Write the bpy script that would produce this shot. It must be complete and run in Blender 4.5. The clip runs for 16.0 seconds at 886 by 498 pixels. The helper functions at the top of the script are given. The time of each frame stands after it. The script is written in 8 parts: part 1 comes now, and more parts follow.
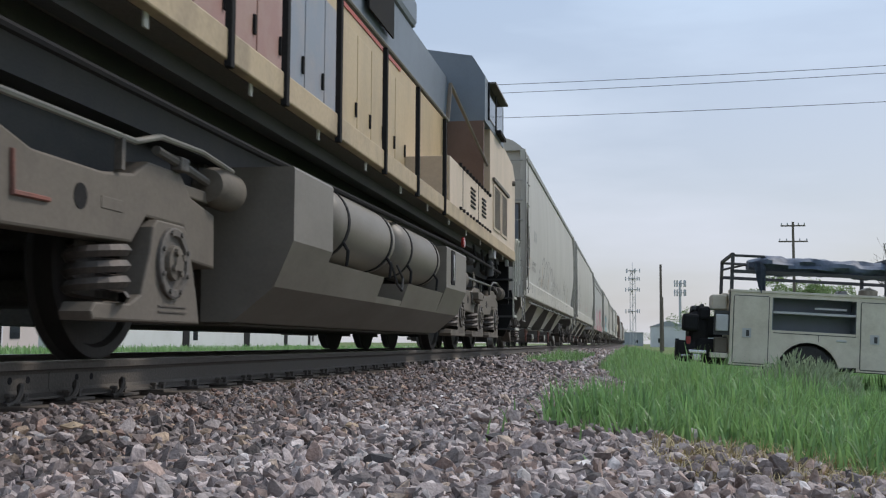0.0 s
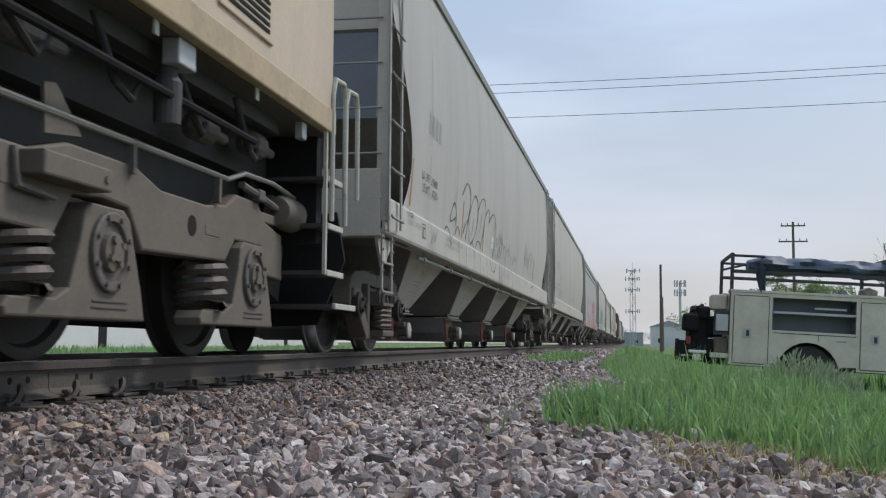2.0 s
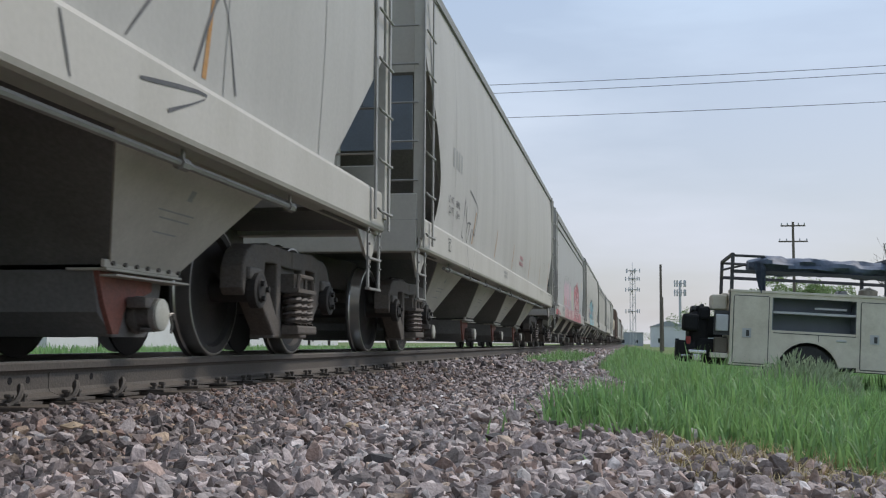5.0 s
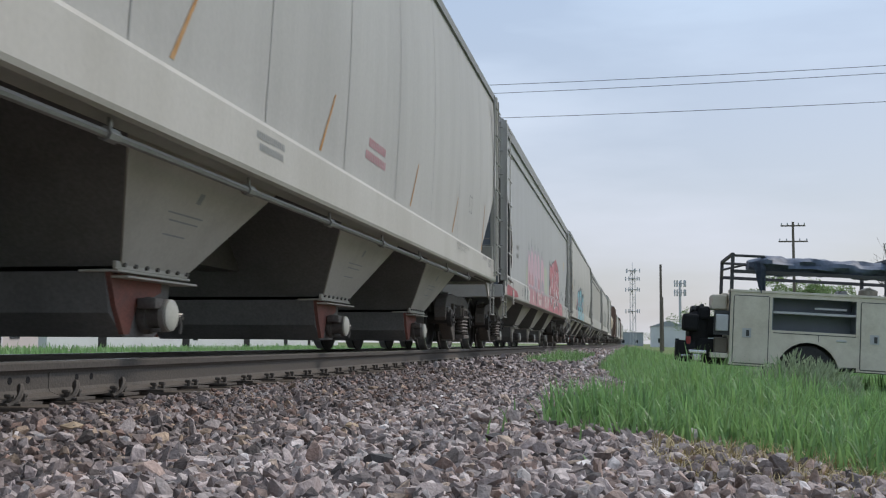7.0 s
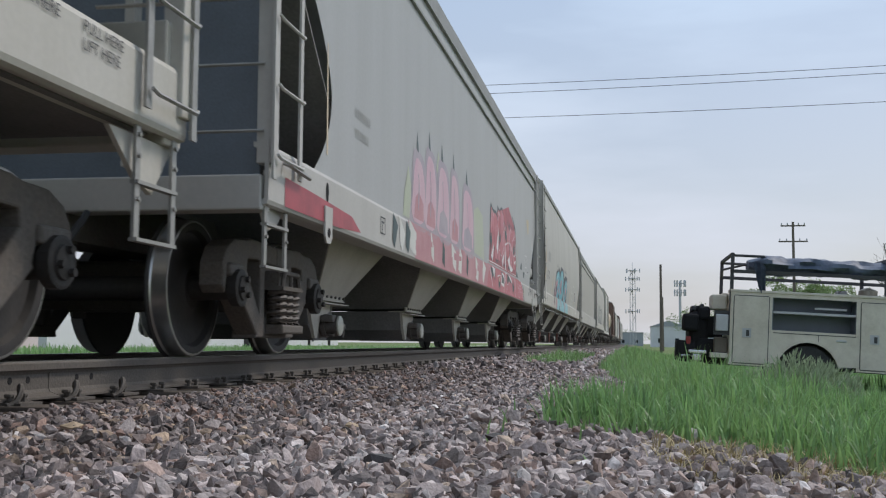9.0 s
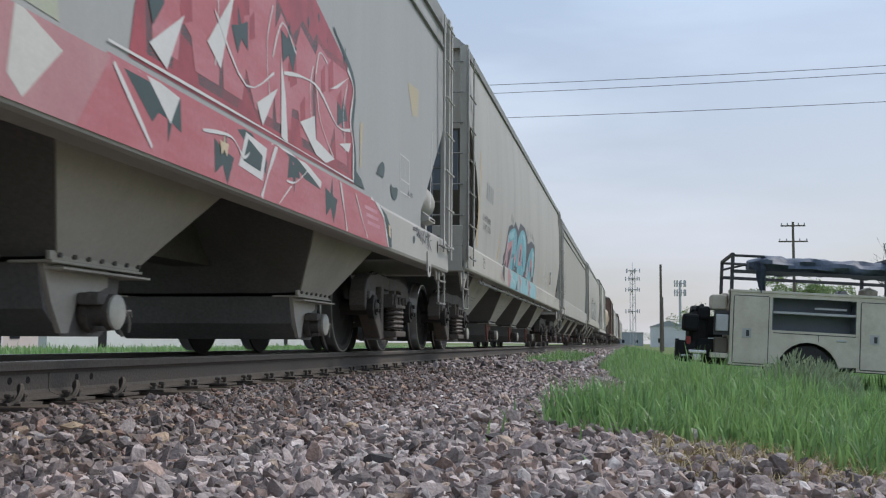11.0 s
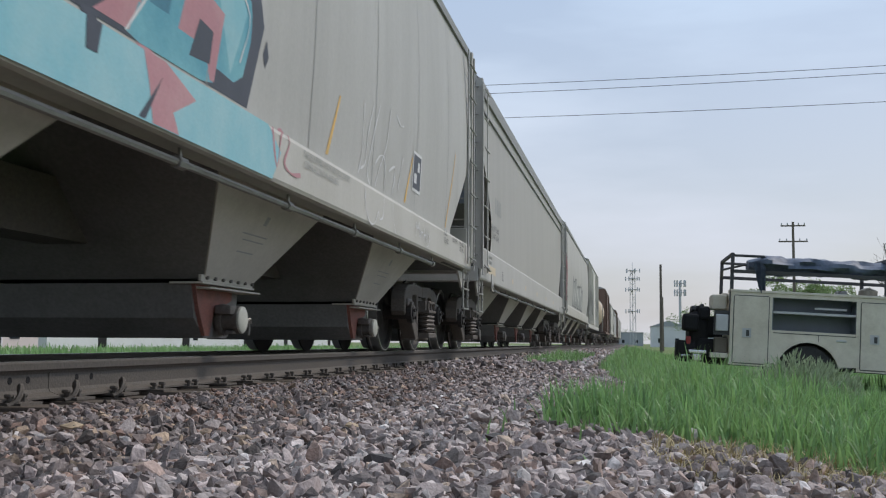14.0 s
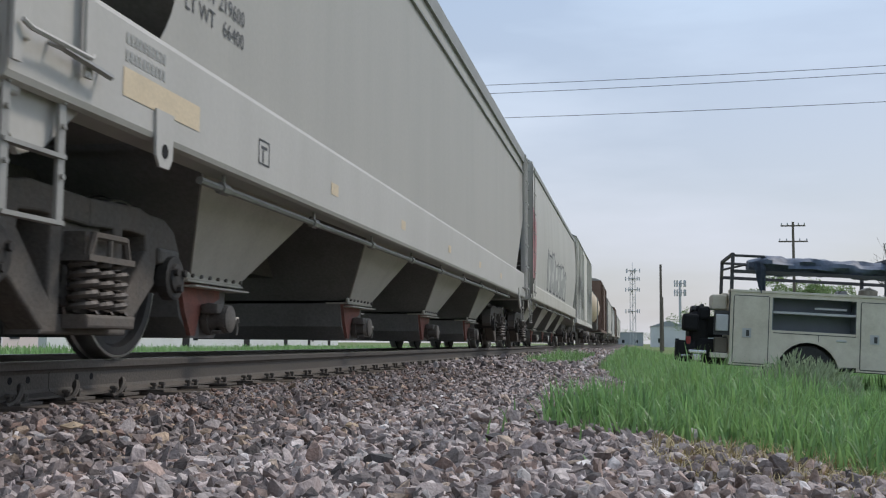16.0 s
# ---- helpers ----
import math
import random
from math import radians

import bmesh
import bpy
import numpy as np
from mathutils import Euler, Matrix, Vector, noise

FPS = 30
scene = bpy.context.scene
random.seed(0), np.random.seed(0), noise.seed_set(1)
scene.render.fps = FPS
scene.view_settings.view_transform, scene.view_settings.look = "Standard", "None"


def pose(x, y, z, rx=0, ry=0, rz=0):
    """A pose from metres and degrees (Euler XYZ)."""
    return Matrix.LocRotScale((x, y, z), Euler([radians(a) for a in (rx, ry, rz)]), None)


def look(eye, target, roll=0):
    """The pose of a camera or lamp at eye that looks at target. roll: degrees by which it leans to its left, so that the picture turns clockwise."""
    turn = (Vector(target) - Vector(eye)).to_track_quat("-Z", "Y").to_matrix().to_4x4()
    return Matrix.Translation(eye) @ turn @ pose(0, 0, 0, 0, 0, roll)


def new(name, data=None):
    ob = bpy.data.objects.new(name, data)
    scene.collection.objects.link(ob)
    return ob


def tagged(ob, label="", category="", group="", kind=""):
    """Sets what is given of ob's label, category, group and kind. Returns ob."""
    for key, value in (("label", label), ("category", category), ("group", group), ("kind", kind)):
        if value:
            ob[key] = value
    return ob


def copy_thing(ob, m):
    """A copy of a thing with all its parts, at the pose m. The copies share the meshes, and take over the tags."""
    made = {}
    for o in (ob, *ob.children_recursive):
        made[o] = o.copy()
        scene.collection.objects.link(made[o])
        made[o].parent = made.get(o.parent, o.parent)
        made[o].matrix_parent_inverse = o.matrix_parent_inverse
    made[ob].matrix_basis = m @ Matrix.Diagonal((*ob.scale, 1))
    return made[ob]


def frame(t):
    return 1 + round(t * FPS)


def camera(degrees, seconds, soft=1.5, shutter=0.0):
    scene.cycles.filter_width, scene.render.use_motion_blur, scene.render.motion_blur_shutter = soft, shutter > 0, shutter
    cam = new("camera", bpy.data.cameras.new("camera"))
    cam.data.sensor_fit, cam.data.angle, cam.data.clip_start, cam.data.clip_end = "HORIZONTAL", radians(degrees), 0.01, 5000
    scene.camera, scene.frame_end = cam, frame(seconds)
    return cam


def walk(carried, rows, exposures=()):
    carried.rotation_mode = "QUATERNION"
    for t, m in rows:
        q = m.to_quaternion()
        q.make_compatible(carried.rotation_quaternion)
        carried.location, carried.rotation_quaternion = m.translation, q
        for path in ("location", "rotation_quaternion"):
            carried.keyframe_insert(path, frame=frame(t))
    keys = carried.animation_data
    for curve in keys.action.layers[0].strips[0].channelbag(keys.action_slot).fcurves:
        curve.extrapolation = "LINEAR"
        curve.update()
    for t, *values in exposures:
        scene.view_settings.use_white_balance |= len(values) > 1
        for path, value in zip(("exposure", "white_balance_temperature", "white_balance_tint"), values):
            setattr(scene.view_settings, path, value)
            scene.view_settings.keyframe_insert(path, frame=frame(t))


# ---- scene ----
# A phone resting low beside a railway track; the train rolls towards and past it.
TX = -3.698                       # track centre line, rail top is z = 0
cam = camera(44.24, 16.0, soft=1.2, shutter=0.12)
STAND = pose(0, 0, 0.1024, 94.916, 0, 9.861) @ pose(0, 0, 0, 0, 0, 0.322)
walk(cam, [(0, STAND), (16, STAND)], exposures=[(0, 0.0, 6580, 13), (16, 0.0, 6580, 13)])


def run(t):
    """Metres rolled by the train since 8 s."""
    u = t - 8
    return 6.329 * u - 0.0195 * u * u / 2


# ---- light ----
world = bpy.data.worlds.new("sky")
scene.world = world
world.use_nodes = True
wn, wl = world.node_tree.nodes, world.node_tree.links
wn.clear()
SUN_EL, SUN_AZ = 50.0, 52.0      # degrees; azimuth clockwise from +y
sky = wn.new("ShaderNodeTexSky")
sky.sky_type = "NISHITA"
sky.sun_disc = False
sky.sun_elevation, sky.sun_rotation = radians(SUN_EL), radians(SUN_AZ)
sky.air_density, sky.dust_density, sky.ozone_density = 1.0, 2.2, 1.2
wtc = wn.new("ShaderNodeTexCoord")
wmap = wn.new("ShaderNodeMapping")
wmap.inputs["Scale"].default_value = (1.3, 1.3, 6.0)
wnoise = wn.new("ShaderNodeTexNoise")
wnoise.inputs["Scale"].default_value = 2.3
wnoise.inputs["Detail"].default_value = 5
wramp = wn.new("ShaderNodeMapRange")
wramp.inputs["From Min"].default_value, wramp.inputs["From Max"].default_value = 0.40, 0.66
wramp.inputs["To Min"].default_value, wramp.inputs["To Max"].default_value = 0.6, 1.0
wmix = wn.new("ShaderNodeMix")
wmix.data_type = "RGBA"
# thin bright haze: whiter towards the horizon, bluer above
wsep = wn.new("ShaderNodeSeparateXYZ")
whz = wn.new("ShaderNodeMapRange")
whz.inputs["From Min"].default_value, whz.inputs["From Max"].default_value = 0.02, 0.33
wcol = wn.new("ShaderNodeMix")
wcol.data_type = "RGBA"
wcol.inputs["A"].default_value = (6.9, 7.2, 7.7, 1)
wcol.inputs["B"].default_value = (5.8, 7.5, 9.6, 1)
wl.new(wtc.outputs["Generated"], wsep.inputs["Vector"])
wl.new(wsep.outputs["Z"], whz.inputs["Value"])
wl.new(whz.outputs["Result"], wcol.inputs["Factor"])
wl.new(wcol.outputs["Result"], wmix.inputs["B"])
wbg = wn.new("ShaderNodeBackground")
wbg.inputs["Strength"].default_value = 0.1
wout = wn.new("ShaderNodeOutputWorld")
wl.new(wtc.outputs["Generated"], wmap.inputs["Vector"])
wl.new(wmap.outputs["Vector"], wnoise.inputs["Vector"])
wl.new(wnoise.outputs["Fac"], wramp.inputs["Value"])
wl.new(wramp.outputs["Result"], wmix.inputs["Factor"])
wl.new(sky.outputs["Color"], wmix.inputs["A"])
wl.new(wmix.outputs["Result"], wbg.inputs["Color"])
wl.new(wbg.outputs["Background"], wout.inputs["Surface"])

sun = new("sun", bpy.data.lights.new("sun", "SUN"))
sun.data.energy, sun.data.angle, sun.data.color = 2.0, radians(9), (1.0, 0.95, 0.87)
az, el = radians(SUN_AZ), radians(SUN_EL)
sun_from = Vector((math.sin(az) * math.cos(el), math.cos(az) * math.cos(el), math.sin(el)))
sun.matrix_world = look(sun_from * 60, (0, 0, 0))


# ---- materials ----
def mat(name, base, rough=0.6, metal=0.0, vary=0.15, size=3.0, second=None, amount=0.5, bump=0.1, fine=60.0,
        stretch=(1, 1, 1), island=False, spread=0.0, each=0.0, shine=0.5, thin=0.0, hues=()):
    """A worn surface: broad stains of a second colour, fine grain and relief, in metres of the object's own space."""
    m = bpy.data.materials.new(name)
    m.use_nodes = True
    n, l = m.node_tree.nodes, m.node_tree.links
    b = n["Principled BSDF"]
    b.inputs["Roughness"].default_value = rough
    b.inputs["Metallic"].default_value = metal
    b.inputs["Specular IOR Level"].default_value = shine
    tc = n.new("ShaderNodeTexCoord")
    mp = n.new("ShaderNodeMapping")
    mp.inputs["Scale"].default_value = stretch
    l.new(tc.outputs["Object"], mp.inputs["Vector"])
    big = n.new("ShaderNodeTexNoise")
    big.inputs["Scale"].default_value, big.inputs["Detail"].default_value = size, 6
    big.inputs["Roughness"].default_value = 0.65
    l.new(mp.outputs["Vector"], big.inputs["Vector"])
    small = n.new("ShaderNodeTexNoise")
    small.inputs["Scale"].default_value, small.inputs["Detail"].default_value = fine, 3
    l.new(tc.outputs["Object"], small.inputs["Vector"])
    rng = n.new("ShaderNodeMapRange")
    rng.inputs["From Min"].default_value, rng.inputs["From Max"].default_value = 0.42, 0.72
    rng.inputs["To Max"].default_value = amount
    l.new(big.outputs["Fac"], rng.inputs["Value"])
    mix = n.new("ShaderNodeMix")
    mix.data_type = "RGBA"
    mix.inputs["A"].default_value = (*base, 1)
    mix.inputs["B"].default_value = (*(second or [c * 0.6 for c in base]), 1)
    l.new(rng.outputs["Result"], mix.inputs["Factor"])
    val = n.new("ShaderNodeMapRange")
    val.inputs["From Min"].default_value, val.inputs["From Max"].default_value = 0.25, 0.75
    val.inputs["To Min"].default_value, val.inputs["To Max"].default_value = 1 - vary, 1 + vary
    l.new(small.outputs["Fac"], val.inputs["Value"])
    hsv = n.new("ShaderNodeHueSaturation")
    l.new(mix.outputs["Result"], hsv.inputs["Color"])
    value = val.outputs["Result"]
    if island or each:
        src = n.new("ShaderNodeNewGeometry").outputs["Random Per Island"] if island else n.new("ShaderNodeObjectInfo").outputs["Random"]
        r2 = n.new("ShaderNodeMapRange")
        w = spread if island else each
        r2.inputs["To Min"].default_value, r2.inputs["To Max"].default_value = 1 - w, 1 + w
        l.new(src, r2.inputs["Value"])
        mul = n.new("ShaderNodeMath")
        mul.operation = "MULTIPLY"
        l.new(value, mul.inputs[0])
        l.new(r2.outputs["Result"], mul.inputs[1])
        value = mul.outputs["Value"]
    l.new(value, hsv.inputs["Value"])
    if hues:
        # every loose piece takes one of several stone colours
        geo = n.new("ShaderNodeNewGeometry")
        cr = n.new("ShaderNodeValToRGB")
        cr.color_ramp.interpolation = "CONSTANT"
        for k, (at, c) in enumerate(hues):
            e = cr.color_ramp.elements[k] if k < 2 else cr.color_ramp.elements.new(at)
            e.position, e.color = at, (*c, 1)
        scr = n.new("ShaderNodeMath")
        scr.operation = "FRACT"
        mul7 = n.new("ShaderNodeMath")
        mul7.operation = "MULTIPLY"
        mul7.inputs[1].default_value = 7.31
        l.new(geo.outputs["Random Per Island"], mul7.inputs[0])
        l.new(mul7.outputs["Value"], scr.inputs[0])
        l.new(scr.outputs["Value"], cr.inputs["Fac"])
        l.new(cr.outputs["Color"], mix.inputs["A"])
    l.new(hsv.outputs["Color"], b.inputs["Base Color"])
    if thin:
        tr = n.new("ShaderNodeBsdfTranslucent")
        ms = n.new("ShaderNodeMixShader")
        ms.inputs["Fac"].default_value = thin
        l.new(hsv.outputs["Color"], tr.inputs["Color"])
        l.new(b.outputs["BSDF"], ms.inputs[1])
        l.new(tr.outputs["BSDF"], ms.inputs[2])
        l.new(ms.outputs["Shader"], n["Material Output"].inputs["Surface"])
    if bump:
        bp = n.new("ShaderNodeBump")
        bp.inputs["Strength"].default_value, bp.inputs["Distance"].default_value = bump, 0.01
        l.new(small.outputs["Fac"], bp.inputs["Height"])
        l.new(bp.outputs["Normal"], b.inputs["Normal"])
    return m


M_GREY = mat("grey_car_paint", (0.50, 0.475, 0.425), 0.5, 0, 0.05, 0.9, (0.36, 0.335, 0.28), 0.55, 0.05, 30, (1, 1.6, 0.35))
M_PALE = mat("pale_car_paint", (0.46, 0.44, 0.41), 0.5, 0, 0.04, 0.8, (0.36, 0.345, 0.315), 0.5, 0.05, 30, (1, 1.6, 0.35))
M_SHEET = mat("weathered_grey_sheet_paint", (0.445, 0.428, 0.395), 0.5, 0, 0.05, 0.9, (0.33, 0.315, 0.285), 0.6, 0.05, 30, (1, 1.8, 0.22))
M_PALESHEET = mat("cool_grey_sheet_paint", (0.385, 0.385, 0.38), 0.5, 0, 0.04, 0.8, (0.33, 0.325, 0.315), 0.6, 0.05, 30, (1, 1.8, 0.22))
M_WARMSHEET = mat("warm_grey_sheet_paint", (0.375, 0.355, 0.32), 0.5, 0, 0.04, 0.8, (0.32, 0.305, 0.275), 0.6, 0.05, 30, (1, 1.8, 0.22))
M_HOPPER = mat("dusty_hopper_paint", (0.54, 0.505, 0.44), 0.65, 0, 0.06, 1.4, (0.36, 0.33, 0.28), 0.6, 0.08, 40)
M_ROOFBAND = mat("roof_edge_paint", (0.3, 0.3, 0.3), 0.6, 0, 0.08, 2, None, 0.4)
# shade under the cars is put into this dark colour
M_UNDERSHADE = mat("shade_dark_slope", (0.205, 0.198, 0.192), 0.75, 0, 0.15, 1.6, (0.125, 0.118, 0.112), 0.6, 0.1, 40, shine=0.3)
M_STEEL = mat("dark_running_gear", (0.125, 0.115, 0.105), 0.7, 0.1, 0.2, 4, (0.13, 0.105, 0.08), 0.6, 0.3, 45)
M_CAST = mat("dusty_cast_steel", (0.125, 0.112, 0.10), 0.8, 0.0, 0.2, 5, (0.15, 0.12, 0.095), 0.6, 0.35, 50, shine=0.3)
M_WHEEL = mat("wheel_steel", (0.034, 0.031, 0.029), 0.65, 0.2, 0.15, 4, (0.055, 0.046, 0.04), 0.5, 0.15, 40)
M_TREAD = mat("polished_tread", (0.5, 0.49, 0.47), 0.3, 0.9, 0.05, 5, None, 0.3, 0.03)
M_SPRING = mat("spring_steel", (0.085, 0.074, 0.066), 0.6, 0.1, 0.15, 8, (0.15, 0.11, 0.085), 0.5)
M_RUST = mat("red_oxide_outlet", (0.26, 0.1, 0.075), 0.75, 0, 0.2, 6, (0.12, 0.08, 0.07), 0.7)
M_CAP = mat("pale_outlet_cap", (0.5, 0.5, 0.44), 0.5, 0, 0.08, 8, (0.3, 0.28, 0.22), 0.5)
M_PIPE = mat("galvanised_pipe", (0.33, 0.32, 0.295), 0.45, 0.4, 0.08, 5, (0.22, 0.2, 0.18), 0.5)
# black raised towards grey: haze over dark metal is put into the colour
M_DARKMETAL = mat("haze_lifted_black_metal", (0.055, 0.056, 0.06), 0.7, 0, 0.15, 4, (0.08, 0.075, 0.07), 0.6)
M_BLACK = mat("black_paint", (0.022, 0.022, 0.024), 0.9, 0, 0.2, 3, (0.03, 0.027, 0.024), 0.6, shine=0.15)
M_INK = mat("stencil_black", (0.05, 0.05, 0.055), 0.6, 0, 0.1, 6, (0.1, 0.1, 0.1), 0.6, 0)
M_FADE = mat("faded_lettering", (0.3, 0.3, 0.29), 0.6, 0, 0.1, 6, (0.36, 0.36, 0.34), 0.7, 0)
M_YELLOWSTRIP = mat("yellow_reflector", (0.72, 0.43, 0.1), 0.5, 0, 0.12, 5, (0.5, 0.36, 0.16), 0.6, 0)
M_CREAMSTRIP = mat("cream_reflector", (0.62, 0.5, 0.34), 0.5, 0, 0.1, 5, None, 0.3, 0)
M_RAIL = mat("rail_side", (0.11, 0.097, 0.085), 0.8, 0.1, 0.2, 5, (0.12, 0.1, 0.08), 0.6, 0.3, 60, (1, 0.3, 1))
M_RAILTOP = mat("rail_running_surface", (0.55, 0.54, 0.53), 0.25, 0.9, 0.05, 6, (0.3, 0.28, 0.26), 0.3, 0.03, 40, (4, 0.2, 1))
M_TIE = mat("creosoted_tie", (0.09, 0.072, 0.058), 0.85, 0, 0.25, 5, (0.16, 0.13, 0.1), 0.6, 0.5, 40, (0.5, 4, 1))
M_BALLAST = mat("ballast_stone", (0.29, 0.245, 0.24), 0.85, 0, 0.28, 14, (0.2, 0.16, 0.15), 0.6, 0.5, 90, (1, 1, 1), True, 0.45,
                hues=((0.0, (0.41, 0.35, 0.335)), (0.28, (0.31, 0.255, 0.238)), (0.46, (0.49, 0.43, 0.41)), (0.64, (0.36, 0.265, 0.225)), (0.78, (0.12, 0.106, 0.104)), (0.9, (0.48, 0.375, 0.295)), (0.95, (0.55, 0.515, 0.5))))
M_DIRTYBALLAST = mat("track_side_ballast_stone", (0.24, 0.2, 0.18), 0.9, 0, 0.28, 14, (0.12, 0.09, 0.075), 0.7, 0.5, 90, (1, 1, 1), True, 0.45,
                     hues=((0.0, (0.265, 0.22, 0.208)), (0.28, (0.2, 0.158, 0.143)), (0.5, (0.34, 0.29, 0.272)), (0.66, (0.275, 0.18, 0.143)), (0.8, (0.08, 0.07, 0.067)), (0.9, (0.38, 0.28, 0.2)), (0.96, (0.43, 0.395, 0.38))))
# bed colour darkened to stand for the shade in gaps between stones
M_BED = mat("ballast_bed", (0.07, 0.06, 0.057), 0.95, 0, 0.5, 22, (0.2, 0.17, 0.16), 0.9, 1.0, 45)
M_SOIL = mat("grassy_ground", (0.10, 0.15, 0.035), 0.95, 0, 0.3, 0.6, (0.16, 0.17, 0.06), 0.7, 0.6, 20)
M_GRASS = mat("spring_grass", (0.19, 0.345, 0.13), 0.5, 0, 0.12, 1.2, (0.30, 0.45, 0.185), 0.7, 0, 30, (1, 1, 1), True, 0.28, thin=0.45)
M_STRAW = mat("dry_straw", (0.45, 0.37, 0.2), 0.8, 0, 0.2, 2, (0.3, 0.24, 0.12), 0.6, 0, 30, (1, 1, 1), True, 0.3)
M_LOCO = mat("faded_yellow_paint", (0.52, 0.395, 0.235), 0.5, 0, 0.07, 1.1, (0.33, 0.255, 0.16), 0.75, 0.06, 30, (1, 1.2, 0.5))
M_NOSE = mat("weathered_cream_yellow", (0.60, 0.475, 0.355), 0.5, 0, 0.06, 1.2, (0.44, 0.36, 0.26), 0.7, 0.06, 30, (1, 1.2, 0.5))
M_LOCOGREY = mat("dusty_grey_paint", (0.15, 0.128, 0.103), 0.7, 0, 0.1, 2.4, (0.1, 0.085, 0.07), 0.7, 0.1, 40)
M_TANK = mat("fuel_tank_paint", (0.185, 0.165, 0.137), 0.5, 0, 0.06, 1.3, (0.11, 0.095, 0.075), 0.7, 0.08, 40, (1, 0.6, 1.5))
M_DOORRED = mat("sun_faded_red_paint", (0.36, 0.2, 0.17), 0.5, 0, 0.08, 1.6, (0.42, 0.31, 0.25), 0.8, 0.05)
M_DOORBLUE = mat("sun_faded_blue_paint", (0.25, 0.28, 0.33), 0.5, 0, 0.08, 1.6, (0.4, 0.33, 0.3), 0.7, 0.05)
M_SILL = mat("grimy_sill_paint", (0.48, 0.37, 0.235), 0.6, 0, 0.1, 1.5, (0.2, 0.155, 0.11), 0.8, 0.08, 30, (1, 1, 0.6))
M_LOCORED = mat("red_stripe", (0.42, 0.08, 0.05), 0.5, 0, 0.1, 2, (0.3, 0.1, 0.08), 0.5, 0)
M_CABDARK = mat("cab_grey", (0.16, 0.19, 0.23), 0.5, 0, 0.08, 2, None, 0.4)
M_TRUCK = mat("cream_truck_paint", (0.68, 0.63, 0.53), 0.45, 0, 0.05, 2.2, (0.44, 0.38, 0.3), 0.6, 0.03, 40)
M_TARP = mat("blue_tarp", (0.075, 0.1, 0.15), 0.6, 0, 0.25, 6, (0.14, 0.17, 0.22), 0.6, 0.6, 14)
M_RUBBER = mat("tyre_rubber", (0.03, 0.03, 0.032), 0.85, 0, 0.2, 5, (0.07, 0.065, 0.06), 0.6)
M_CHROME = mat("bright_bumper", (0.7, 0.7, 0.7), 0.25, 0.9, 0.05, 5, None, 0.3)
M_REDLENS = mat("red_lens", (0.3, 0.03, 0.03), 0.2, 0, 0.05)
M_WOODPOLE = mat("weathered_pole", (0.13, 0.11, 0.09), 0.9, 0, 0.2, 3, (0.2, 0.18, 0.15), 0.5)
M_GALV = mat("galvanised_steel", (0.52, 0.53, 0.55), 0.5, 0.5, 0.06, 2)
M_WHITEWALL = mat("white_siding", (0.62, 0.63, 0.64), 0.7, 0, 0.05, 0.4, (0.5, 0.5, 0.5), 0.5)
M_GREYWALL = mat("grey_siding", (0.34, 0.36, 0.39), 0.7, 0, 0.05, 0.4, None, 0.3)
M_BROWN = mat("brown_car_paint", (0.13, 0.075, 0.055), 0.6, 0, 0.1, 1.2, (0.2, 0.13, 0.1), 0.6)
M_CONCRETE = mat("pale_concrete", (0.45, 0.43, 0.4), 0.85, 0, 0.1, 1.5, (0.35, 0.33, 0.3), 0.6)
M_BARK = mat("bark", (0.2, 0.18, 0.165), 0.9, 0, 0.2, 6)
M_LEAF = mat("far_foliage", (0.19, 0.29, 0.1), 0.7, 0, 0.15, 0.6, (0.25, 0.33, 0.14), 0.6, 0, 20, (1, 1, 1), True, 0.3, thin=0.5)
M_GLASS = bpy.data.materials.new("dark_window_glass")
M_GLASS.use_nodes = True
gb = M_GLASS.node_tree.nodes["Principled BSDF"]
gb.inputs["Base Color"].default_value, gb.inputs["Roughness"].default_value = (0.02, 0.025, 0.03, 1), 0.06


# ---- building helpers ----
def part(name, bm, material, parent=None, label="", smooth=False, at=None):
    """Link a bmesh as one mesh object under a thing or a part."""
    me = bpy.data.meshes.new(name)
    bm.to_mesh(me)
    bm.free()
    me.materials.append(material)
    if smooth:
        me.shade_smooth()
        try:
            me.set_sharp_from_angle(angle=radians(35))
        except Exception:
            pass
    ob = new(name, me)
    if parent:
        ob.parent = parent
    if at:
        ob.location = at
    return tagged(ob, label) if label else ob


def thing(name, label, category, group="", at=(0, 0, 0)):
    ob = new(name)
    ob.location = at
    return tagged(ob, label, category, group)


def box(bm, x0, x1, y0, y1, z0, z1, bevel=0.0):
    b2 = bm if not bevel else bmesh.new()
    v = [b2.verts.new((x, y, z)) for x in (x0, x1) for y in (y0, y1) for z in (z0, z1)]
    for q in ((0, 1, 3, 2), (4, 6, 7, 5), (0, 4, 5, 1), (2, 3, 7, 6), (0, 2, 6, 4), (1, 5, 7, 3)):
        b2.faces.new([v[i] for i in q])
    if bevel:
        bmesh.ops.bevel(b2, geom=b2.edges[:], offset=bevel, segments=2, affect="EDGES", profile=0.5)
        add(bm, b2)
    return bm


def add(bm, b2):
    """Append the bmesh b2 to bm."""
    vs = {v: bm.verts.new(v.co) for v in b2.verts}
    for f in b2.faces:
        try:
            bm.faces.new([vs[v] for v in f.verts])
        except ValueError:
            pass
    b2.free()


def bx(*a, **k):
    return box(bmesh.new(), *a, **k)


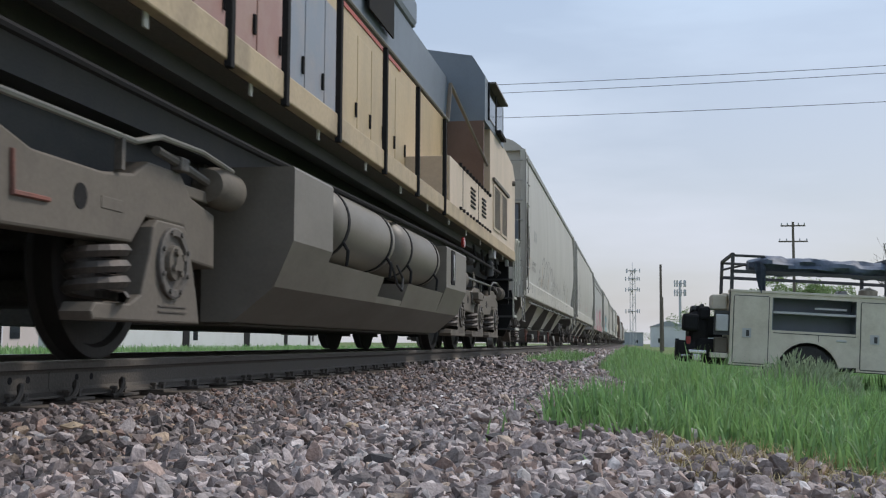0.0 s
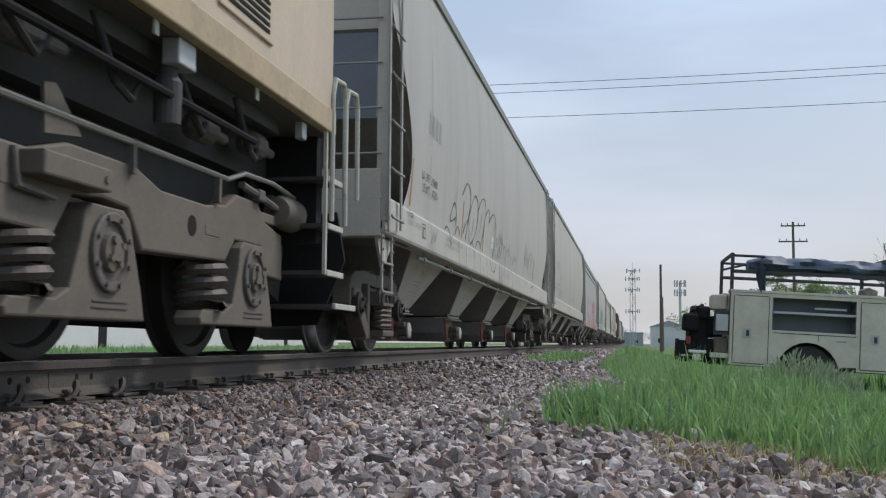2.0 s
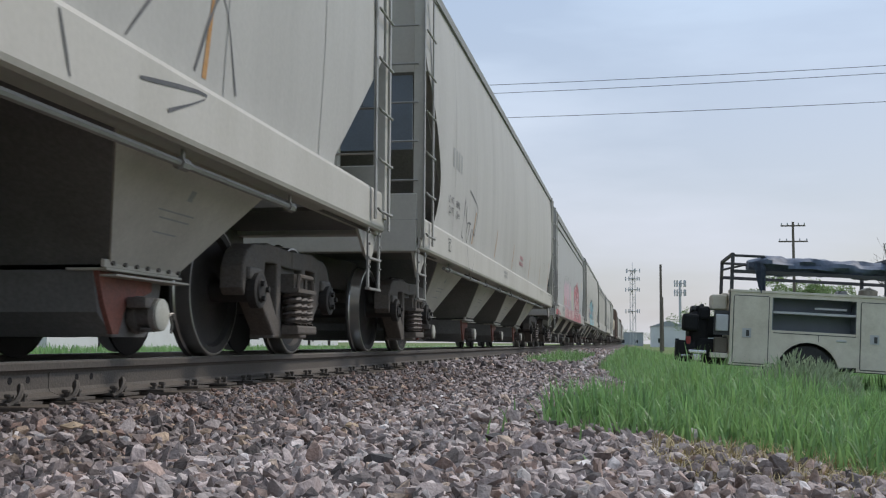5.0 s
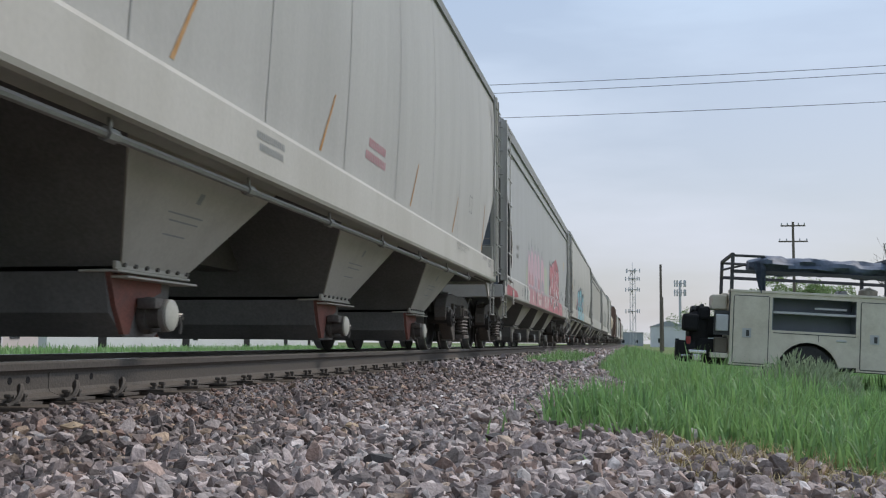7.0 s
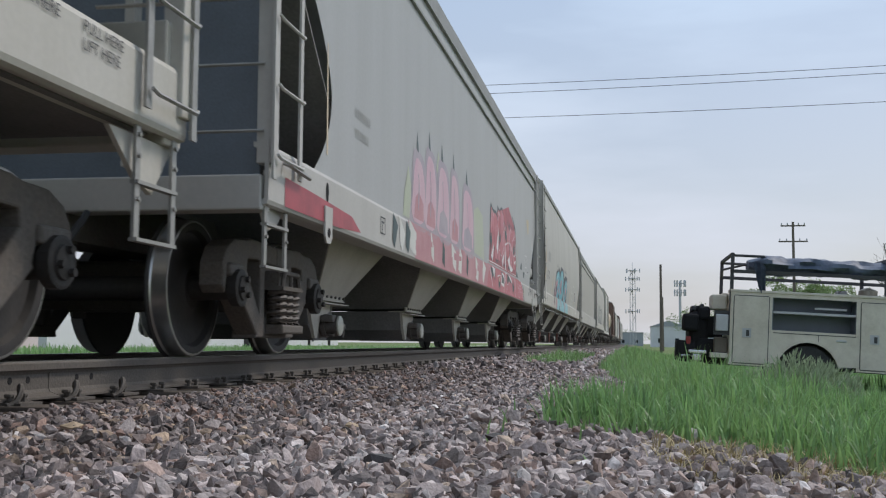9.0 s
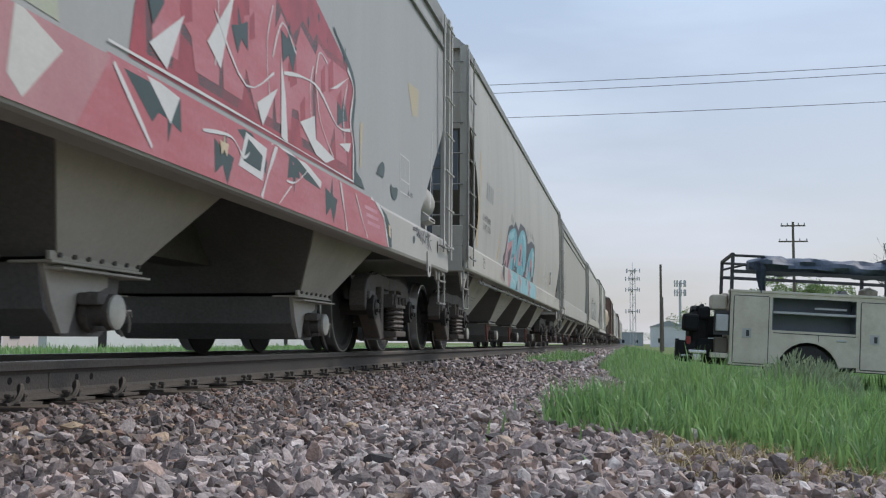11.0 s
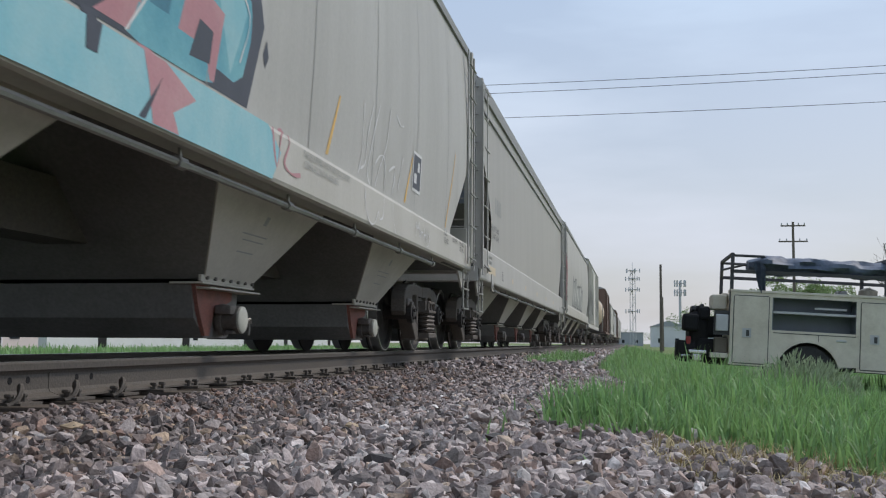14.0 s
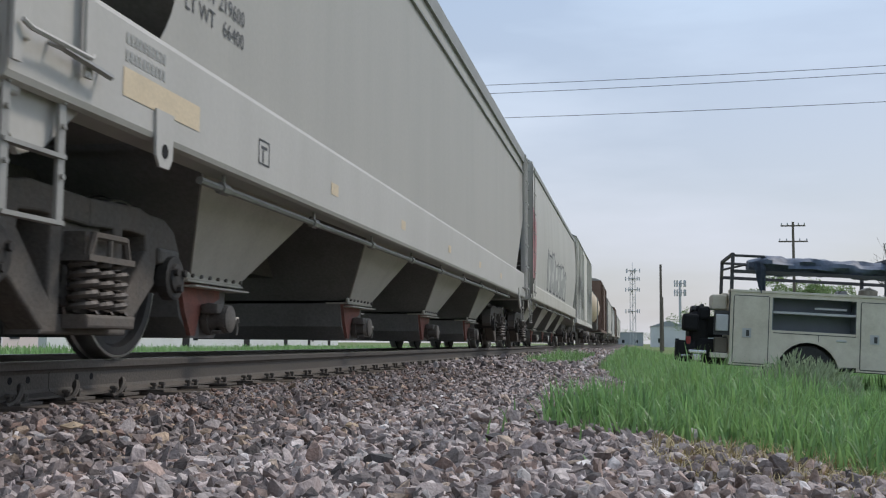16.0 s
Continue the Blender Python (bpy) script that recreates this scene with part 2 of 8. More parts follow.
def cyl(bm, p0, p1, r, seg=12, r2=None, caps=True):
    p0, p1 = Vector(p0), Vector(p1)
    q = (p1 - p0).to_track_quat("Z", "Y")
    r2 = r if r2 is None else r2
    rings = []
    for p, rr in ((p0, r), (p1, r2)):
        rings.append([bm.verts.new(p + q @ Vector((rr * math.cos(a), rr * math.sin(a), 0))) for a in (2 * math.pi * i / seg for i in range(seg))])
    for i in range(seg):
        j = (i + 1) % seg
        bm.faces.new((rings[0][i], rings[0][j], rings[1][j], rings[1][i]))
    if caps:
        bm.faces.new(rings[0][::-1])
        bm.faces.new(rings[1])
    return bm


def tube(bm, pts, r, seg=8):
    """A round bar swept along a line of points."""
    pts = [Vector(p) for p in pts]
    rings, up = [], None
    for i, p in enumerate(pts):
        d = (pts[min(i + 1, len(pts) - 1)] - pts[max(i - 1, 0)]).normalized()
        if up is None or abs(d.dot(up)) > 0.95:
            up = Vector((0, 0, 1)) if abs(d.z) < 0.9 else Vector((1, 0, 0))
        side = d.cross(up).normalized()
        up = side.cross(d).normalized()
        k = 1.0
        if 0 < i < len(pts) - 1:
            k = 1 / max(0.5, math.cos((pts[i + 1] - p).angle(p - pts[i - 1], 0) / 2))
        rings.append([bm.verts.new(p + (side * math.cos(a) + up * math.sin(a)) * r * k) for a in (2 * math.pi * j / seg for j in range(seg))])
    for p, q in zip(rings, rings[1:]):
        for i in range(seg):
            j = (i + 1) % seg
            bm.faces.new((p[i], p[j], q[j], q[i]))
    bm.faces.new(rings[0][::-1])
    bm.faces.new(rings[-1])
    return bm


def prism(bm, outline, x0, x1, axis="x"):
    """Extrude an outline of (y, z) along x, of (x, z) along y, or of (x, y) along z."""
    def co(a, b, c):
        return {"x": (c, a, b), "y": (a, c, b), "z": (a, b, c)}[axis]
    lo = [bm.verts.new(co(a, b, x0)) for a, b in outline]
    hi = [bm.verts.new(co(a, b, x1)) for a, b in outline]
    n = len(outline)
    for i in range(n):
        j = (i + 1) % n
        bm.faces.new((lo[i], lo[j], hi[j], hi[i]))
    f1, f2 = bm.faces.new(lo[::-1]), bm.faces.new(hi)
    bmesh.ops.recalc_face_normals(bm, faces=[f1, f2])
    return bm


def lathe(bm, profile, seg=40, axis="x", centre=(0, 0, 0)):
    """Turn a profile of (along, radius) about the axis."""
    rings = []
    for a, r in profile:
        ring = []
        for i in range(seg):
            t = 2 * math.pi * i / seg
            c, s = r * math.cos(t), r * math.sin(t)
            co = {"x": (a, c, s), "y": (c, a, s), "z": (c, s, a)}[axis]
            ring.append(bm.verts.new(Vector(co) + Vector(centre)))
        rings.append(ring)
    for p, q in zip(rings, rings[1:]):
        for i in range(seg):
            j = (i + 1) % seg
            bm.faces.new((p[i], p[j], q[j], q[i]))
    bm.faces.new(rings[0][::-1])
    bm.faces.new(rings[-1])
    bmesh.ops.recalc_face_normals(bm, faces=bm.faces[:])
    return bm


def plate(bm, pts, thick):
    """A flat plate of corner points, thickened along its normal."""
    pts = [Vector(p) for p in pts]
    n = (pts[1] - pts[0]).cross(pts[2] - pts[0]).normalized() * thick
    lo, hi = [bm.verts.new(p) for p in pts], [bm.verts.new(p + n) for p in pts]
    k = len(pts)
    for i in range(k):
        j = (i + 1) % k
        bm.faces.new((lo[i], lo[j], hi[j], hi[i]))
    bm.faces.new(lo[::-1])
    bm.faces.new(hi)
    return bm


def coil(bm, cx, cy, z0, z1, r, wire, turns, seg=14):
    """A standing coil spring."""
    n = int(turns * seg)
    pts = [Vector((cx + r * math.cos(2 * math.pi * i / seg), cy + r * math.sin(2 * math.pi * i / seg), z0 + (z1 - z0) * i / n)) for i in range(n + 1)]
    rings = []
    for i, p in enumerate(pts):
        a = 2 * math.pi * i / seg
        out = Vector((math.cos(a), math.sin(a), 0))
        rings.append([bm.verts.new(p + out * wire * math.cos(b) + Vector((0, 0, wire * math.sin(b)))) for b in (0, 1.257, 2.513, 3.77, 5.027)])
    for p, q in zip(rings, rings[1:]):
        for i in range(5):
            j = (i + 1) % 5
            bm.faces.new((p[i], p[j], q[j], q[i]))
    return bm


def lettering(text, size, parent, material, origin, name="lettering", lean=0.0):
    """Flat words on a side that faces +x: read along +y."""
    cu = bpy.data.curves.new(name, "FONT")
    cu.body, cu.size, cu.resolution_u = text, size, 2
    tmp = new(name, cu)
    me = bpy.data.meshes.new_from_object(tmp.evaluated_get(bpy.context.evaluated_depsgraph_get()))
    bpy.data.objects.remove(tmp)
    me.transform(Matrix(((0, 0, 1, 0), (1, 0, 0, 0), (0, 1, 0, 0), (0, 0, 0, 1))))
    if lean:
        me.transform(Matrix.Rotation(-lean, 4, "Y"))
    me.materials.append(material)
    ob = new(name, me)
    ob.parent, ob.location = parent, origin
    return tagged(ob, kind="stuff")


# ---- ground and track ----
def ground_z(x, y):
    """Level track bed, falling away to the grass verge and to the lot behind it."""
    if x > -0.6:
        t = min(1, (x + 0.6) / (5.6 - 0.16 * max(0, min(y, 16))))
        return -0.235 - 0.5 * t * t * (3 - 2 * t)
    if x < TX - 2.2:
        t = min(1, (TX - 2.2 - x) / 3.0)
        return -0.235 - 0.25 * t * t * (3 - 2 * t)
    return -0.235


def build_ground():
    xs = [-2500, -900, -300, -120, -60, -30, -18, -12, -9, -8, -7, -6.4, -5.9, -4, -2, -1.2] + [-0.8 + 0.2 * i for i in range(20)] + [3.6, 5, 8, 14, 30, 60, 120, 300, 900, 2500]
    ys = [-900, -200, -60, -20, -8, -3, 0, 2, 4, 7, 11, 16, 22, 30, 45, 70, 110, 180, 300, 600, 1500, 4500]
    bm = bmesh.new()
    grid = [[bm.verts.new((x, y, ground_z(x, y) - 0.015)) for y in ys] for x in xs]
    for a, b in zip(grid, grid[1:]):
        for i in range(len(ys) - 1):
            bm.faces.new((a[i], b[i], b[i + 1], a[i + 1]))
    return tagged(part("ground", bm, M_SOIL, smooth=True), "grassy ground falling away from the railway bed", "ground", kind="structure")


build_ground()

bm = bmesh.new()
for k in range(60):
    y0, y1 = -40 + k * 6, -34 + k * 6
    prof = [(TX - 2.6, -0.3), (TX - 1.9, -0.228), (-2.4, -0.228), (-0.55, -0.232), (0.05, -0.3), (0.05, -0.45), (TX - 2.6, -0.45)]
    prism(bm, prof, y0, y1, "y")
tagged(part("track_bed", bm, M_BED), "grey crushed-stone bed under the railway track", "track bed", kind="structure")


def stones(name, n, x0, x1, y0, y1, size, label, seed, lift=0.0, material=None):
    """Loose crushed stone: convex chips of eight faces or more, joined as one heap."""
    rg = np.random.default_rng(seed)
    forms = []
    for _ in range(16):
        b2 = bmesh.new()
        for p in rg.normal(size=(13, 3)):
            p = p / np.linalg.norm(p) * rg.uniform(0.78, 1.0) * np.array([1.15, 0.85, 0.6])
            b2.verts.new(p)
        hull = bmesh.ops.convex_hull(b2, input=b2.verts[:])
        b2.verts.ensure_lookup_table()
        loose = [v for v in b2.verts if not v.link_faces]
        bmesh.ops.delete(b2, geom=loose, context="VERTS")
        bmesh.ops.triangulate(b2, faces=b2.faces[:])
        b2.verts.index_update()
        forms.append((np.array([v.co[:] for v in b2.verts]), np.array([[v.index for v in f.verts] for f in b2.faces])))
        b2.free()
    V, F, base = [], [], 0
    ux = rg.uniform(x0, x1, n)
    w = rg.uniform(0, 1, n)
    uy = y0 * (y1 / y0) ** w                      # thinner with distance
    for i in range(n):
        vv, ff = forms[i % 16]
        s = size * rg.uniform(0.55, 1.25) * (1 if rg.uniform() > 0.03 else 1.4)
        a, b, c = rg.uniform(0, 6.28), rg.normal() * 0.7, rg.normal() * 0.7
        ca, sa, cb, sb, cc, sc = math.cos(a), math.sin(a), math.cos(b), math.sin(b), math.cos(c), math.sin(c)
        r = np.array([[ca, -sa, 0], [sa, ca, 0], [0, 0, 1]]) @ np.array([[cb, 0, sb], [0, 1, 0], [-sb, 0, cb]]) @ np.array([[1, 0, 0], [0, cc, -sc], [0, sc, cc]])
        z = ground_z(ux[i], uy[i]) + s * rg.uniform(-0.1, 1.5) + lift
        V.append((vv * s) @ r.T + (ux[i], uy[i], z))
        F.append(ff + base)
        base += len(vv)
    V, F = np.concatenate(V), np.concatenate(F)
    me = bpy.data.meshes.new(name)
    me.from_pydata(V.tolist(), [], F.tolist())
    me.materials.append(material or M_BALLAST)
    return tagged(new(name, me), label, "gravel", kind="stuff")


stones("ballast", 42000, -1.25, 0.1, 1.7, 13, 0.0235, "grey and pinkish crushed-stone railway ballast", 3)
stones("track_side_ballast", 46000, -2.52, -0.95, 1.7, 13, 0.0235, "brown-stained crushed stone beside the rail", 8, 0.0, M_DIRTYBALLAST)
stones("far_ballast", 9000, -2.62, -0.5, 12.5, 60, 0.045, "grey crushed-stone railway ballast further along the track", 4)
stones("ballast_between_rails", 5000, TX - 0.6, TX + 0.62, 2.5, 30, 0.035, "crushed stone between the rails", 5, -0.02)
stones("near_ballast", 7000, -2.5, 0.15, 0.25, 1.72, 0.03, "crushed stone round the camera's resting place", 7)
stones("verge_gravel", 11000, 0.0, 2.2, 1.7, 4.3, 0.0235, "crushed stone scattered at the edge of the grass", 6)


def rail_profile():
    half = [(0.076, -0.186), (0.076, -0.176), (0.02, -0.158), (0.0095, -0.14), (0.0095, -0.065), (0.02, -0.05), (0.037, -0.042), (0.037, -0.012), (0.028, -0.002), (0.0, 0.0)]
    return half + [(-x, z) for x, z in half[-2::-1]]


def build_rail(x):
    rail = thing("rail", "rusty brown steel rail with a polished running surface", "rail", "rails of the track")
    part("rail_body", prism(bmesh.new(), [(x + a, b) for a, b in rail_profile()], -45, 320, "y"), M_RAIL, rail)
    part("running_surface", bx(x - 0.027, x + 0.027, -45, 320, -0.0015, 0.0006), M_RAILTOP, rail, "polished strip on the rail head")
    return rail


NEAR = TX + 0.7175 + 0.037
FAR = TX - 0.7175 - 0.037
near_rail = build_rail(NEAR)
build_rail(FAR)
# weld collar and the bolt holes of an old joint in the web of the near rail
part("weld_collar", prism(bmesh.new(), [(NEAR + a * 1.06, b) for a, b in ((0.076, -0.176), (0.021, -0.157), (0.0115, -0.14), (0.0115, -0.065), (0.021, -0.051), (0.038, -0.042), (0.0, -0.06), (0.0, -0.17))], 5.165, 5.195, "y"), M_RAIL, near_rail, "ground weld in the rail")
for y in (4.81, 4.97, 5.45, 5.61):
    part("bolt_hole", lathe(bmesh.new(), [(NEAR + 0.0095, 0.018), (NEAR + 0.0115, 0.018), (NEAR + 0.0115, 0.002)], 14, "x", (0, y, -0.092)), M_BLACK, near_rail)

tie_bm = bx(-1.3, 1.3, -0.115, 0.115, -0.37, -0.2, bevel=0.012)
tie0 = tagged(part("railway_tie", tie_bm, M_TIE), "dark creosoted wooden railway tie bedded in ballast", "railway tie", "ties of the track")
tie0.location = (TX, -6.18, 0)
for k in range(1, 130):
    tk = copy_thing(tie0, pose(TX, -6.18 + 0.52 * k, -0.004 * (k % 3), 0, 0, (k * 37 % 7 - 3) * 0.35))


def fastening(y, clipped=False):
    """Tie plate with two spikes, and on some a rail anchor, outside the near rail."""
    f = thing("tie_plate", "rusty steel tie plate with spikes holding the rail", "tie plate", "rail fastenings", at=(NEAR, y, -0.2))
    part("base_plate", bx(-0.17, 0.17, -0.095, 0.095, 0.0, 0.013), M_RAIL, f)
    for s in (-0.06, 0.06):
        part("spike", bx(0.082, 0.104, s - 0.01, s + 0.01, 0.0, 0.05, bevel=0.004), M_RAIL, f)
        part("spike_head", bx(0.07, 0.108, s - 0.016, s + 0.016, 0.035, 0.054, bevel=0.006), M_RAIL, f)
    if not clipped:
        return f
    clip = bmesh.new()
    pts = [Vector((0.11 + 0.03 * math.sin(a), -0.11 + 0.22 * a / 6.28, 0.045 + 0.045 * math.cos(a + 3.14))) for a in [i * 0.5236 for i in range(13)]]
    tube(clip, pts, 0.014, 6)
    part("anchor_clip", clip, M_RAIL, f)
    return f


f0, f1 = fastening(4.22, True), fastening(2.66)
for k in range(4, 7):
    copy_thing(f0, pose(NEAR, 2.66 + 0.52 * k, -0.2))
for k in [1, 2] + list(range(7, 62)):
    copy_thing(f1, pose(NEAR, 2.66 + 0.52 * k, -0.2))


# ---- freight-car running gear ----
def wheelset_mesh(r):
    bm = bmesh.new()
    for s in (1, -1):
        b2 = bmesh.new()
        prof = [(0.676, 0.10), (0.676, r - 0.06), (0.676, r + 0.02), (0.69, r + 0.026), (0.705, r + 0.012), (0.715, r), (0.815, r - 0.006), (0.818, r - 0.02), (0.81, r - 0.065), (0.775, r - 0.085), (0.762, r * 0.62), (0.772, 0.17), (0.80, 0.13), (0.80, 0.08)]
        lathe(b2, [(a * s, q) for a, q in prof], 44, "x")
        add(bm, b2)
    cyl(bm, (-0.68, 0, 0), (0.68, 0, 0), 0.085, 16)
    for s in (1, -1):
        cyl(bm, (0.79 * s, 0, 0), (1.13 * s, 0, 0), 0.082, 14)
    bmesh.ops.recalc_face_normals(bm, faces=bm.faces[:])
    return bm


def bright_tread(ws, r):
    """Polished metal where the wheel meets the rail and on the rim's edge."""
    ws.data.materials.append(M_TREAD)
    for f in ws.data.polygons:
        c = f.center
        q = math.hypot(c.y, c.z)
        if q > r - 0.016 and 0.70 < abs(c.x) < 0.83:
            f.material_index = 1


def cap_mesh(s):
    """Bearing end cap with three bolts, on the axle's end."""
    bm = lathe(bmesh.new(), [(1.09 * s, 0.125), (1.15 * s, 0.125), (1.155 * s, 0.11), (1.155 * s, 0.085), (1.168 * s, 0.08), (1.175 * s, 0.03)], 20, "x")
    for k in range(3):
        a = 2.094 * k
        cyl(bm, (1.15 * s, 0.06 * math.cos(a), 0.06 * math.sin(a)), (1.195 * s, 0.06 * math.cos(a), 0.06 * math.sin(a)), 0.022, 6)
    return bm


def side_frame_mesh(s):
    """Cast side frame: arched top, two windows, spring seat, pedestal jaws."""
    x0, x1 = 0.92 * s, 1.09 * s
    bm = bmesh.new()
    for d in (1, -1):
        prism(bm, [(0, 0.80), (d * 0.55, 0.82), (d * 0.78, 0.77), (d * 0.80, 0.66), (d * 0.45, 0.68), (0, 0.66)], x0, x1)           # top chord
        prism(bm, [(d * 0.60, 0.80), (d * 0.86, 0.79), (d * 1.0, 0.73), (d * 1.075, 0.62), (d * 1.085, 0.47), (d * 1.03, 0.42), (d * 1.0, 0.56), (d * 0.78, 0.56), (d * 0.745, 0.44), (d * 0.66, 0.44)], x0, x1)   # pedestal
        prism(bm, [(d * 0.66, 0.62), (d * 0.76, 0.42), (d * 0.40, 0.14), (d * 0.28, 0.17), (d * 0.30, 0.24)], x0, x1)                # diagonal
        prism(bm, [(d * 0.26, 0.72), (d * 0.36, 0.72), (d * 0.36, 0.20), (d * 0.26, 0.20)], x0, x1)                                  # column
    prism(bm, [(-0.24, 0.16), (0.24, 0.16), (0.25, 0.225), (-0.25, 0.225)], 1.085 * s, 1.225 * s)                                  # spring ledge
    prism(bm, [(-0.42, 0.13), (0.42, 0.13), (0.40, 0.225), (-0.40, 0.225)], 0.90 * s, 1.09 * s)                                    # spring seat
    bmesh.ops.recalc_face_normals(bm, faces=bm.faces[:])
    flat = [e for e in bm.edges if len(e.link_faces) == 2 and e.calc_face_angle(0) > 0.6 and abs(e.verts[0].co.x - e.verts[1].co.x) < 0.001]
    bmesh.ops.bevel(bm, geom=flat, offset=0.014, segments=2, affect="EDGES", profile=0.5)
    return bm


def build_bogie(parent, y, tag=""):
    bogie = part("bogie", bx(-1.05, 1.05, -0.2, 0.2, 0.50, 0.70, bevel=0.03), M_CAST, parent, "dusty cast-steel freight bogie", at=(0, y, 0))
    for s in (1, -1):
        part("side_frame", side_frame_mesh(s), M_CAST, bogie)
        for k in (-0.15, 0.0, 0.15):
            part("coil_spring", coil(bmesh.new(), 1.145 * s, k, 0.225, 0.475, 0.06, 0.0175, 5.0), M_SPRING, bogie)
        bm = box(bmesh.new(), 1.08 * s - 0.14, 1.08 * s + 0.14, -0.235, 0.235, 0.475, 0.505)
        tube(bm, [(1.2 * s, -0.2, 0.5), (1.2 * s, -0.16, 0.6), (1.2 * s, 0.16, 0.6), (1.2 * s, 0.2, 0.5)], 0.016, 6)
        tube(bm, [(1.2 * s, 0, 0.5), (1.2 * s, 0, 0.6)], 0.014, 6)
        box(bm, 1.0 * s, 1.16 * s, -0.17, 0.17, 0.50, 0.62)
        part("bolster_end", bm, M_CAST, bogie)
        for d in (1, -1):
            part("bearing_adapter", bx(0.92 * s, 1.12 * s, d * 0.889 - 0.13, d * 0.889 + 0.13, 0.53, 0.62, bevel=0.02), M_STEEL, bogie)
    for d in (1, -1):
        ws = part("wheelset", wheelset_mesh(0.457), M_WHEEL, bogie, "steel wheelset with worn bright treads", True, (0, d * 0.889, 0.457))
        for s in (1, -1):
            # end caps sit on the turning axle
            add_cap = cap_mesh(s)
            me = bpy.data.meshes.new("cap")
            add_cap.to_mesh(me)
            add_cap.free()
            b3 = bmesh.new()
            b3.from_mesh(ws.data)
            b3.from_mesh(me)
            b3.to_mesh(ws.data)
            b3.free()
            bpy.data.meshes.remove(me)
        bright_tread(ws, 0.457)
        beam = box(bmesh.new(), -0.75, 0.75, d * 0.36 - 0.04, d * 0.36 + 0.04, 0.33, 0.41)
        part("brake_beam", beam, M_STEEL, bogie)
        for s in (1, -1):
            part("brake_shoe", bx(0.70 * s - 0.05, 0.70 * s + 0.05, d * 0.39 - 0.03, d * 0.39 + 0.04, 0.28, 0.58, bevel=0.015), M_STEEL, bogie)
    return bogie


# ---- covered hopper car ----
HALF = 10.3                        # half the coupled length


def side_x(z, bulge):
    t = (z - 1.5) / 2.7
    return 1.47 + bulge * math.sin(math.pi * max(0, min(1, t))) - 0.02 * t


def side_end(z, base):
    """How far the side sheet reaches along the car at height z: rounded back above the platform, full length at the top."""
    if z < 1.95:
        return base + 0.3 * ((1.95 - z) / 0.5) ** 2
    return min(9.42, base + (9.42 - base) * min(1.0, (z - 1.95) / 1.2) ** 1.6)


def side_sheet(s, bulge, top, foot, base):
    bm = bmesh.new()
    zs = [foot + (top - foot) * k / 26 for k in range(27)]
    rows = []
    for z in zs:
        e, x = side_end(z, base), side_x(z, bulge)
        far = 8.0 + 1.42 * max(0.0, min(1.0, (z - 1.5) / 1.15))     # the trailing end slants
        rows.append([bm.verts.new((s * x, -e + (e + far) * i / 16, z)) for i in range(17)])
    for a, b in zip(rows, rows[1:]):
        for i in range(16):
            bm.faces.new((a[i], a[i + 1], b[i + 1], b[i]) if s > 0 else (a[i], b[i], b[i + 1], a[i + 1]))
    bmesh.ops.solidify(bm, geom=bm.faces[:], thickness=0.02)
    return bm


def strip(bm, y0, z0, y1, z1, w, bulge, lift=0.004):
    """A ribbon on the car's near side from (y0, z0) to (y1, z1)."""
    d = Vector((y1 - y0, z1 - z0))
    n = max(1, int(abs(z1 - z0) / 0.25))
    q = Vector((-d.y, d.x)).normalized() * w / 2
    pts = []
    for i in range(n + 1):
        p = Vector((y0, z0)) + d * i / n
        pts.append([bm.verts.new((side_face(p.y + e * q.y, bulge) + lift, p.x + e * q.x, p.y + e * q.y)) for e in (1, -1)])
    for a, b in zip(pts, pts[1:]):
        bm.faces.new((a[0], b[0], b[1], a[1]))


def side_face(z, bulge):
    """x of the outermost near surface at height z: sill below, sheet above."""
    return 1.502 if z < CREASE else side_x(z, bulge)


CREASE = 1.44                      # height at which side sheet and side sill meet
SILL = {}                          # how much lower than usual a car's side sill hangs
SILL_TOP = {}                      # where the crease lies on cars that differ


BAYS = (-6.04, -2.02, 2.02, 6.04)   # middles of the discharge hoppers


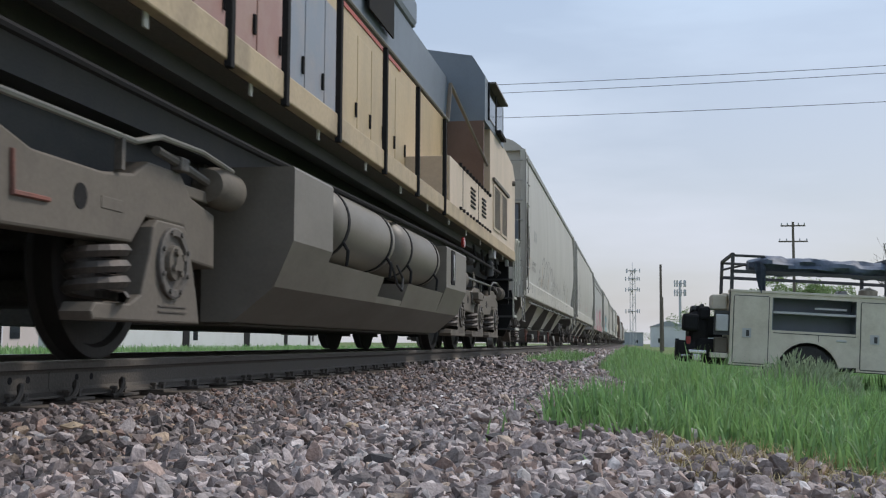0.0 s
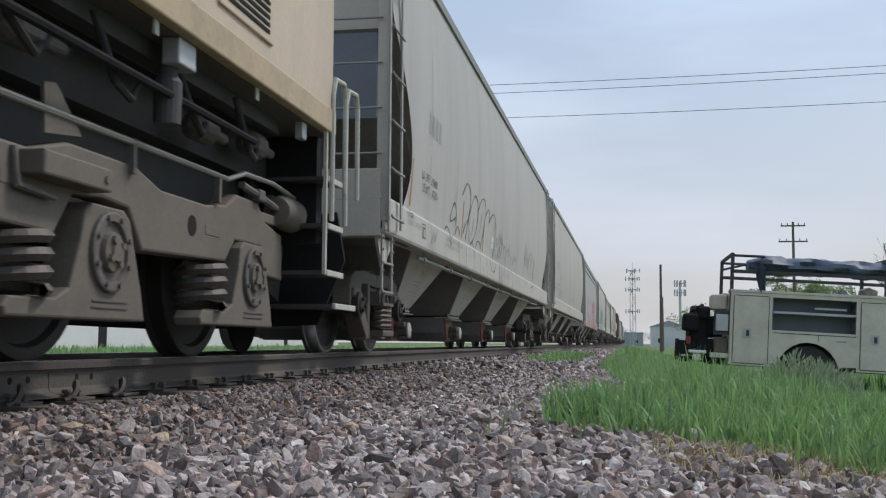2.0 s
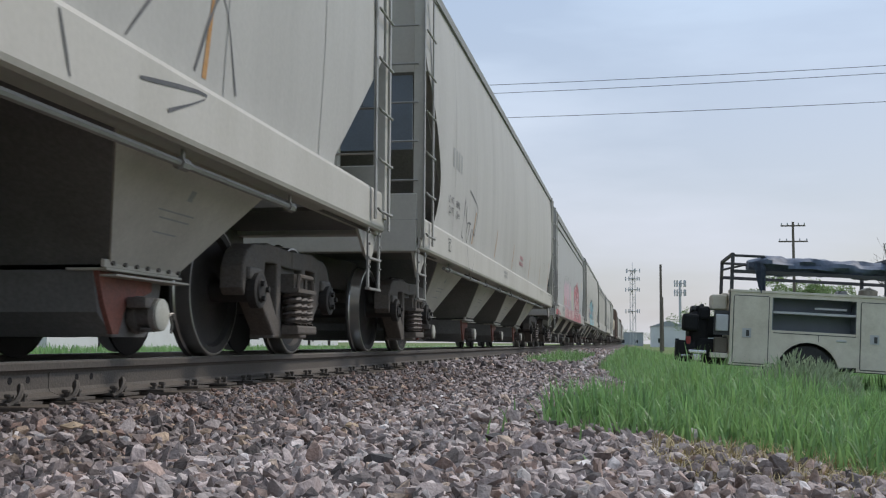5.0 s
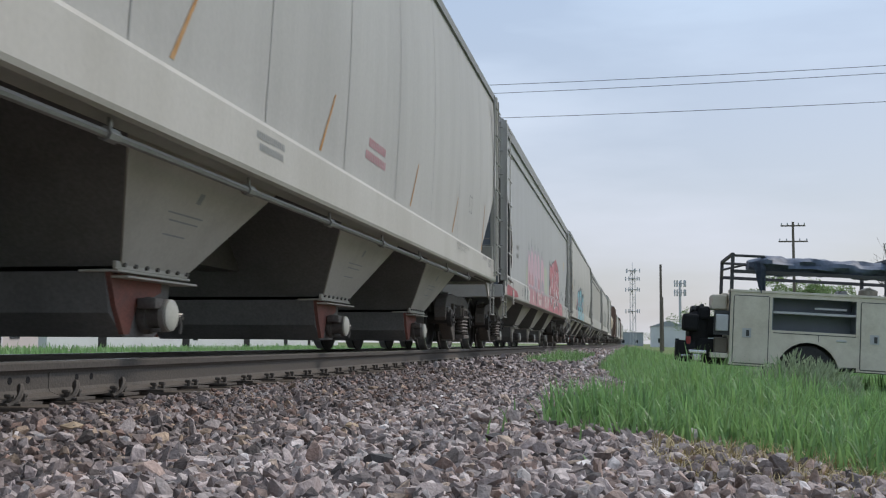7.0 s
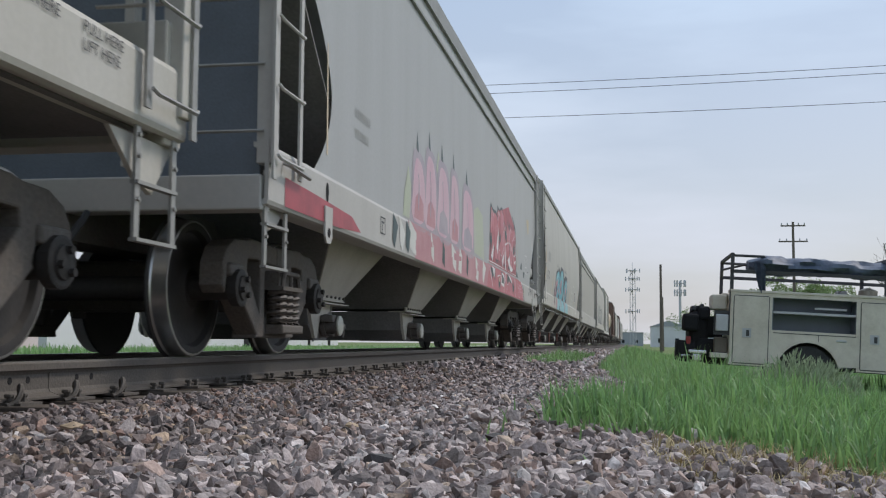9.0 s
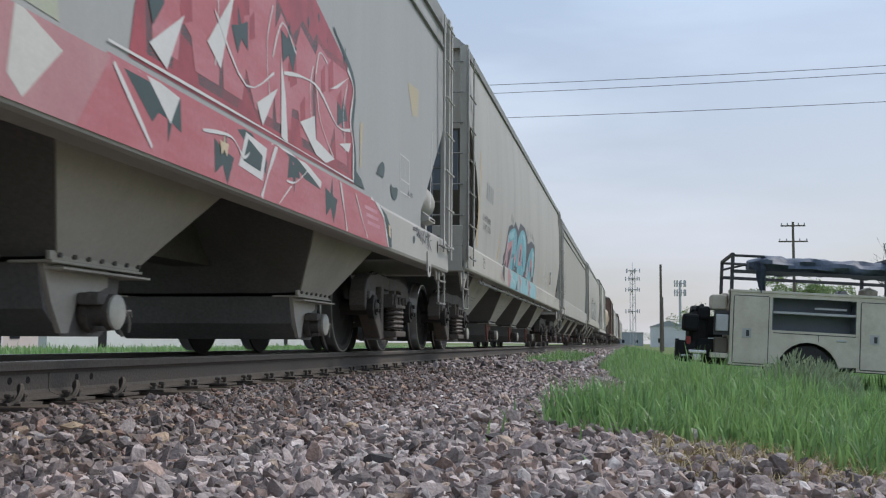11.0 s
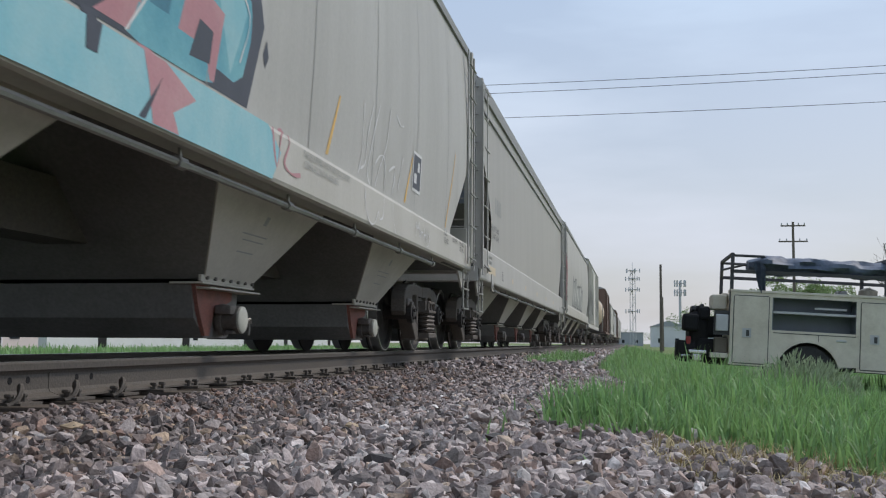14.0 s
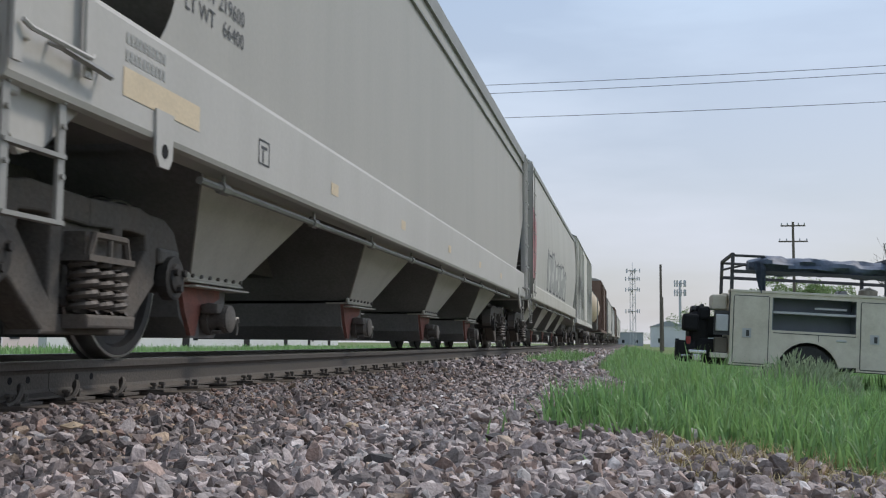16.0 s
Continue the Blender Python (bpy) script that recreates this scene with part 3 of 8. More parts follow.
def build_hopper(label, paint, bulge, straight=False, drop=0.0, pipe=True, crease=CREASE, sheet=None):
    eave = 4.04 if straight else 4.14
    car = thing("covered_hopper_car", label, "railway car", "cars of the freight train")
    for s in (1, -1):
        part("side_sheet", side_sheet(s, bulge, eave, crease - 0.02, 8.1 if straight else 8.4), sheet or M_SHEET, car, smooth=True)
        # side sill: a channel with a rounded lower edge
        x = 1.42 * s
        prof = [(x, 1.115), (1.46 * s, 1.09), (1.49 * s, 1.10), (1.50 * s, 1.125), (1.50 * s, crease + drop - 0.028), (1.488 * s, crease + drop), (1.40 * s, crease + drop + 0.012), (1.40 * s, crease + drop - 0.02), (1.475 * s, crease + drop - 0.04), (1.475 * s, 1.13), (1.32 * s, 1.12), (1.32 * s, 1.095)]
        part("side_sill", prism(bmesh.new(), [(a, b - drop) for a, b in prof], -9.62, 9.62, "y"), paint, car)
        rim = bmesh.new()
        h = 0.16 if straight else 0.07
        prism(rim, [(1.43 * s, eave - h), (1.49 * s, eave - h), (1.50 * s, eave + 0.02), (1.43 * s, eave + 0.07)], -9.55, 9.55, "y")
        if straight:
            prism(rim, [(1.44 * s, eave - 0.4), (1.485 * s, eave - 0.39), (1.485 * s, eave - 0.36), (1.44 * s, eave - 0.35)], -9.45, 9.45, "y")
        part("roof_edge", rim, M_ROOFBAND, car)
        if not pipe:
            continue
        bm = bmesh.new()
        tube(bm, [(1.40 * s, -7.6, 1.02 - drop), (1.40 * s, 7.2, 1.02 - drop)], 0.022, 8)
        for k in range(9):
            cyl(bm, (1.40 * s, -7.3 + 1.8 * k, 1.02 - drop), (1.40 * s, -7.2 + 1.8 * k, 1.02 - drop), 0.036, 8)
            tube(bm, [(1.40 * s, -7.25 + 1.8 * k, 1.02 - drop), (1.40 * s, -7.25 + 1.8 * k, 1.10 - drop)], 0.012, 5)
        part("air_pipe", bm, M_PIPE, car, "galvanised pipe under the side sill")
    roof = bmesh.new()
    prof = [(1.44 * math.cos(a) if k not in (0, 12) else (1.49 if k == 0 else -1.49), eave + 0.01 + 0.42 * math.sin(a)) for k, a in enumerate(math.pi * i / 12 for i in range(13))]
    prism(roof, prof, -9.5, 9.5, "y")
    part("roof", roof, paint, car)
    bm = box(bmesh.new(), -0.5, 0.5, -9.6, 9.6, eave + 0.50, eave + 0.53)
    for k in range(11):
        box(bm, -0.45, 0.45, -9.2 + 1.84 * k - 0.02, -9.2 + 1.84 * k + 0.02, eave + 0.35, eave + 0.50)
    part("running_board", bm, M_ROOFBAND, car)
    for e in (1, -1):
        bm = bmesh.new()
        plate(bm, [(-1.44, e * 9.4, eave + 0.04), (1.44, e * 9.4, eave + 0.04), (1.44, e * 9.4, 3.05), (-1.44, e * 9.4, 3.05)], 0.02)
        part("end_sheet", bm, paint, car)
        # the shade inside the car end is painted into this slope's colour
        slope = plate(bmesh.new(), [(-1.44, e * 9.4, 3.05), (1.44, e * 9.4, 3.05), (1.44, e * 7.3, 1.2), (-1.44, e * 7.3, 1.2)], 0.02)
        part("slope_sheet", slope, M_UNDERSHADE, car, "sloping end sheet, darkened to stand for shade")
        bm = bmesh.new()
        box(bm, -1.46, 1.46, e * 9.55 - 0.1, e * 9.55 + 0.1, 1.06 - drop, 1.28 - drop if straight else 1.68, bevel=0.012)
        part("end_sill", bm, paint, car)
        # dark colour stands for shade beneath the platform
        part("end_platform", bx(-1.39, 1.39, e * 8.72 - 0.7, e * 8.72 + 0.7, 1.10, 1.13), M_UNDERSHADE, car, "floor plate at the car end, darkened to stand for shade")
        for x in (1.47, 0.55, -0.55, -1.47):
            w = 0.055 if abs(x) > 1 else 0.035
            part("end_post", bx(x - w, x + w, e * 9.56 - 0.055, e * 9.56 + 0.055, 1.20, eave + 0.02 if abs(x) > 1 else 3.4, bevel=0.008), paint, car)
        part("dark_shield", bx(-1.35, 1.35, e * 9.36 - 0.01, e * 9.36 + 0.01, 1.12 if not pipe else 2.2, 3.04), M_CABDARK, car, "dark grey plate across the car end")
        for s in (1, -1):
            lad = bmesh.new()
            box(lad, s * 1.535 - 0.008, s * 1.535 + 0.008, e * 9.62 - 0.03, e * 9.62 + 0.03, 1.10, eave - 0.05)
            box(lad, s * 1.535 - 0.008, s * 1.535 + 0.008, e * 9.10 - 0.03, e * 9.10 + 0.03, 1.16, eave - 0.05)
            for k in range(7):
                z = 1.25 + 0.44 * k
                tube(lad, [(s * 1.56, e * 9.62, z), (s * 1.57, e * 9.58, z - 0.02), (s * 1.57, e * 9.14, z - 0.02), (s * 1.56, e * 9.10, z)], 0.011, 6)
            part("ladder", lad, M_PIPE if not straight else paint, car, "steel side ladder with round rungs")
            for k in range(7):
                rung = tube(bmesh.new(), [(s * 1.47, e * 9.64, 1.40 + 0.42 * k), (s * 0.98, e * 9.64, 1.40 + 0.42 * k)], 0.011, 6)
                part("end_ladder_rung", rung, M_PIPE, car)
            st = bmesh.new()
            for yy in (9.56, 9.16):
                box(st, s * 1.46 - 0.008, s * 1.46 + 0.008, e * yy - 0.025, e * yy + 0.025, 0.56, 1.16)
                for zz in (0.75, 0.95, 1.05):
                    cyl(st, (s * 1.467, e * yy, zz), (s * 1.482, e * yy, zz), 0.012, 6)
            for z in (0.565, 0.83):
                box(st, s * 1.46 - 0.02, s * 1.46 + 0.02, e * 9.36 - 0.22, e * 9.36 + 0.22, z - 0.009, z + 0.009)
            part("sill_step", st, M_PIPE, car, "two-rung steel sill step")
            gus = prism(bmesh.new(), [(e * 9.62, 1.06), (e * 8.95, 1.06), (e * 9.22, 0.86), (e * 9.4, 0.80)], s * 1.40, s * 1.425)
            part("gusset", gus, paint, car)
            if not straight:
                continue
            lug = bmesh.new()
            prism(lug, [(e * 8.40, 1.24 - drop), (e * 8.20, 1.24 - drop), (e * 8.21, 1.02 - drop), (e * 8.25, 0.97 - drop), (e * 8.35, 0.97 - drop), (e * 8.39, 1.02 - drop)], s * 1.50, s * 1.515)
            part("pull_lug", lug, paint, car, "pale pulling lug with a round hole")
            part("lug_hole", lathe(bmesh.new(), [(s * 1.514, 0.035), (s * 1.518, 0.035), (s * 1.518, 0.005)], 14, "x", (0, e * 8.30, 1.05 - drop)), M_BLACK, car)
            hh = tube(bmesh.new(), [(s * 1.505, e * 9.35, 1.24), (s * 1.56, e * 9.35, 1.22), (s * 1.56, e * 8.95, 1.20), (s * 1.505, e * 8.95, 1.23)], 0.011, 6)
            part("grab_iron", hh, M_PIPE, car)
        c = bmesh.new()
        box(c, -0.14, 0.14, min(e * 9.4, e * 10.05), max(e * 9.4, e * 10.05), 0.72, 0.98, bevel=0.02)
        box(c, -0.2, 0.2, min(e * 10.0, e * 10.295), max(e * 10.0, e * 10.295), 0.70, 1.0, bevel=0.05)
        part("coupler", c, M_STEEL, car, "dark cast knuckle coupler")
        hose = bmesh.new()
        tube(hose, [(0.35 , e * 9.7, 0.9)] + [(0.35 - 0.03 * k, e * (9.75 + 0.09 * k), 0.85 - 0.35 * math.sin(k / 6 * 3.14 / 1.6)) for k in range(7)], 0.024, 6)
        part("air_hose", hose, M_RUBBER, car)
    part("centre_sill", bx(-0.17, 0.17, -9.6, 9.6, 0.74, 1.12), M_STEEL, car)
    for k, yc in enumerate(BAYS):
        bay = bmesh.new()
        lev = [(0.88, 0.44, 0.52), (1.43, 1.50, 1.45), (1.44, 1.98, 1.96)]
        rings = [[bay.verts.new((sx * a, yc + sy * b, c)) for sx, sy in ((1, -1), (1, 1), (-1, 1), (-1, -1))] for a, b, c in lev]
        for lo, hi in zip(rings, rings[1:]):
            for i in (1, 3) if lo is rings[0] else range(4):
                j = (i + 1) % 4
                bay.faces.new((lo[i], lo[j], hi[j], hi[i]))
        bay.faces.new(rings[0][::-1])
        # slopes coloured dark for the shade between bays; side plates stay pale
        bm_part = part("hopper_bay", bay, M_UNDERSHADE, car, "sloping sheet-steel discharge hopper, its shade put into a dark colour")
        for s in (1, -1):
            sp = bmesh.new()
            plate(sp, [(s * 0.88, yc - s * 0.44, 0.52), (s * 0.88, yc + s * 0.44, 0.52), (s * 1.43, yc + s * 1.50, 1.45), (s * 1.43, yc - s * 1.50, 1.45)], 0.012)
            part("side_plate", sp, M_HOPPER, bm_part, "dusty grey hopper side plate")
        for s in (1, -1):
            fl = box(bmesh.new(), s * 0.78 - 0.12, s * 0.78 + 0.12, yc - 0.5, yc + 0.5, 0.485, 0.50, bevel=0.004)
            box(fl, s * 0.81 - 0.12, s * 0.81 + 0.12, yc - 0.44, yc + 0.54, 0.455, 0.467)
            part("outlet_flange", fl, M_HOPPER, bm_part)
        for s in (1, -1):
            part("plate_foot", bx(s * 0.885 - 0.012, s * 0.885 + 0.012, yc - 0.52, yc + 0.46, 0.50, 0.545, bevel=0.004), M_HOPPER, bm_part)
        bolts = bmesh.new()
        for i in range(7):
            cyl(bolts, (0.895, yc - 0.44 + 0.145 * i, 0.525), (0.915, yc - 0.44 + 0.145 * i, 0.525), 0.014, 6)
        tagged(part("flange_bolts", bolts, M_STEEL, bm_part), kind="stuff")
        for s in (1, -1):
            out = bmesh.new()
            prism(out, [(yc - 0.46, 0.485), (yc + 0.22, 0.485), (yc + 0.22, 0.40), (yc + 0.12, 0.37), (yc - 0.02, 0.34), (yc - 0.12, 0.3), (yc - 0.2, 0.14), (yc - 0.27, 0.14), (yc - 0.38, 0.3)], s * 0.80, s * 0.83)
            part("outlet_plate", out, M_HOPPER if not pipe else M_RUST, bm_part, "" if not pipe else "red-oxide outlet end plate")
        # the pan takes the same painted shade as the slopes
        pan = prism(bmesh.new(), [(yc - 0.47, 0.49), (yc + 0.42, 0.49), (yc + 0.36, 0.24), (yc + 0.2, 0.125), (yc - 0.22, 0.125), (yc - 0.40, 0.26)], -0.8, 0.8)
        part("outlet_pan", pan, M_UNDERSHADE, bm_part, "dark outlet pan across the car")
        for s in (1, -1):
            valve = bmesh.new()
            cyl(valve, (s * 0.76, yc + 0.02, 0.255), (s * 0.97, yc + 0.02, 0.255), 0.085, 18)
            cyl(valve, (s * 0.83, yc + 0.02, 0.255), (s * 0.865, yc + 0.02, 0.255), 0.112, 18)
            box(valve, s * 0.9 - 0.06, s * 0.9 + 0.06, yc - 0.14, yc - 0.02, 0.29, 0.355, bevel=0.012)
            box(valve, s * 0.92 - 0.03, s * 0.92 + 0.03, yc - 0.06, yc + 0.04, 0.155, 0.18, bevel=0.006)
            part("outlet_valve", valve, M_STEEL, bm_part, smooth=True)
            part("valve_ring", lathe(bmesh.new(), [(s * 0.945, 0.088), (s * 0.945, 0.098), (s * 0.978, 0.098)], 22, "x", (0, yc + 0.02, 0.255)), M_PIPE if k % 2 else M_STEEL, bm_part)
            cap = lathe(bmesh.new(), [(0.975 * s, 0.094), (0.992 * s, 0.094), (1.0 * s, 0.082), (1.0 * s, 0.01)], 24, "x", (0, yc + 0.02, 0.255))
            part("outlet_cap", cap, M_CAP if not straight or not pipe else M_STEEL, bm_part, "pale round outlet cap" if not straight or not pipe else "dark round outlet cap", True)
            ch = tube(bmesh.new(), [(s * 0.96, yc + 0.1, 0.27), (s * 0.985, yc + 0.15, 0.25), (s * 0.98, yc + 0.19, 0.2), (s * 0.97, yc + 0.2, 0.15)], 0.009, 5)
            tube(ch, [(s * 0.98, yc + 0.13, 0.26), (s * 0.99, yc + 0.17, 0.265), (s * 0.985, yc + 0.2, 0.235)], 0.008, 5)
            part("cap_latch", ch, M_PIPE, bm_part)
    for e in (1, -1):
        br = bmesh.new()
        cyl(br, (0.4, e * 8.6, 1.75), (0.4, e * 9.1, 1.75), 0.16, 16)
        part("brake_cylinder", br, M_STEEL, car)
        build_bogie(car, e * 8.2)
    # panel seams and patches of tape on the near side
    for k in range(-4, 5) if not straight else ():
        y = 1.87 * k + 0.1
        seam = bmesh.new()
        strip(seam, y, crease + 0.012, y, eave - 0.08, 0.012, bulge, 0.003)
        part("panel_seam", seam, M_FADE, car)
    return car


CARS = []


def wrap(car, y8, spin=0.457):
    """Note a railway vehicle that stands at y8 at 8 s."""
    CARS.append((car, y8, spin))
    car.location = (TX, y8, 0)
    return car


BULGE = 0.06                       # how far the rounded sides swell
BASE = -28.22 + 9.089              # first car's middle at 8 s
PITCH = 20.6
grey_a = build_hopper("weathered light grey covered hopper car with rounded sides", M_GREY, BULGE)
pale_b = build_hopper("pale grey straight-sided covered hopper car with a deep roof edge", M_PALE, 0.0, True, 0.15, False, 1.325, M_PALESHEET)
pale_c = build_hopper("clean pale grey straight-sided covered hopper car with yellow tape", M_PALE, 0.0, True, 0.05, True, 1.54, M_WARMSHEET)


# ---- the train's make-up ----
MID = [BASE + PITCH * k for k in range(5)]
MID[1], MID[2], MID[3], MID[4] = -7.29 + 9.089, 13.24 + 9.06, 33.9 + 9.03, 54.1 + 9.03
cars = [wrap(grey_a, MID[0]), wrap(copy_thing(grey_a, pose(TX, MID[1], 0)), MID[1]), None, None, None]
cars[2] = wrap(pale_b, MID[2])
cars[3] = wrap(copy_thing(grey_a, pose(TX, MID[3], 0)), MID[3])
cars[4] = wrap(pale_c, MID[4])
SILL[pale_b.name], SILL[pale_c.name] = 0.15, 0.05
SILL_TOP[pale_b.name], SILL_TOP[pale_c.name] = 1.325, 1.54


def build_box_car(label, paint, length=18.0, top=4.5):
    """Plain box car with ribbed sides, a sliding door and an arched roof."""
    car = thing("box_car", label, "railway car", "cars of the freight train")
    h = length / 2 - 0.6
    part("body", bx(-1.42, 1.42, -h, h, 1.1, top, bevel=0.02), paint, car)
    part("roof", prism(bmesh.new(), [(-1.47, top), (1.47, top), (1.1, top + 0.16), (0, top + 0.24), (-1.1, top + 0.16)], -h - 0.05, h + 0.05, "y"), M_ROOFBAND, car)
    for s in (1, -1):
        for k in range(13):
            y = -h + 0.1 + k * (2 * h - 0.2) / 12
            if abs(y) > 1.7:
                part("rib", bx(s * 1.44 - 0.03, s * 1.44 + 0.03, y - 0.05, y + 0.05, 1.15, top - 0.05), paint, car)
        part("sliding_door", bx(s * 1.45 - 0.03, s * 1.45 + 0.03, -1.5, 1.5, 1.2, top - 0.2, bevel=0.01), paint, car)
        part("side_sill", bx(s * 1.43 - 0.04, s * 1.43 + 0.04, -h, h, 0.95, 1.12), paint, car)
    part("centre_sill", bx(-0.2, 0.2, -length / 2, length / 2, 0.72, 1.0), M_STEEL, car)
    for e in (1, -1):
        build_bogie(car, e * (h - 1.6))
    return car


def build_tank_car(label, paint, length=17.0):
    car = thing("tank_car", label, "railway car", "cars of the freight train")
    h = length / 2 - 0.9
    prof = [(-h, 0.3), (-h + 0.06, 0.8), (-h + 0.25, 1.2), (-h + 0.6, 1.42), (h - 0.6, 1.42), (h - 0.25, 1.2), (h - 0.06, 0.8), (h, 0.3)]
    part("tank", lathe(bmesh.new(), prof, 36, "y", (0, 0, 2.62)), paint, car, smooth=True)
    part("dome", cyl(bmesh.new(), (0, 0, 3.9), (0, 0, 4.4), 0.45, 18), paint, car)
    part("walkway", bx(-0.5, 0.5, -1.6, 1.6, 4.1, 4.14), M_PIPE, car)
    part("centre_sill", bx(-0.3, 0.3, -length / 2, length / 2, 0.72, 1.25), M_STEEL, car)
    for e in (1, -1):
        part("saddle", bx(-1.2, 1.2, e * (h - 1.6) - 0.4, e * (h - 1.6) + 0.4, 1.0, 1.6), M_STEEL, car)
        part("ladder", tube(bmesh.new(), [(1.45, e * 0.4, 1.0), (1.5, e * 0.4, 3.0), (0.6, e * 0.4, 4.2)], 0.025, 6), M_PIPE, car)
        build_bogie(car, e * (h - 1.5))
    return car


M_WHITECAR = mat("white_car_paint", (0.6, 0.58, 0.53), 0.5, 0, 0.05, 0.9, (0.4, 0.37, 0.33), 0.7, 0.05, 30, (1, 1.6, 0.35))
y = MID[4] + PITCH
cars.append(wrap(copy_thing(grey_a, pose(TX, y, 0)), y))
y += 19.6
white_box = build_box_car("grubby white box car covered in dark scrawls", M_WHITECAR)
cars.append(wrap(white_box, y))
y += 17.8
cars.append(wrap(build_tank_car("cream tank car with a domed top", M_NOSE), y))
y += 17.7
brown_box = build_box_car("brown ribbed box car", M_BROWN, 18.0, 4.7)
cars.append(wrap(brown_box, y))
y += 19.6
cars.append(wrap(copy_thing(grey_a, pose(TX, y, 0)), y))
y += PITCH
cars.append(wrap(copy_thing(pale_b, pose(TX, y, 0)), y))
y += 19.6
cars.append(wrap(copy_thing(brown_box, pose(TX, y, 0)), y))
y += 19.6
cars.append(wrap(copy_thing(grey_a, pose(TX, y, 0)), y))
y += PITCH
cars.append(wrap(copy_thing(grey_a, pose(TX, y, 0)), y))


# ---- locomotive: rear coupler at y = 0, its front lies towards -y ----
def loco_wheelset():
    return wheelset_mesh(0.52)


def loco_bogie(loco, y, rear):
    """Three-axle bogie: long side beam arched over the axles, tombstone axle boxes each with one stout spring."""
    b = part("bogie", bx(-0.9, 0.9, -1.0, 1.0, 0.62, 0.85, bevel=0.03), M_STEEL, loco, "dusty grey three-axle locomotive bogie", at=(0, y, 0))
    half = [(0.0, 1.0), (0.34, 1.0), (0.66, 0.92), (1.3, 0.92), (1.62, 0.96), (1.8, 1.05), (2.2, 1.05), (2.36, 0.93), (2.72, 0.87), (2.74, 0.54), (2.36, 0.56), (2.26, 0.75), (1.78, 0.75), (1.62, 0.60), (0.44, 0.57), (0.28, 0.77), (0.0, 0.79)]
    for s in (1, -1):
        bm = bmesh.new()
        prism(bm, half + [(-a, c) for a, c in half[-2:0:-1]], s * 1.04, s * 1.19)
        bmesh.ops.recalc_face_normals(bm, faces=bm.faces[:])
        rim = [e for e in bm.edges if len(e.link_faces) == 2 and e.calc_face_angle(0) > 0.3 and abs(e.verts[0].co.x - e.verts[1].co.x) < 0.001]
        bmesh.ops.bevel(bm, geom=rim, offset=0.016, segments=2, affect="EDGES", profile=0.5)
        part("side_beam", bm, M_LOCOGREY, b, "dusty grey-brown cast side beam")
        for d in (-1.08, 1.08):
            part("lightening_hole", lathe(bmesh.new(), [(s * 1.185, 0.062), (s * 1.193, 0.062), (s * 1.193, 0.01)], 20, "x", (0, d, 0.77)), M_BLACK, b)
            part("casting_mark", bx(s * 1.19 - 0.004, s * 1.19 + 0.004, d + 0.2, d + 0.42, 0.74, 0.80, bevel=0.003), M_LOCOGREY, b)
        for d in (-2.02, 0, 2.02):
            ped = [(d - 0.24, 0.70), (d - 0.18, 0.745), (d + 0.15, 0.745), (d + 0.22, 0.70), (d + 0.36, 0.36), (d + 0.41, 0.20), (d - 0.86, 0.20), (d - 0.88, 0.24), (d - 0.84, 0.285), (d - 0.48, 0.29), (d - 0.36, 0.34), (d - 0.27, 0.55)]
            bm = bmesh.new()
            prism(bm, ped, s * 1.06, s * 1.23)
            bmesh.ops.recalc_face_normals(bm, faces=bm.faces[:])
            rim = [e for e in bm.edges if len(e.link_faces) == 2 and e.calc_face_angle(0) > 0.3 and abs(e.verts[0].co.x - e.verts[1].co.x) < 0.001]
            bmesh.ops.bevel(bm, geom=rim, offset=0.012, segments=2, affect="EDGES", profile=0.5)
            axle_box = part("axle_box", bm, M_LOCOGREY, b, "tombstone-shaped axle box with a spring seat")
            ring = lathe(bmesh.new(), [(s * 1.228, 0.195), (s * 1.25, 0.195), (s * 1.255, 0.185), (s * 1.255, 0.15), (s * 1.235, 0.145), (s * 1.232, 0.01)], 30, "x", (0, d, 0.525))
            for k in range(8):
                a = 0.39 + 0.785 * k
                cyl(ring, (s * 1.25, d + 0.17 * math.cos(a), 0.525 + 0.17 * math.sin(a)), (s * 1.268, d + 0.17 * math.cos(a), 0.525 + 0.17 * math.sin(a)), 0.014, 6)
            part("bearing_ring", ring, M_STEEL, axle_box)
            hub = lathe(bmesh.new(), [(s * 1.23, 0.10), (s * 1.262, 0.095), (s * 1.268, 0.05), (s * 1.28, 0.045), (s * 1.28, 0.01)], 20, "x", (0, d, 0.525))
            for k in range(4):
                a = 0.5 + 1.571 * k
                cyl(hub, (s * 1.25, d + 0.065 * math.cos(a), 0.525 + 0.065 * math.sin(a)), (s * 1.285, d + 0.065 * math.cos(a), 0.525 + 0.065 * math.sin(a)), 0.02, 6)
            part("bearing_cover", hub, M_LOCOGREY, axle_box)
            part("coil_spring", coil(bmesh.new(), s * 1.13, d - 0.65, 0.31, 0.585, 0.135, 0.031, 3.6, 18), M_SPRING, b)
            part("cast_number", bx(s * 1.232 - 0.004, s * 1.232 + 0.004, d - 0.16, d + 0.2, 0.285, 0.292), M_SPRING, axle_box)
            part("cast_number", bx(s * 1.232 - 0.004, s * 1.232 + 0.004, d - 0.16, d + 0.2, 0.255, 0.262), M_SPRING, axle_box)
        for d in (-1.0, 1.0):
            bc = lathe(bmesh.new(), [(d * 2.6, 0.03), (d * 2.62, 0.1), (d * 2.7, 0.125), (d * 2.96, 0.125), (d * 3.0, 0.11), (d * 3.02, 0.03)], 22, "y", (s * 1.18, 0, 1.04))
            part("brake_cylinder", bc, M_LOCOGREY, b, smooth=True)
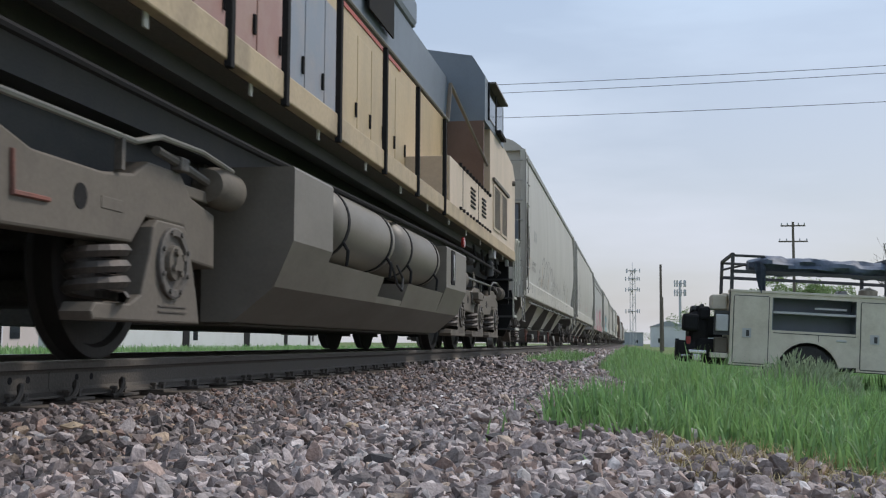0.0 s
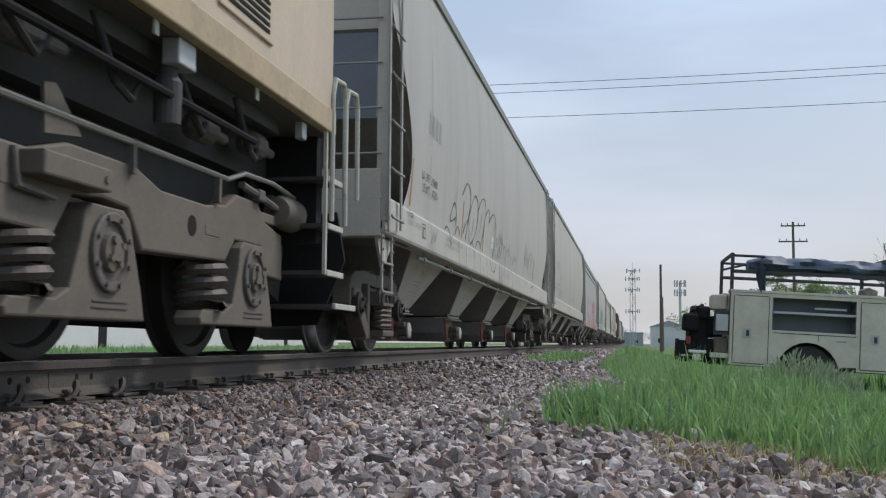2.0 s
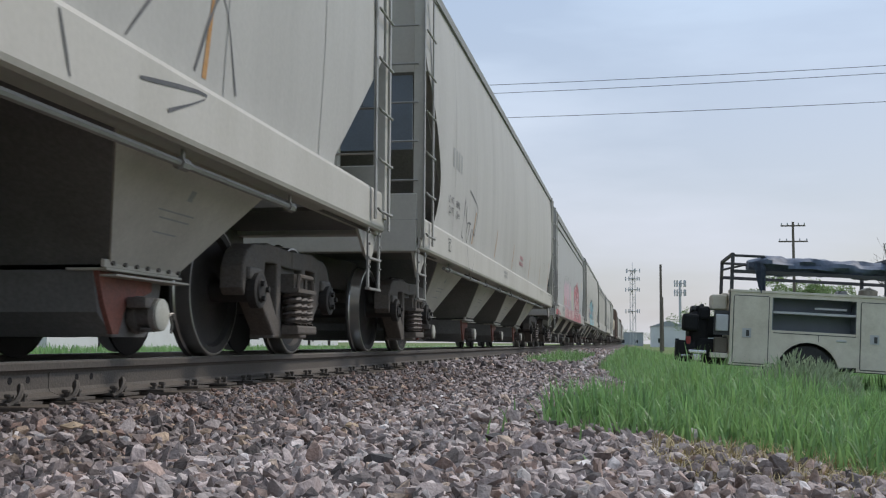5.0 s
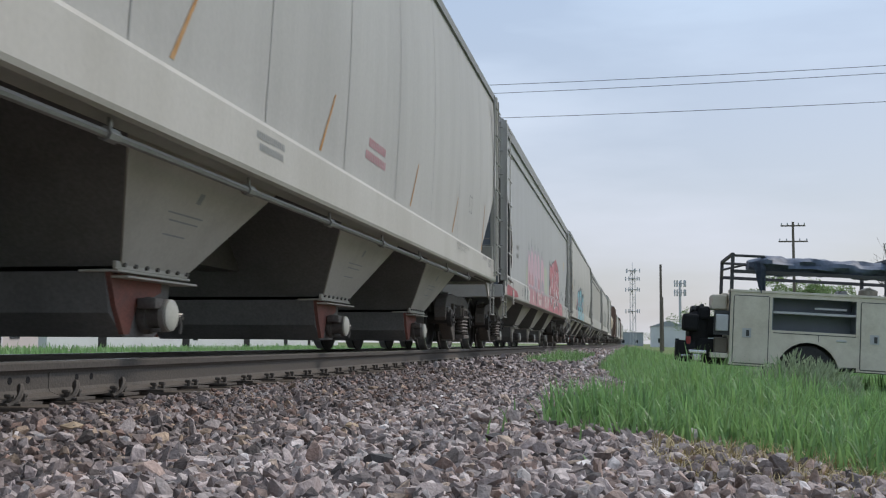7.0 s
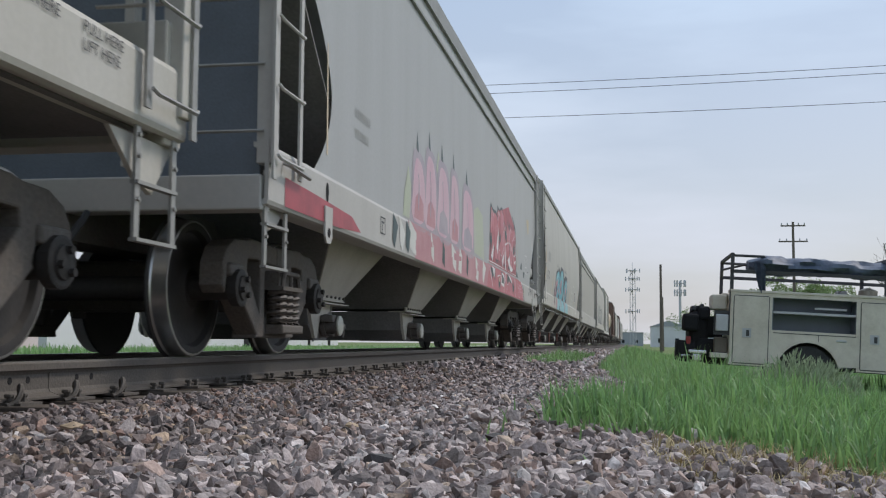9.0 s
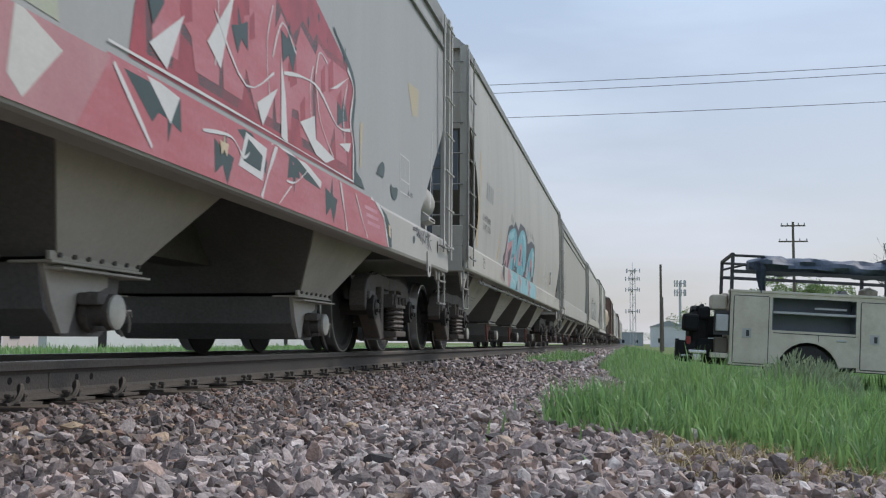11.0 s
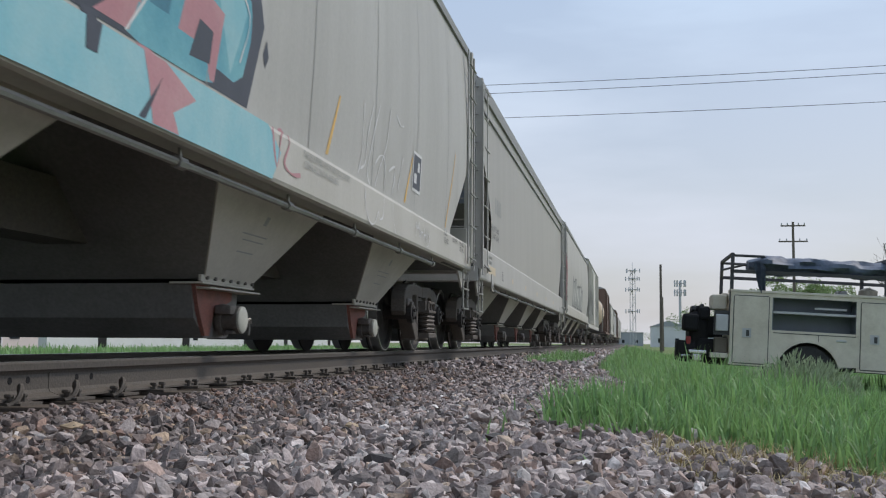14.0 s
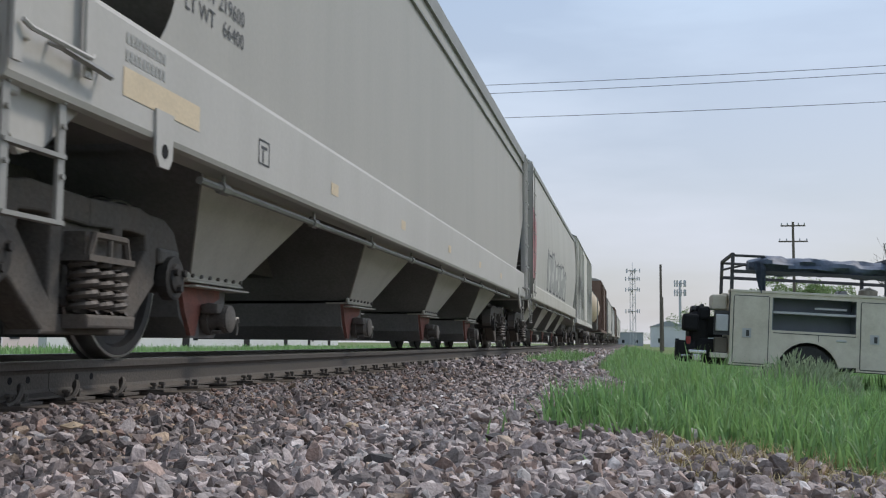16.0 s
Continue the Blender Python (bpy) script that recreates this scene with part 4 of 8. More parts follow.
            part("brake_rod", tube(bmesh.new(), [(s * 1.18, d * 2.66, 1.05), (s * 1.2, d * 2.2, 1.09), (s * 1.2, d * 1.85, 1.12)], 0.026, 8), M_STEEL, b)
            part("rod_clevis", bx(s * 1.2 - 0.035, s * 1.2 + 0.035, d * 2.17 - 0.06, d * 2.17 + 0.06, 1.05, 1.13, bevel=0.012), M_STEEL, b)
            part("cylinder_bracket", bx(s * 1.12 - 0.08, s * 1.12 + 0.06, d * 2.5 - 0.3, d * 2.5 + 0.3, 0.93, 1.0, bevel=0.01), M_LOCOGREY, b)
            part("brake_lever", prism(bmesh.new(), [(d * 2.92, 1.2), (d * 3.02, 1.18), (d * 2.74, 0.62), (d * 2.64, 0.6)], s * 1.0, s * 1.05), M_STEEL, b)
        part("sand_pipe", tube(bmesh.new(), [(s * 1.2, -2.6, 1.16), (s * 1.2, -1.2, 1.1), (s * 1.2, 1.6, 1.12), (s * 1.2, 1.9, 1.2), (s * 1.19, 2.5, 1.22), (s * 1.19, 3.0, 1.18)], 0.018, 8), M_PIPE, b)
        for d in (-1.6, 0.28, 1.45):
            part("pipe_clip", bx(s * 1.195 - 0.02, s * 1.195 + 0.02, d - 0.02, d + 0.02, 0.95, 1.13), M_STEEL, b)
        if rear:
            brk = bx(s * 1.24 - 0.07, s * 1.24 + 0.07, -0.74, -0.14, 0.79, 0.90, bevel=0.012)
            cyl(brk, (s * 1.3, -0.2, 0.845), (s * 1.32, -0.2, 0.845), 0.02, 8)
            part("stop_bracket", brk, M_LOCOGREY, b, "boxy stop bracket on the side beam")
            part("stop_hook", tube(bmesh.new(), [(s * 1.2, -0.8, 0.9), (s * 1.22, -0.8, 0.74), (s * 1.22, -0.5, 0.72)], 0.014, 6), M_STEEL, b)
        else:
            part("weld_strip", tube(bmesh.new(), [(s * 1.195, 0.5, 0.89), (s * 1.195, 0.51, 0.71), (s * 1.195, 0.8, 0.715)], 0.012, 6), M_RUST, b)
    for d in (-2.02, 0, 2.02):
        part("wheelset", loco_wheelset(), M_WHEEL, b, "large dark locomotive wheelset", True, (0, d, 0.52))
        part("traction_motor", bx(-0.6, 0.6, d + 0.1, d + 0.8, 0.3, 0.75, bevel=0.08), M_STEEL, b)
    return b


def build_loco():
    L = thing("diesel_locomotive", "faded yellow and grey diesel locomotive with a wide cab", "locomotive")
    part("underframe", bx(-0.95, 0.95, -21.8, -0.75, 1.30, 1.66), M_DARKMETAL, L, "black locomotive underframe")
    part("underframe_core", bx(-0.8, 0.8, -21.5, -0.9, 0.95, 1.36), M_DARKMETAL, L)
    for s in (1, -1):
        part("side_sill", bx(s * 1.46 - 0.04, s * 1.46 + 0.04, -21.8, -1.0, 1.66, 1.84, bevel=0.012), M_SILL, L, "grimy cream side sill")
        part("cable_duct", bx(s * 1.2 - 0.05, s * 1.2 + 0.05, -21.5, -1.6, 1.56, 1.66), M_DARKMETAL, L)
        for k in range(13):
            part("lift_tab", bx(s * 1.43 - 0.006, s * 1.43 + 0.006, -20.0 + 1.45 * k, -19.95 + 1.45 * k, 1.585, 1.66), M_CAP, L)
        part("side_conduit", tube(bmesh.new(), [(s * 1.36, -20.8, 1.30), (s * 1.36, -15.2, 1.30), (s * 1.38, -7.2, 1.38), (s * 1.36, -2.4, 1.36)], 0.024, 8), M_BLACK, L)
    part("deck", bx(-1.42, 1.42, -21.8, -0.95, 1.66, 1.70), M_STEEL, L)
    # long hood with doors
    part("long_hood", bx(-0.9, 0.9, -21.0, -5.6, 1.70, 4.15, bevel=0.03), M_LOCO, L, "faded yellow engine hood")
    part("hood_top", bx(-0.98, 0.98, -21.0, -8.2, 4.15, 4.55, bevel=0.08), M_CABDARK, L, "grey hood top")
    part("upper_hood", bx(-0.93, 0.93, -21.0, -5.6, 3.54, 4.15), M_CABDARK, L, "blue-grey upper hood")
    for s in (1, -1):
        part("hood_stripe", bx(s * 0.905 - 0.006, s * 0.905 + 0.006, -21.0, -8.9, 3.43, 3.52), M_LOCORED, L, "red stripe along the hood")
        for k in range(20):
            y = -20.8 + 0.61 * k
            d = part("hood_door", bx(s * 0.905 - 0.012, s * 0.905 + 0.012, y, y + 0.585, 1.86, 3.28, bevel=0.008), M_DOORRED if y < -13.6 else M_DOORBLUE if y < -12.2 else M_LOCO, L)
            part("door_latch", bx(s * 0.925 - 0.012, s * 0.925 + 0.012, y + 0.50, y + 0.535, 2.4, 2.55), M_BLACK, d)
        for k in range(6):
            y = -20.4 + 1.9 * k
            part("hood_window", bx(s * 0.99 - 0.01, s * 0.99 + 0.01, y, y + 1.2, 3.62, 4.1), M_BLACK, L, "dark radiator opening")
        # handrail
        posts = [-20.7, -19.2, -17.7, -16.16, -15.17, -13.87, -12.29, -10.76, -9.1]
        for y in posts:
            part("handrail_post", bx(s * 1.5 - 0.022, s * 1.5 + 0.022, y - 0.03, y + 0.03, 1.62, 2.78, bevel=0.006), M_BLACK, L, "dark handrail post")
        part("handrail", tube(bmesh.new(), [(s * 1.5, -20.7, 2.8), (s * 1.5, -8.9, 2.8), (s * 1.5, -8.7, 3.3), (s * 1.5, -5.2, 2.85)], 0.02, 8), M_LOCOGREY, L)
        # cabinets and nose wall beside the cab
        cab_box = part("side_cabinet", bx(s * 1.2 - 0.29, s * 1.2 + 0.29, -8.65, -4.75, 1.80, 2.42, bevel=0.015), M_NOSE, L, "cream equipment cabinet with louvres")
        for j, y in enumerate((-6.9, -5.75)):
            for k in range(5):
                part("louvre", bx(s * 1.493 - 0.012, s * 1.493 + 0.012, y, y + 0.42, 2.0 + 0.062 * k, 2.028 + 0.062 * k, bevel=0.004), M_BLACK, cab_box)
        for j in range(11):
            part("bolt", bx(s * 1.50 - 0.02, s * 1.50 + 0.02, -7.9 + 0.3 * j, -7.84 + 0.3 * j, 1.83, 1.87), M_BLACK, cab_box)
            part("bolt", bx(s * 1.50 - 0.02, s * 1.50 + 0.02, -7.9 + 0.3 * j, -7.84 + 0.3 * j, 2.40, 2.45), M_BLACK, cab_box)
        part("cabinet_seam", bx(s * 1.491 - 0.003, s * 1.491 + 0.003, -7.62, -7.59, 1.84, 2.40), M_BLACK, cab_box)
        part("cabinet_seam", bx(s * 1.491 - 0.003, s * 1.491 + 0.003, -6.12, -6.09, 1.84, 2.40), M_BLACK, cab_box)
        wall = prism(bmesh.new(), [(-4.8, 1.84), (-1.08, 1.84), (-1.08, 3.25), (-1.45, 3.45), (-3.0, 3.55), (-4.8, 3.55)], s * 1.3, s * 1.49)
        nose = part("nose_side", wall, M_NOSE, L, "cream nose side wall")
        for y0, y1 in ((-4.45, -3.55), (-3.4, -2.5)):
            part("grille_frame", bx(s * 1.497 - 0.012, s * 1.497 + 0.012, y0, y1, 1.94, 2.68, bevel=0.006), M_NOSE, nose)
            for k in range(15):
                part("grille_slat", bx(s * 1.508 - 0.008, s * 1.508 + 0.008, y0 + 0.1, y1 - 0.1, 1.99 + 0.045 * k, 2.012 + 0.045 * k), M_BLACK, nose)
        part("grille_track", bx(s * 1.51 - 0.02, s * 1.51 + 0.02, -4.5, -2.3, 2.72, 2.77), M_STEEL, nose)
        part("marker_lamp", lathe(bmesh.new(), [(s * 1.49, 0.05), (s * 1.54, 0.05), (s * 1.55, 0.03)], 12, "x", (0, -1.5, 3.1)), M_STEEL, nose)
    part("nose_top", prism(bmesh.new(), [(-4.8, 3.4), (-1.1, 3.2), (-1.5, 3.44), (-3.0, 3.54), (-4.8, 3.54)], -1.3, 1.3), M_NOSE, L)
    part("nose_front", bx(-1.3, 1.3, -1.25, -1.1, 1.84, 3.2, bevel=0.03), M_NOSE, L)
    cab = part("cab", prism(bmesh.new(), [(-1.5, 3.5), (1.5, 3.5), (1.5, 4.2), (1.3, 4.52), (0.6, 4.64), (-0.6, 4.64), (-1.3, 4.52), (-1.5, 4.2)], -5.5, -3.05, "y"), M_CABDARK, L, "grey locomotive cab with side windows")
    # brown colour stands in for shade on the recessed cab wall
    part("cab_rear_wall", bx(-1.48, 1.48, -5.5, -5.42, 1.7, 3.5), M_BROWN, L, "cab wall with its shade painted in brown")
    for s in (1, -1):
        for y0, y1 in ((-5.1, -4.35), (-4.2, -3.4)):
            w = part("cab_window", bx(s * 1.505 - 0.012, s * 1.505 + 0.012, y0, y1, 3.62, 4.14, bevel=0.01), M_GLASS, cab)
            part("window_frame", bx(s * 1.505 - 0.02, s * 1.505 + 0.02, y0 - 0.05, y0, 3.58, 4.18), M_BLACK, cab)
        part("window_awning", bx(s * 1.56 - 0.06, s * 1.56 + 0.06, -5.1, -3.4, 4.16, 4.19), M_LOCOGREY, cab)
        part("window_ledge", bx(s * 1.55 - 0.04, s * 1.55 + 0.04, -4.2, -3.4, 3.54, 3.6), M_BLACK, cab)
    # fuel tank with a bay for two air reservoirs on each side
    part("tank_core", prism(bmesh.new(), [(-1.05, 0.21), (1.05, 0.21), (0.85, 0.62), (0.85, 1.3), (-0.85, 1.3), (-0.85, 0.62)], -14.9, -7.6, "y"), M_STEEL, L)
    for s in (1, -1):
        def side(name, y0, y1, ztop):
            top = 1.53 if ztop > 0.8 else 1.40 + 0.13 * (ztop - 0.46) / 0.30
            upper = [(s * 1.53, 0.76), (s * 1.53, ztop - 0.02)] if ztop > 0.8 else []
            bm = prism(bmesh.new(), [(s * 0.9, 0.23), (s * 1.12, 0.23), (s * 1.40, 0.46)] + upper + [(s * (top - 0.01), ztop), (s * 0.9, ztop)], y0, y1, "y")
            return part(name, bm, M_TANK, L, "dusty grey-brown fuel tank side")
        side("fuel_tank_end", -15.03, -14.09, 1.25)
        side("fuel_tank_sill", -14.09, -12.2, 0.69)
        side("fuel_tank_notch", -12.2, -11.12, 0.52)
        side("fuel_tank_sill", -11.12, -9.1, 0.69)
        rear = side("fuel_tank_end", -9.1, -7.55, 1.25)
        part("fuel_gauge", bx(s * 1.532 - 0.012, s * 1.532 + 0.012, -8.77, -8.52, 0.81, 1.23, bevel=0.01), M_BLACK, rear, "dark framed fuel gauge")
        part("gauge_glass", bx(s * 1.545 - 0.006, s * 1.545 + 0.006, -8.70, -8.60, 0.86, 1.18), M_GLASS, rear)
        for y0, y1 in ((-13.85, -11.6), (-11.35, -9.15)):
            r = lathe(bmesh.new(), [(y0, 0.08), (y0 + 0.03, 0.2), (y0 + 0.1, 0.27), (y0 + 0.2, 0.295), (y1 - 0.2, 0.295), (y1 - 0.1, 0.27), (y1 - 0.03, 0.2), (y1, 0.08)], 30, "y", (s * 1.2, 0, 1.05))
            res = part("air_reservoir", r, M_TANK, L, "dusty cylindrical air reservoir", True)
            for y in (y0 + 0.35, y1 - 0.35):
                band = lathe(bmesh.new(), [(y - 0.03, 0.29), (y - 0.03, 0.302), (y + 0.03, 0.302), (y + 0.03, 0.29)], 30, "y", (s * 1.2, 0, 1.05))
                part("strap", band, M_BLACK, res)
                part("strap_bolt", tube(bmesh.new(), [(s * 1.44, y, 0.90), (s * 1.49, y, 0.82), (s * 1.48, y, 0.7)], 0.014, 6), M_BLACK, res)
        part("tank_cable", tube(bmesh.new(), [(s * 1.48, -11.9, 0.85), (s * 1.51, -11.75, 0.65), (s * 1.52, -11.6, 0.60), (s * 1.51, -11.5, 0.72), (s * 1.46, -11.55, 0.85)], 0.012, 6), M_RUBBER, L)
        part("emergency_valve", lathe(bmesh.new(), [(s * 1.44, 0.07), (s * 1.47, 0.075), (s * 1.48, 0.06), (s * 1.48, 0.01)], 18, "x", (0, -7.35, 1.45)), M_REDLENS, L, "red emergency shut-off button")
        spool = lathe(bmesh.new(), [(0.9, 0.12), (0.95, 0.14), (0.98, 0.1), (1.03, 0.14), (1.07, 0.1), (1.12, 0.14), (1.16, 0.11), (1.3, 0.1), (1.34, 0.14), (1.36, 0.06)], 16, "z", (s * 1.25, -7.05, 0))
        part("bogie_damper", spool, M_STEEL, L)
        tank2 = bmesh.new()
        cyl(tank2, (s * 1.2, -6.8, 1.02), (s * 1.2, -6.15, 1.02), 0.16, 20)
        part("brake_reservoir", tank2, M_LOCOGREY, L, smooth=True)
        # rear steps, corner handrails and plough
        part("step_well", prism(bmesh.new(), [(-1.2, 1.84), (-0.45, 1.84), (-0.40, 0.9), (-0.5, 0.42), (-1.2, 0.62)], s * 0.85, s * 0.90), M_DARKMETAL, L, "black end steps")
        part("step_stringer", bx(s * 1.47 - 0.012, s * 1.47 + 0.012, -1.19, -1.15, 0.6, 1.84), M_CAP, L, "white step edge")
        for z, y0, y1 in ((0.36, -0.92, -0.31), (0.60, -1.15, -0.70), (0.95, -1.15, -0.72), (1.30, -1.15, -0.74)):
            part("step_tread", bx(s * 1.19 - 0.28, s * 1.19 + 0.27, y0, y1, z, z + 0.03), M_DARKMETAL, L)
            part("tread_lip", bx(s * 1.475 - 0.015, s * 1.475 + 0.015, y0, y1, z - 0.01, z + 0.035, bevel=0.006), M_CAP, L)
        part("junction_box", bx(s * 1.38 - 0.05, s * 1.38 + 0.05, -3.74, -3.52, 1.52, 1.66, bevel=0.01), M_GALV, L, "small pale junction box")
        part("drain_pot", lathe(bmesh.new(), [(1.22, 0.02), (1.22, 0.07), (1.44, 0.075), (1.48, 0.05), (1.6, 0.05)], 16, "z", (s * 1.33, -3.65, 0)), M_DARKMETAL, L)
        part("junction_box", bx(s * 1.38 - 0.03, s * 1.38 + 0.03, -1.56, -1.46, 1.54, 1.66, bevel=0.008), M_GALV, L)
        for y0, z0 in ((-4.9, 1.42), (-2.9, 1.38), (-2.0, 1.44)):
            part("air_valve", lathe(bmesh.new(), [(y0, 0.03), (y0 + 0.04, 0.09), (y0 + 0.22, 0.09), (y0 + 0.26, 0.04), (y0 + 0.5, 0.035)], 14, "y", (s * 1.15, 0, z0)), M_STEEL, L)
        for k in range(4):
            part("brake_hose", tube(bmesh.new(), [(s * 1.3, -5.3 + 0.9 * k, 1.6), (s * 1.32, -5.1 + 0.9 * k, 1.36 - 0.05 * (k % 2)), (s * 1.25, -4.8 + 0.9 * k, 1.3), (s * 1.2, -4.6 + 0.9 * k, 1.42)], 0.02, 7), M_RUBBER, L)
        part("hanger_plate", prism(bmesh.new(), [(-4.62, 1.22), (-4.52, 1.24), (-4.28, 1.04), (-4.6, 1.0)], s * 1.18, s * 1.2), M_LOCOGREY, L)
        for y in (-1.1, -0.72):
            part("corner_handrail", tube(bmesh.new(), [(s * 1.5, y, 1.0), (s * 1.5, y, 1.95), (s * 1.5, y + 0.05, 2.08), (s * 1.5, y + 0.3, 2.1), (s * 1.5, y + 0.36, 2.0), (s * 1.5, y + 0.36, 1.25)], 0.02, 8), M_CAP, L, "cream corner handrail")
        plow = prism(bmesh.new(), [(s * 0.2, 1.0), (s * 1.35, 1.15), (s * 1.42, 0.75), (s * 1.2, 0.24), (s * 0.2, 0.2)], -0.42, -0.38, "y")
        part("snow_plough", plow, M_BLACK, L)
    part("end_plate", bx(-1.35, 1.35, -1.0, -0.85, 0.85, 1.66), M_BLACK, L)
    for e in (0, -22.4):
        k = 1 if e == 0 else -1
        part("coupler", bx(-0.18, 0.18, min(e, e - k * 0.95), max(e, e - k * 0.95) - 0.005, 0.7, 0.98, bevel=0.05), M_STEEL, L)
    loco_bogie(L, -4.04, True)
    loco_bogie(L, -18.27, False)
    return L


LOCO = wrap(build_loco(), -29.43)


# ---- parked service truck: local x runs to its front, near side at y = 0 ----
def build_truck():
    T = thing("service_truck", "cream utility service truck with a pipe rack, parked in long grass", "truck")
    T.matrix_basis = pose(1.535, 18.6, -0.745, 0, 3.1, 1.0)
    W = 1.95
    for y0, y1, near in ((0, 0.42, True), (W - 0.42, W, False)):
        ys = 0.0 if near else W
        bm = bmesh.new()
        # outer skin: outline with the open shelf and the wheel arch left out, made of separate panels
        d = 0.018 if near else -0.018
        def panel(bm, x0, x1, z0, z1):
            box(bm, x0, x1, min(ys, ys + d), max(ys, ys + d), z0, z1)
        panel(bm, 0.0, 0.66, 0.52, 1.72)
        panel(bm, 0.66, 2.0, 1.66, 1.72)
        panel(bm, 2.0, 2.75, 0.52, 1.72)
        arch = [(0.66, 0.58), (0.74, 0.58)] + [(1.24 - 0.49 * math.cos(a), 0.46 + 0.49 * math.sin(a)) for a in [0.25 + 0.264 * k for k in range(11)]] + [(1.74, 0.58), (2.0, 0.58), (2.0, 1.12), (0.66, 1.12)]
        b2 = bmesh.new()
        prism(b2, arch, min(ys, ys + d), max(ys, ys + d), "y")
        add(bm, b2)
        side = part("body_side", bm, M_TRUCK, T)
        b3 = bmesh.new()
        prism(b3, [(1.24 - 0.49 * math.cos(a), 0.46 + 0.49 * math.sin(a)) for a in [0.2 + 0.274 * k for k in range(11)]] + [(1.24 + 0.54 * math.cos(a), 0.46 + 0.54 * math.sin(a)) for a in [0.2 + 0.274 * k for k in range(11)]], ys - 0.025 if near else ys, ys if near else ys + 0.025, "y")
        part("arch_flare", b3, M_TRUCK, side)
        ins = bmesh.new()
        yi = 0.40 if near else W - 0.40
        box(ins, 0.66, 2.0, min(yi, yi + d), max(yi, yi + d), 0.55, 1.7)
        box(ins, 0.66, 0.68, y0 + 0.02, y1 - 0.02, 1.12, 1.66)
        box(ins, 1.98, 2.0, y0 + 0.02, y1 - 0.02, 1.12, 1.66)
        part("shelf_back", ins, M_CABDARK, T, "dark inside of the open tool compartment")
        part("shelf_floor", bx(0.66, 2.0, y0 + 0.005, y1 - 0.005, 1.10, 1.125), M_TRUCK, T)
        part("shelf_divider", bx(0.68, 1.98, y0 + 0.02, y1 - 0.02, 1.40, 1.44, bevel=0.004), M_GALV, T, "bare metal shelf")
        part("tool_bar", bx(1.35, 1.85, y0 + 0.1, y0 + 0.16, 1.50, 1.53), M_GALV, T)
        o = -0.012 if near else 0.012
        for x0, x1, z0, z1 in ((0.05, 0.60, 0.56, 1.66), (2.06, 2.72, 0.56, 1.64), (0.68, 1.36, 0.98, 1.105), (1.40, 2.09, 0.98, 1.105)):
            if z0 > 0.9:
                continue
            dr = part("compartment_door", bx(x0, x1, min(ys, ys + o), max(ys, ys + o), z0, z1, bevel=0.005), M_TRUCK, T, "cream compartment door")
            part("door_latch", bx(x0 + 0.14, x0 + 0.28, min(ys + o, ys + 2 * o), max(ys + o, ys + 2 * o), 0.98, 1.13), M_GALV, dr, "bright paddle latch")
            for q0, q1, w0, w1 in ((x0 - 0.014, x0 - 0.002, z0, z1), (x1 + 0.002, x1 + 0.014, z0, z1), (x0, x1, z0 - 0.014, z0 - 0.002), (x0, x1, z1 + 0.002, z1 + 0.014)):
                part("door_gap", bx(q0, q1, min(ys, ys + o * 0.3), max(ys, ys + o * 0.3), w0, w1), M_DARKMETAL, dr)
            part("latch_paddle", bx(x0 + 0.2, x0 + 0.25, min(ys + 2 * o, ys + 2.6 * o), max(ys + 2 * o, ys + 2.6 * o), 1.0, 1.1), M_DARKMETAL, dr)
        part("panel_seam", bx(0.68, 1.98, min(ys, ys + o * 0.4), max(ys, ys + o * 0.4), 1.075, 1.087), M_DARKMETAL, T)
        part("panel_seam", bx(1.395, 1.405, min(ys, ys + o * 0.4), max(ys, ys + o * 0.4), 0.97, 1.075), M_DARKMETAL, T)
        part("panel_catch", bx(1.68, 1.84, min(ys, ys + o), max(ys, ys + o), 0.985, 1.02, bevel=0.004), M_GALV, T)
        part("shelf_jamb", bx(1.98, 2.03, min(ys, ys + o), max(ys, ys + o), 1.10, 1.68, bevel=0.004), M_TRUCK, T)
        part("rail_lip", bx(-0.02, 2.75, y0 - 0.015, y1 + 0.015, 1.72, 1.765, bevel=0.01), M_TRUCK, T)
        part("wheel_well", bx(0.72, 1.76, yi - 0.01, yi + 0.01, 0.3, 1.08), M_DARKMETAL, T)
        # rear end panel of the box
        part("box_end", bx(-0.012, 0.006, y0 + 0.01, y1 - 0.01, 0.52, 1.72), M_TRUCK, T)
        ty = 0.13 if near else W - 0.13
        tyre = lathe(bmesh.new(), [(ty - 0.11, 0.21), (ty - 0.12, 0.3), (ty - 0.1, 0.415), (ty - 0.06, 0.44), (ty + 0.06, 0.44), (ty + 0.1, 0.415), (ty + 0.12, 0.3), (ty + 0.11, 0.21)], 36, "y", (1.24, 0, 0.47))
        wheel = part("wheel", tyre, M_RUBBER, T, "black tyre on a pale rim", True)
        part("rim", lathe(bmesh.new(), [(ty - 0.1, 0.21), (ty - 0.09, 0.2), (ty - 0.03, 0.17), (ty - 0.05, 0.07), (ty - 0.09, 0.06), (ty - 0.09, 0.01)], 28, "y", (1.24, 0, 0.47)), M_GALV, wheel)
        fw = lathe(bmesh.new(), [(ty - 0.11, 0.21), (ty - 0.12, 0.3), (ty - 0.1, 0.375), (ty + 0.1, 0.375), (ty + 0.12, 0.3), (ty + 0.11, 0.21)], 30, "y", (4.75, 0, 0.395))
        part("wheel", fw, M_RUBBER, T, smooth=True)
    part("bed_floor", bx(0.0, 2.75, 0.42, W - 0.42, 0.95, 1.0), M_STEEL, T)
    part("tailgate", bx(-0.03, 0.0, 0.44, W - 0.44, 0.98, 1.5, bevel=0.01), M_TRUCK, T)
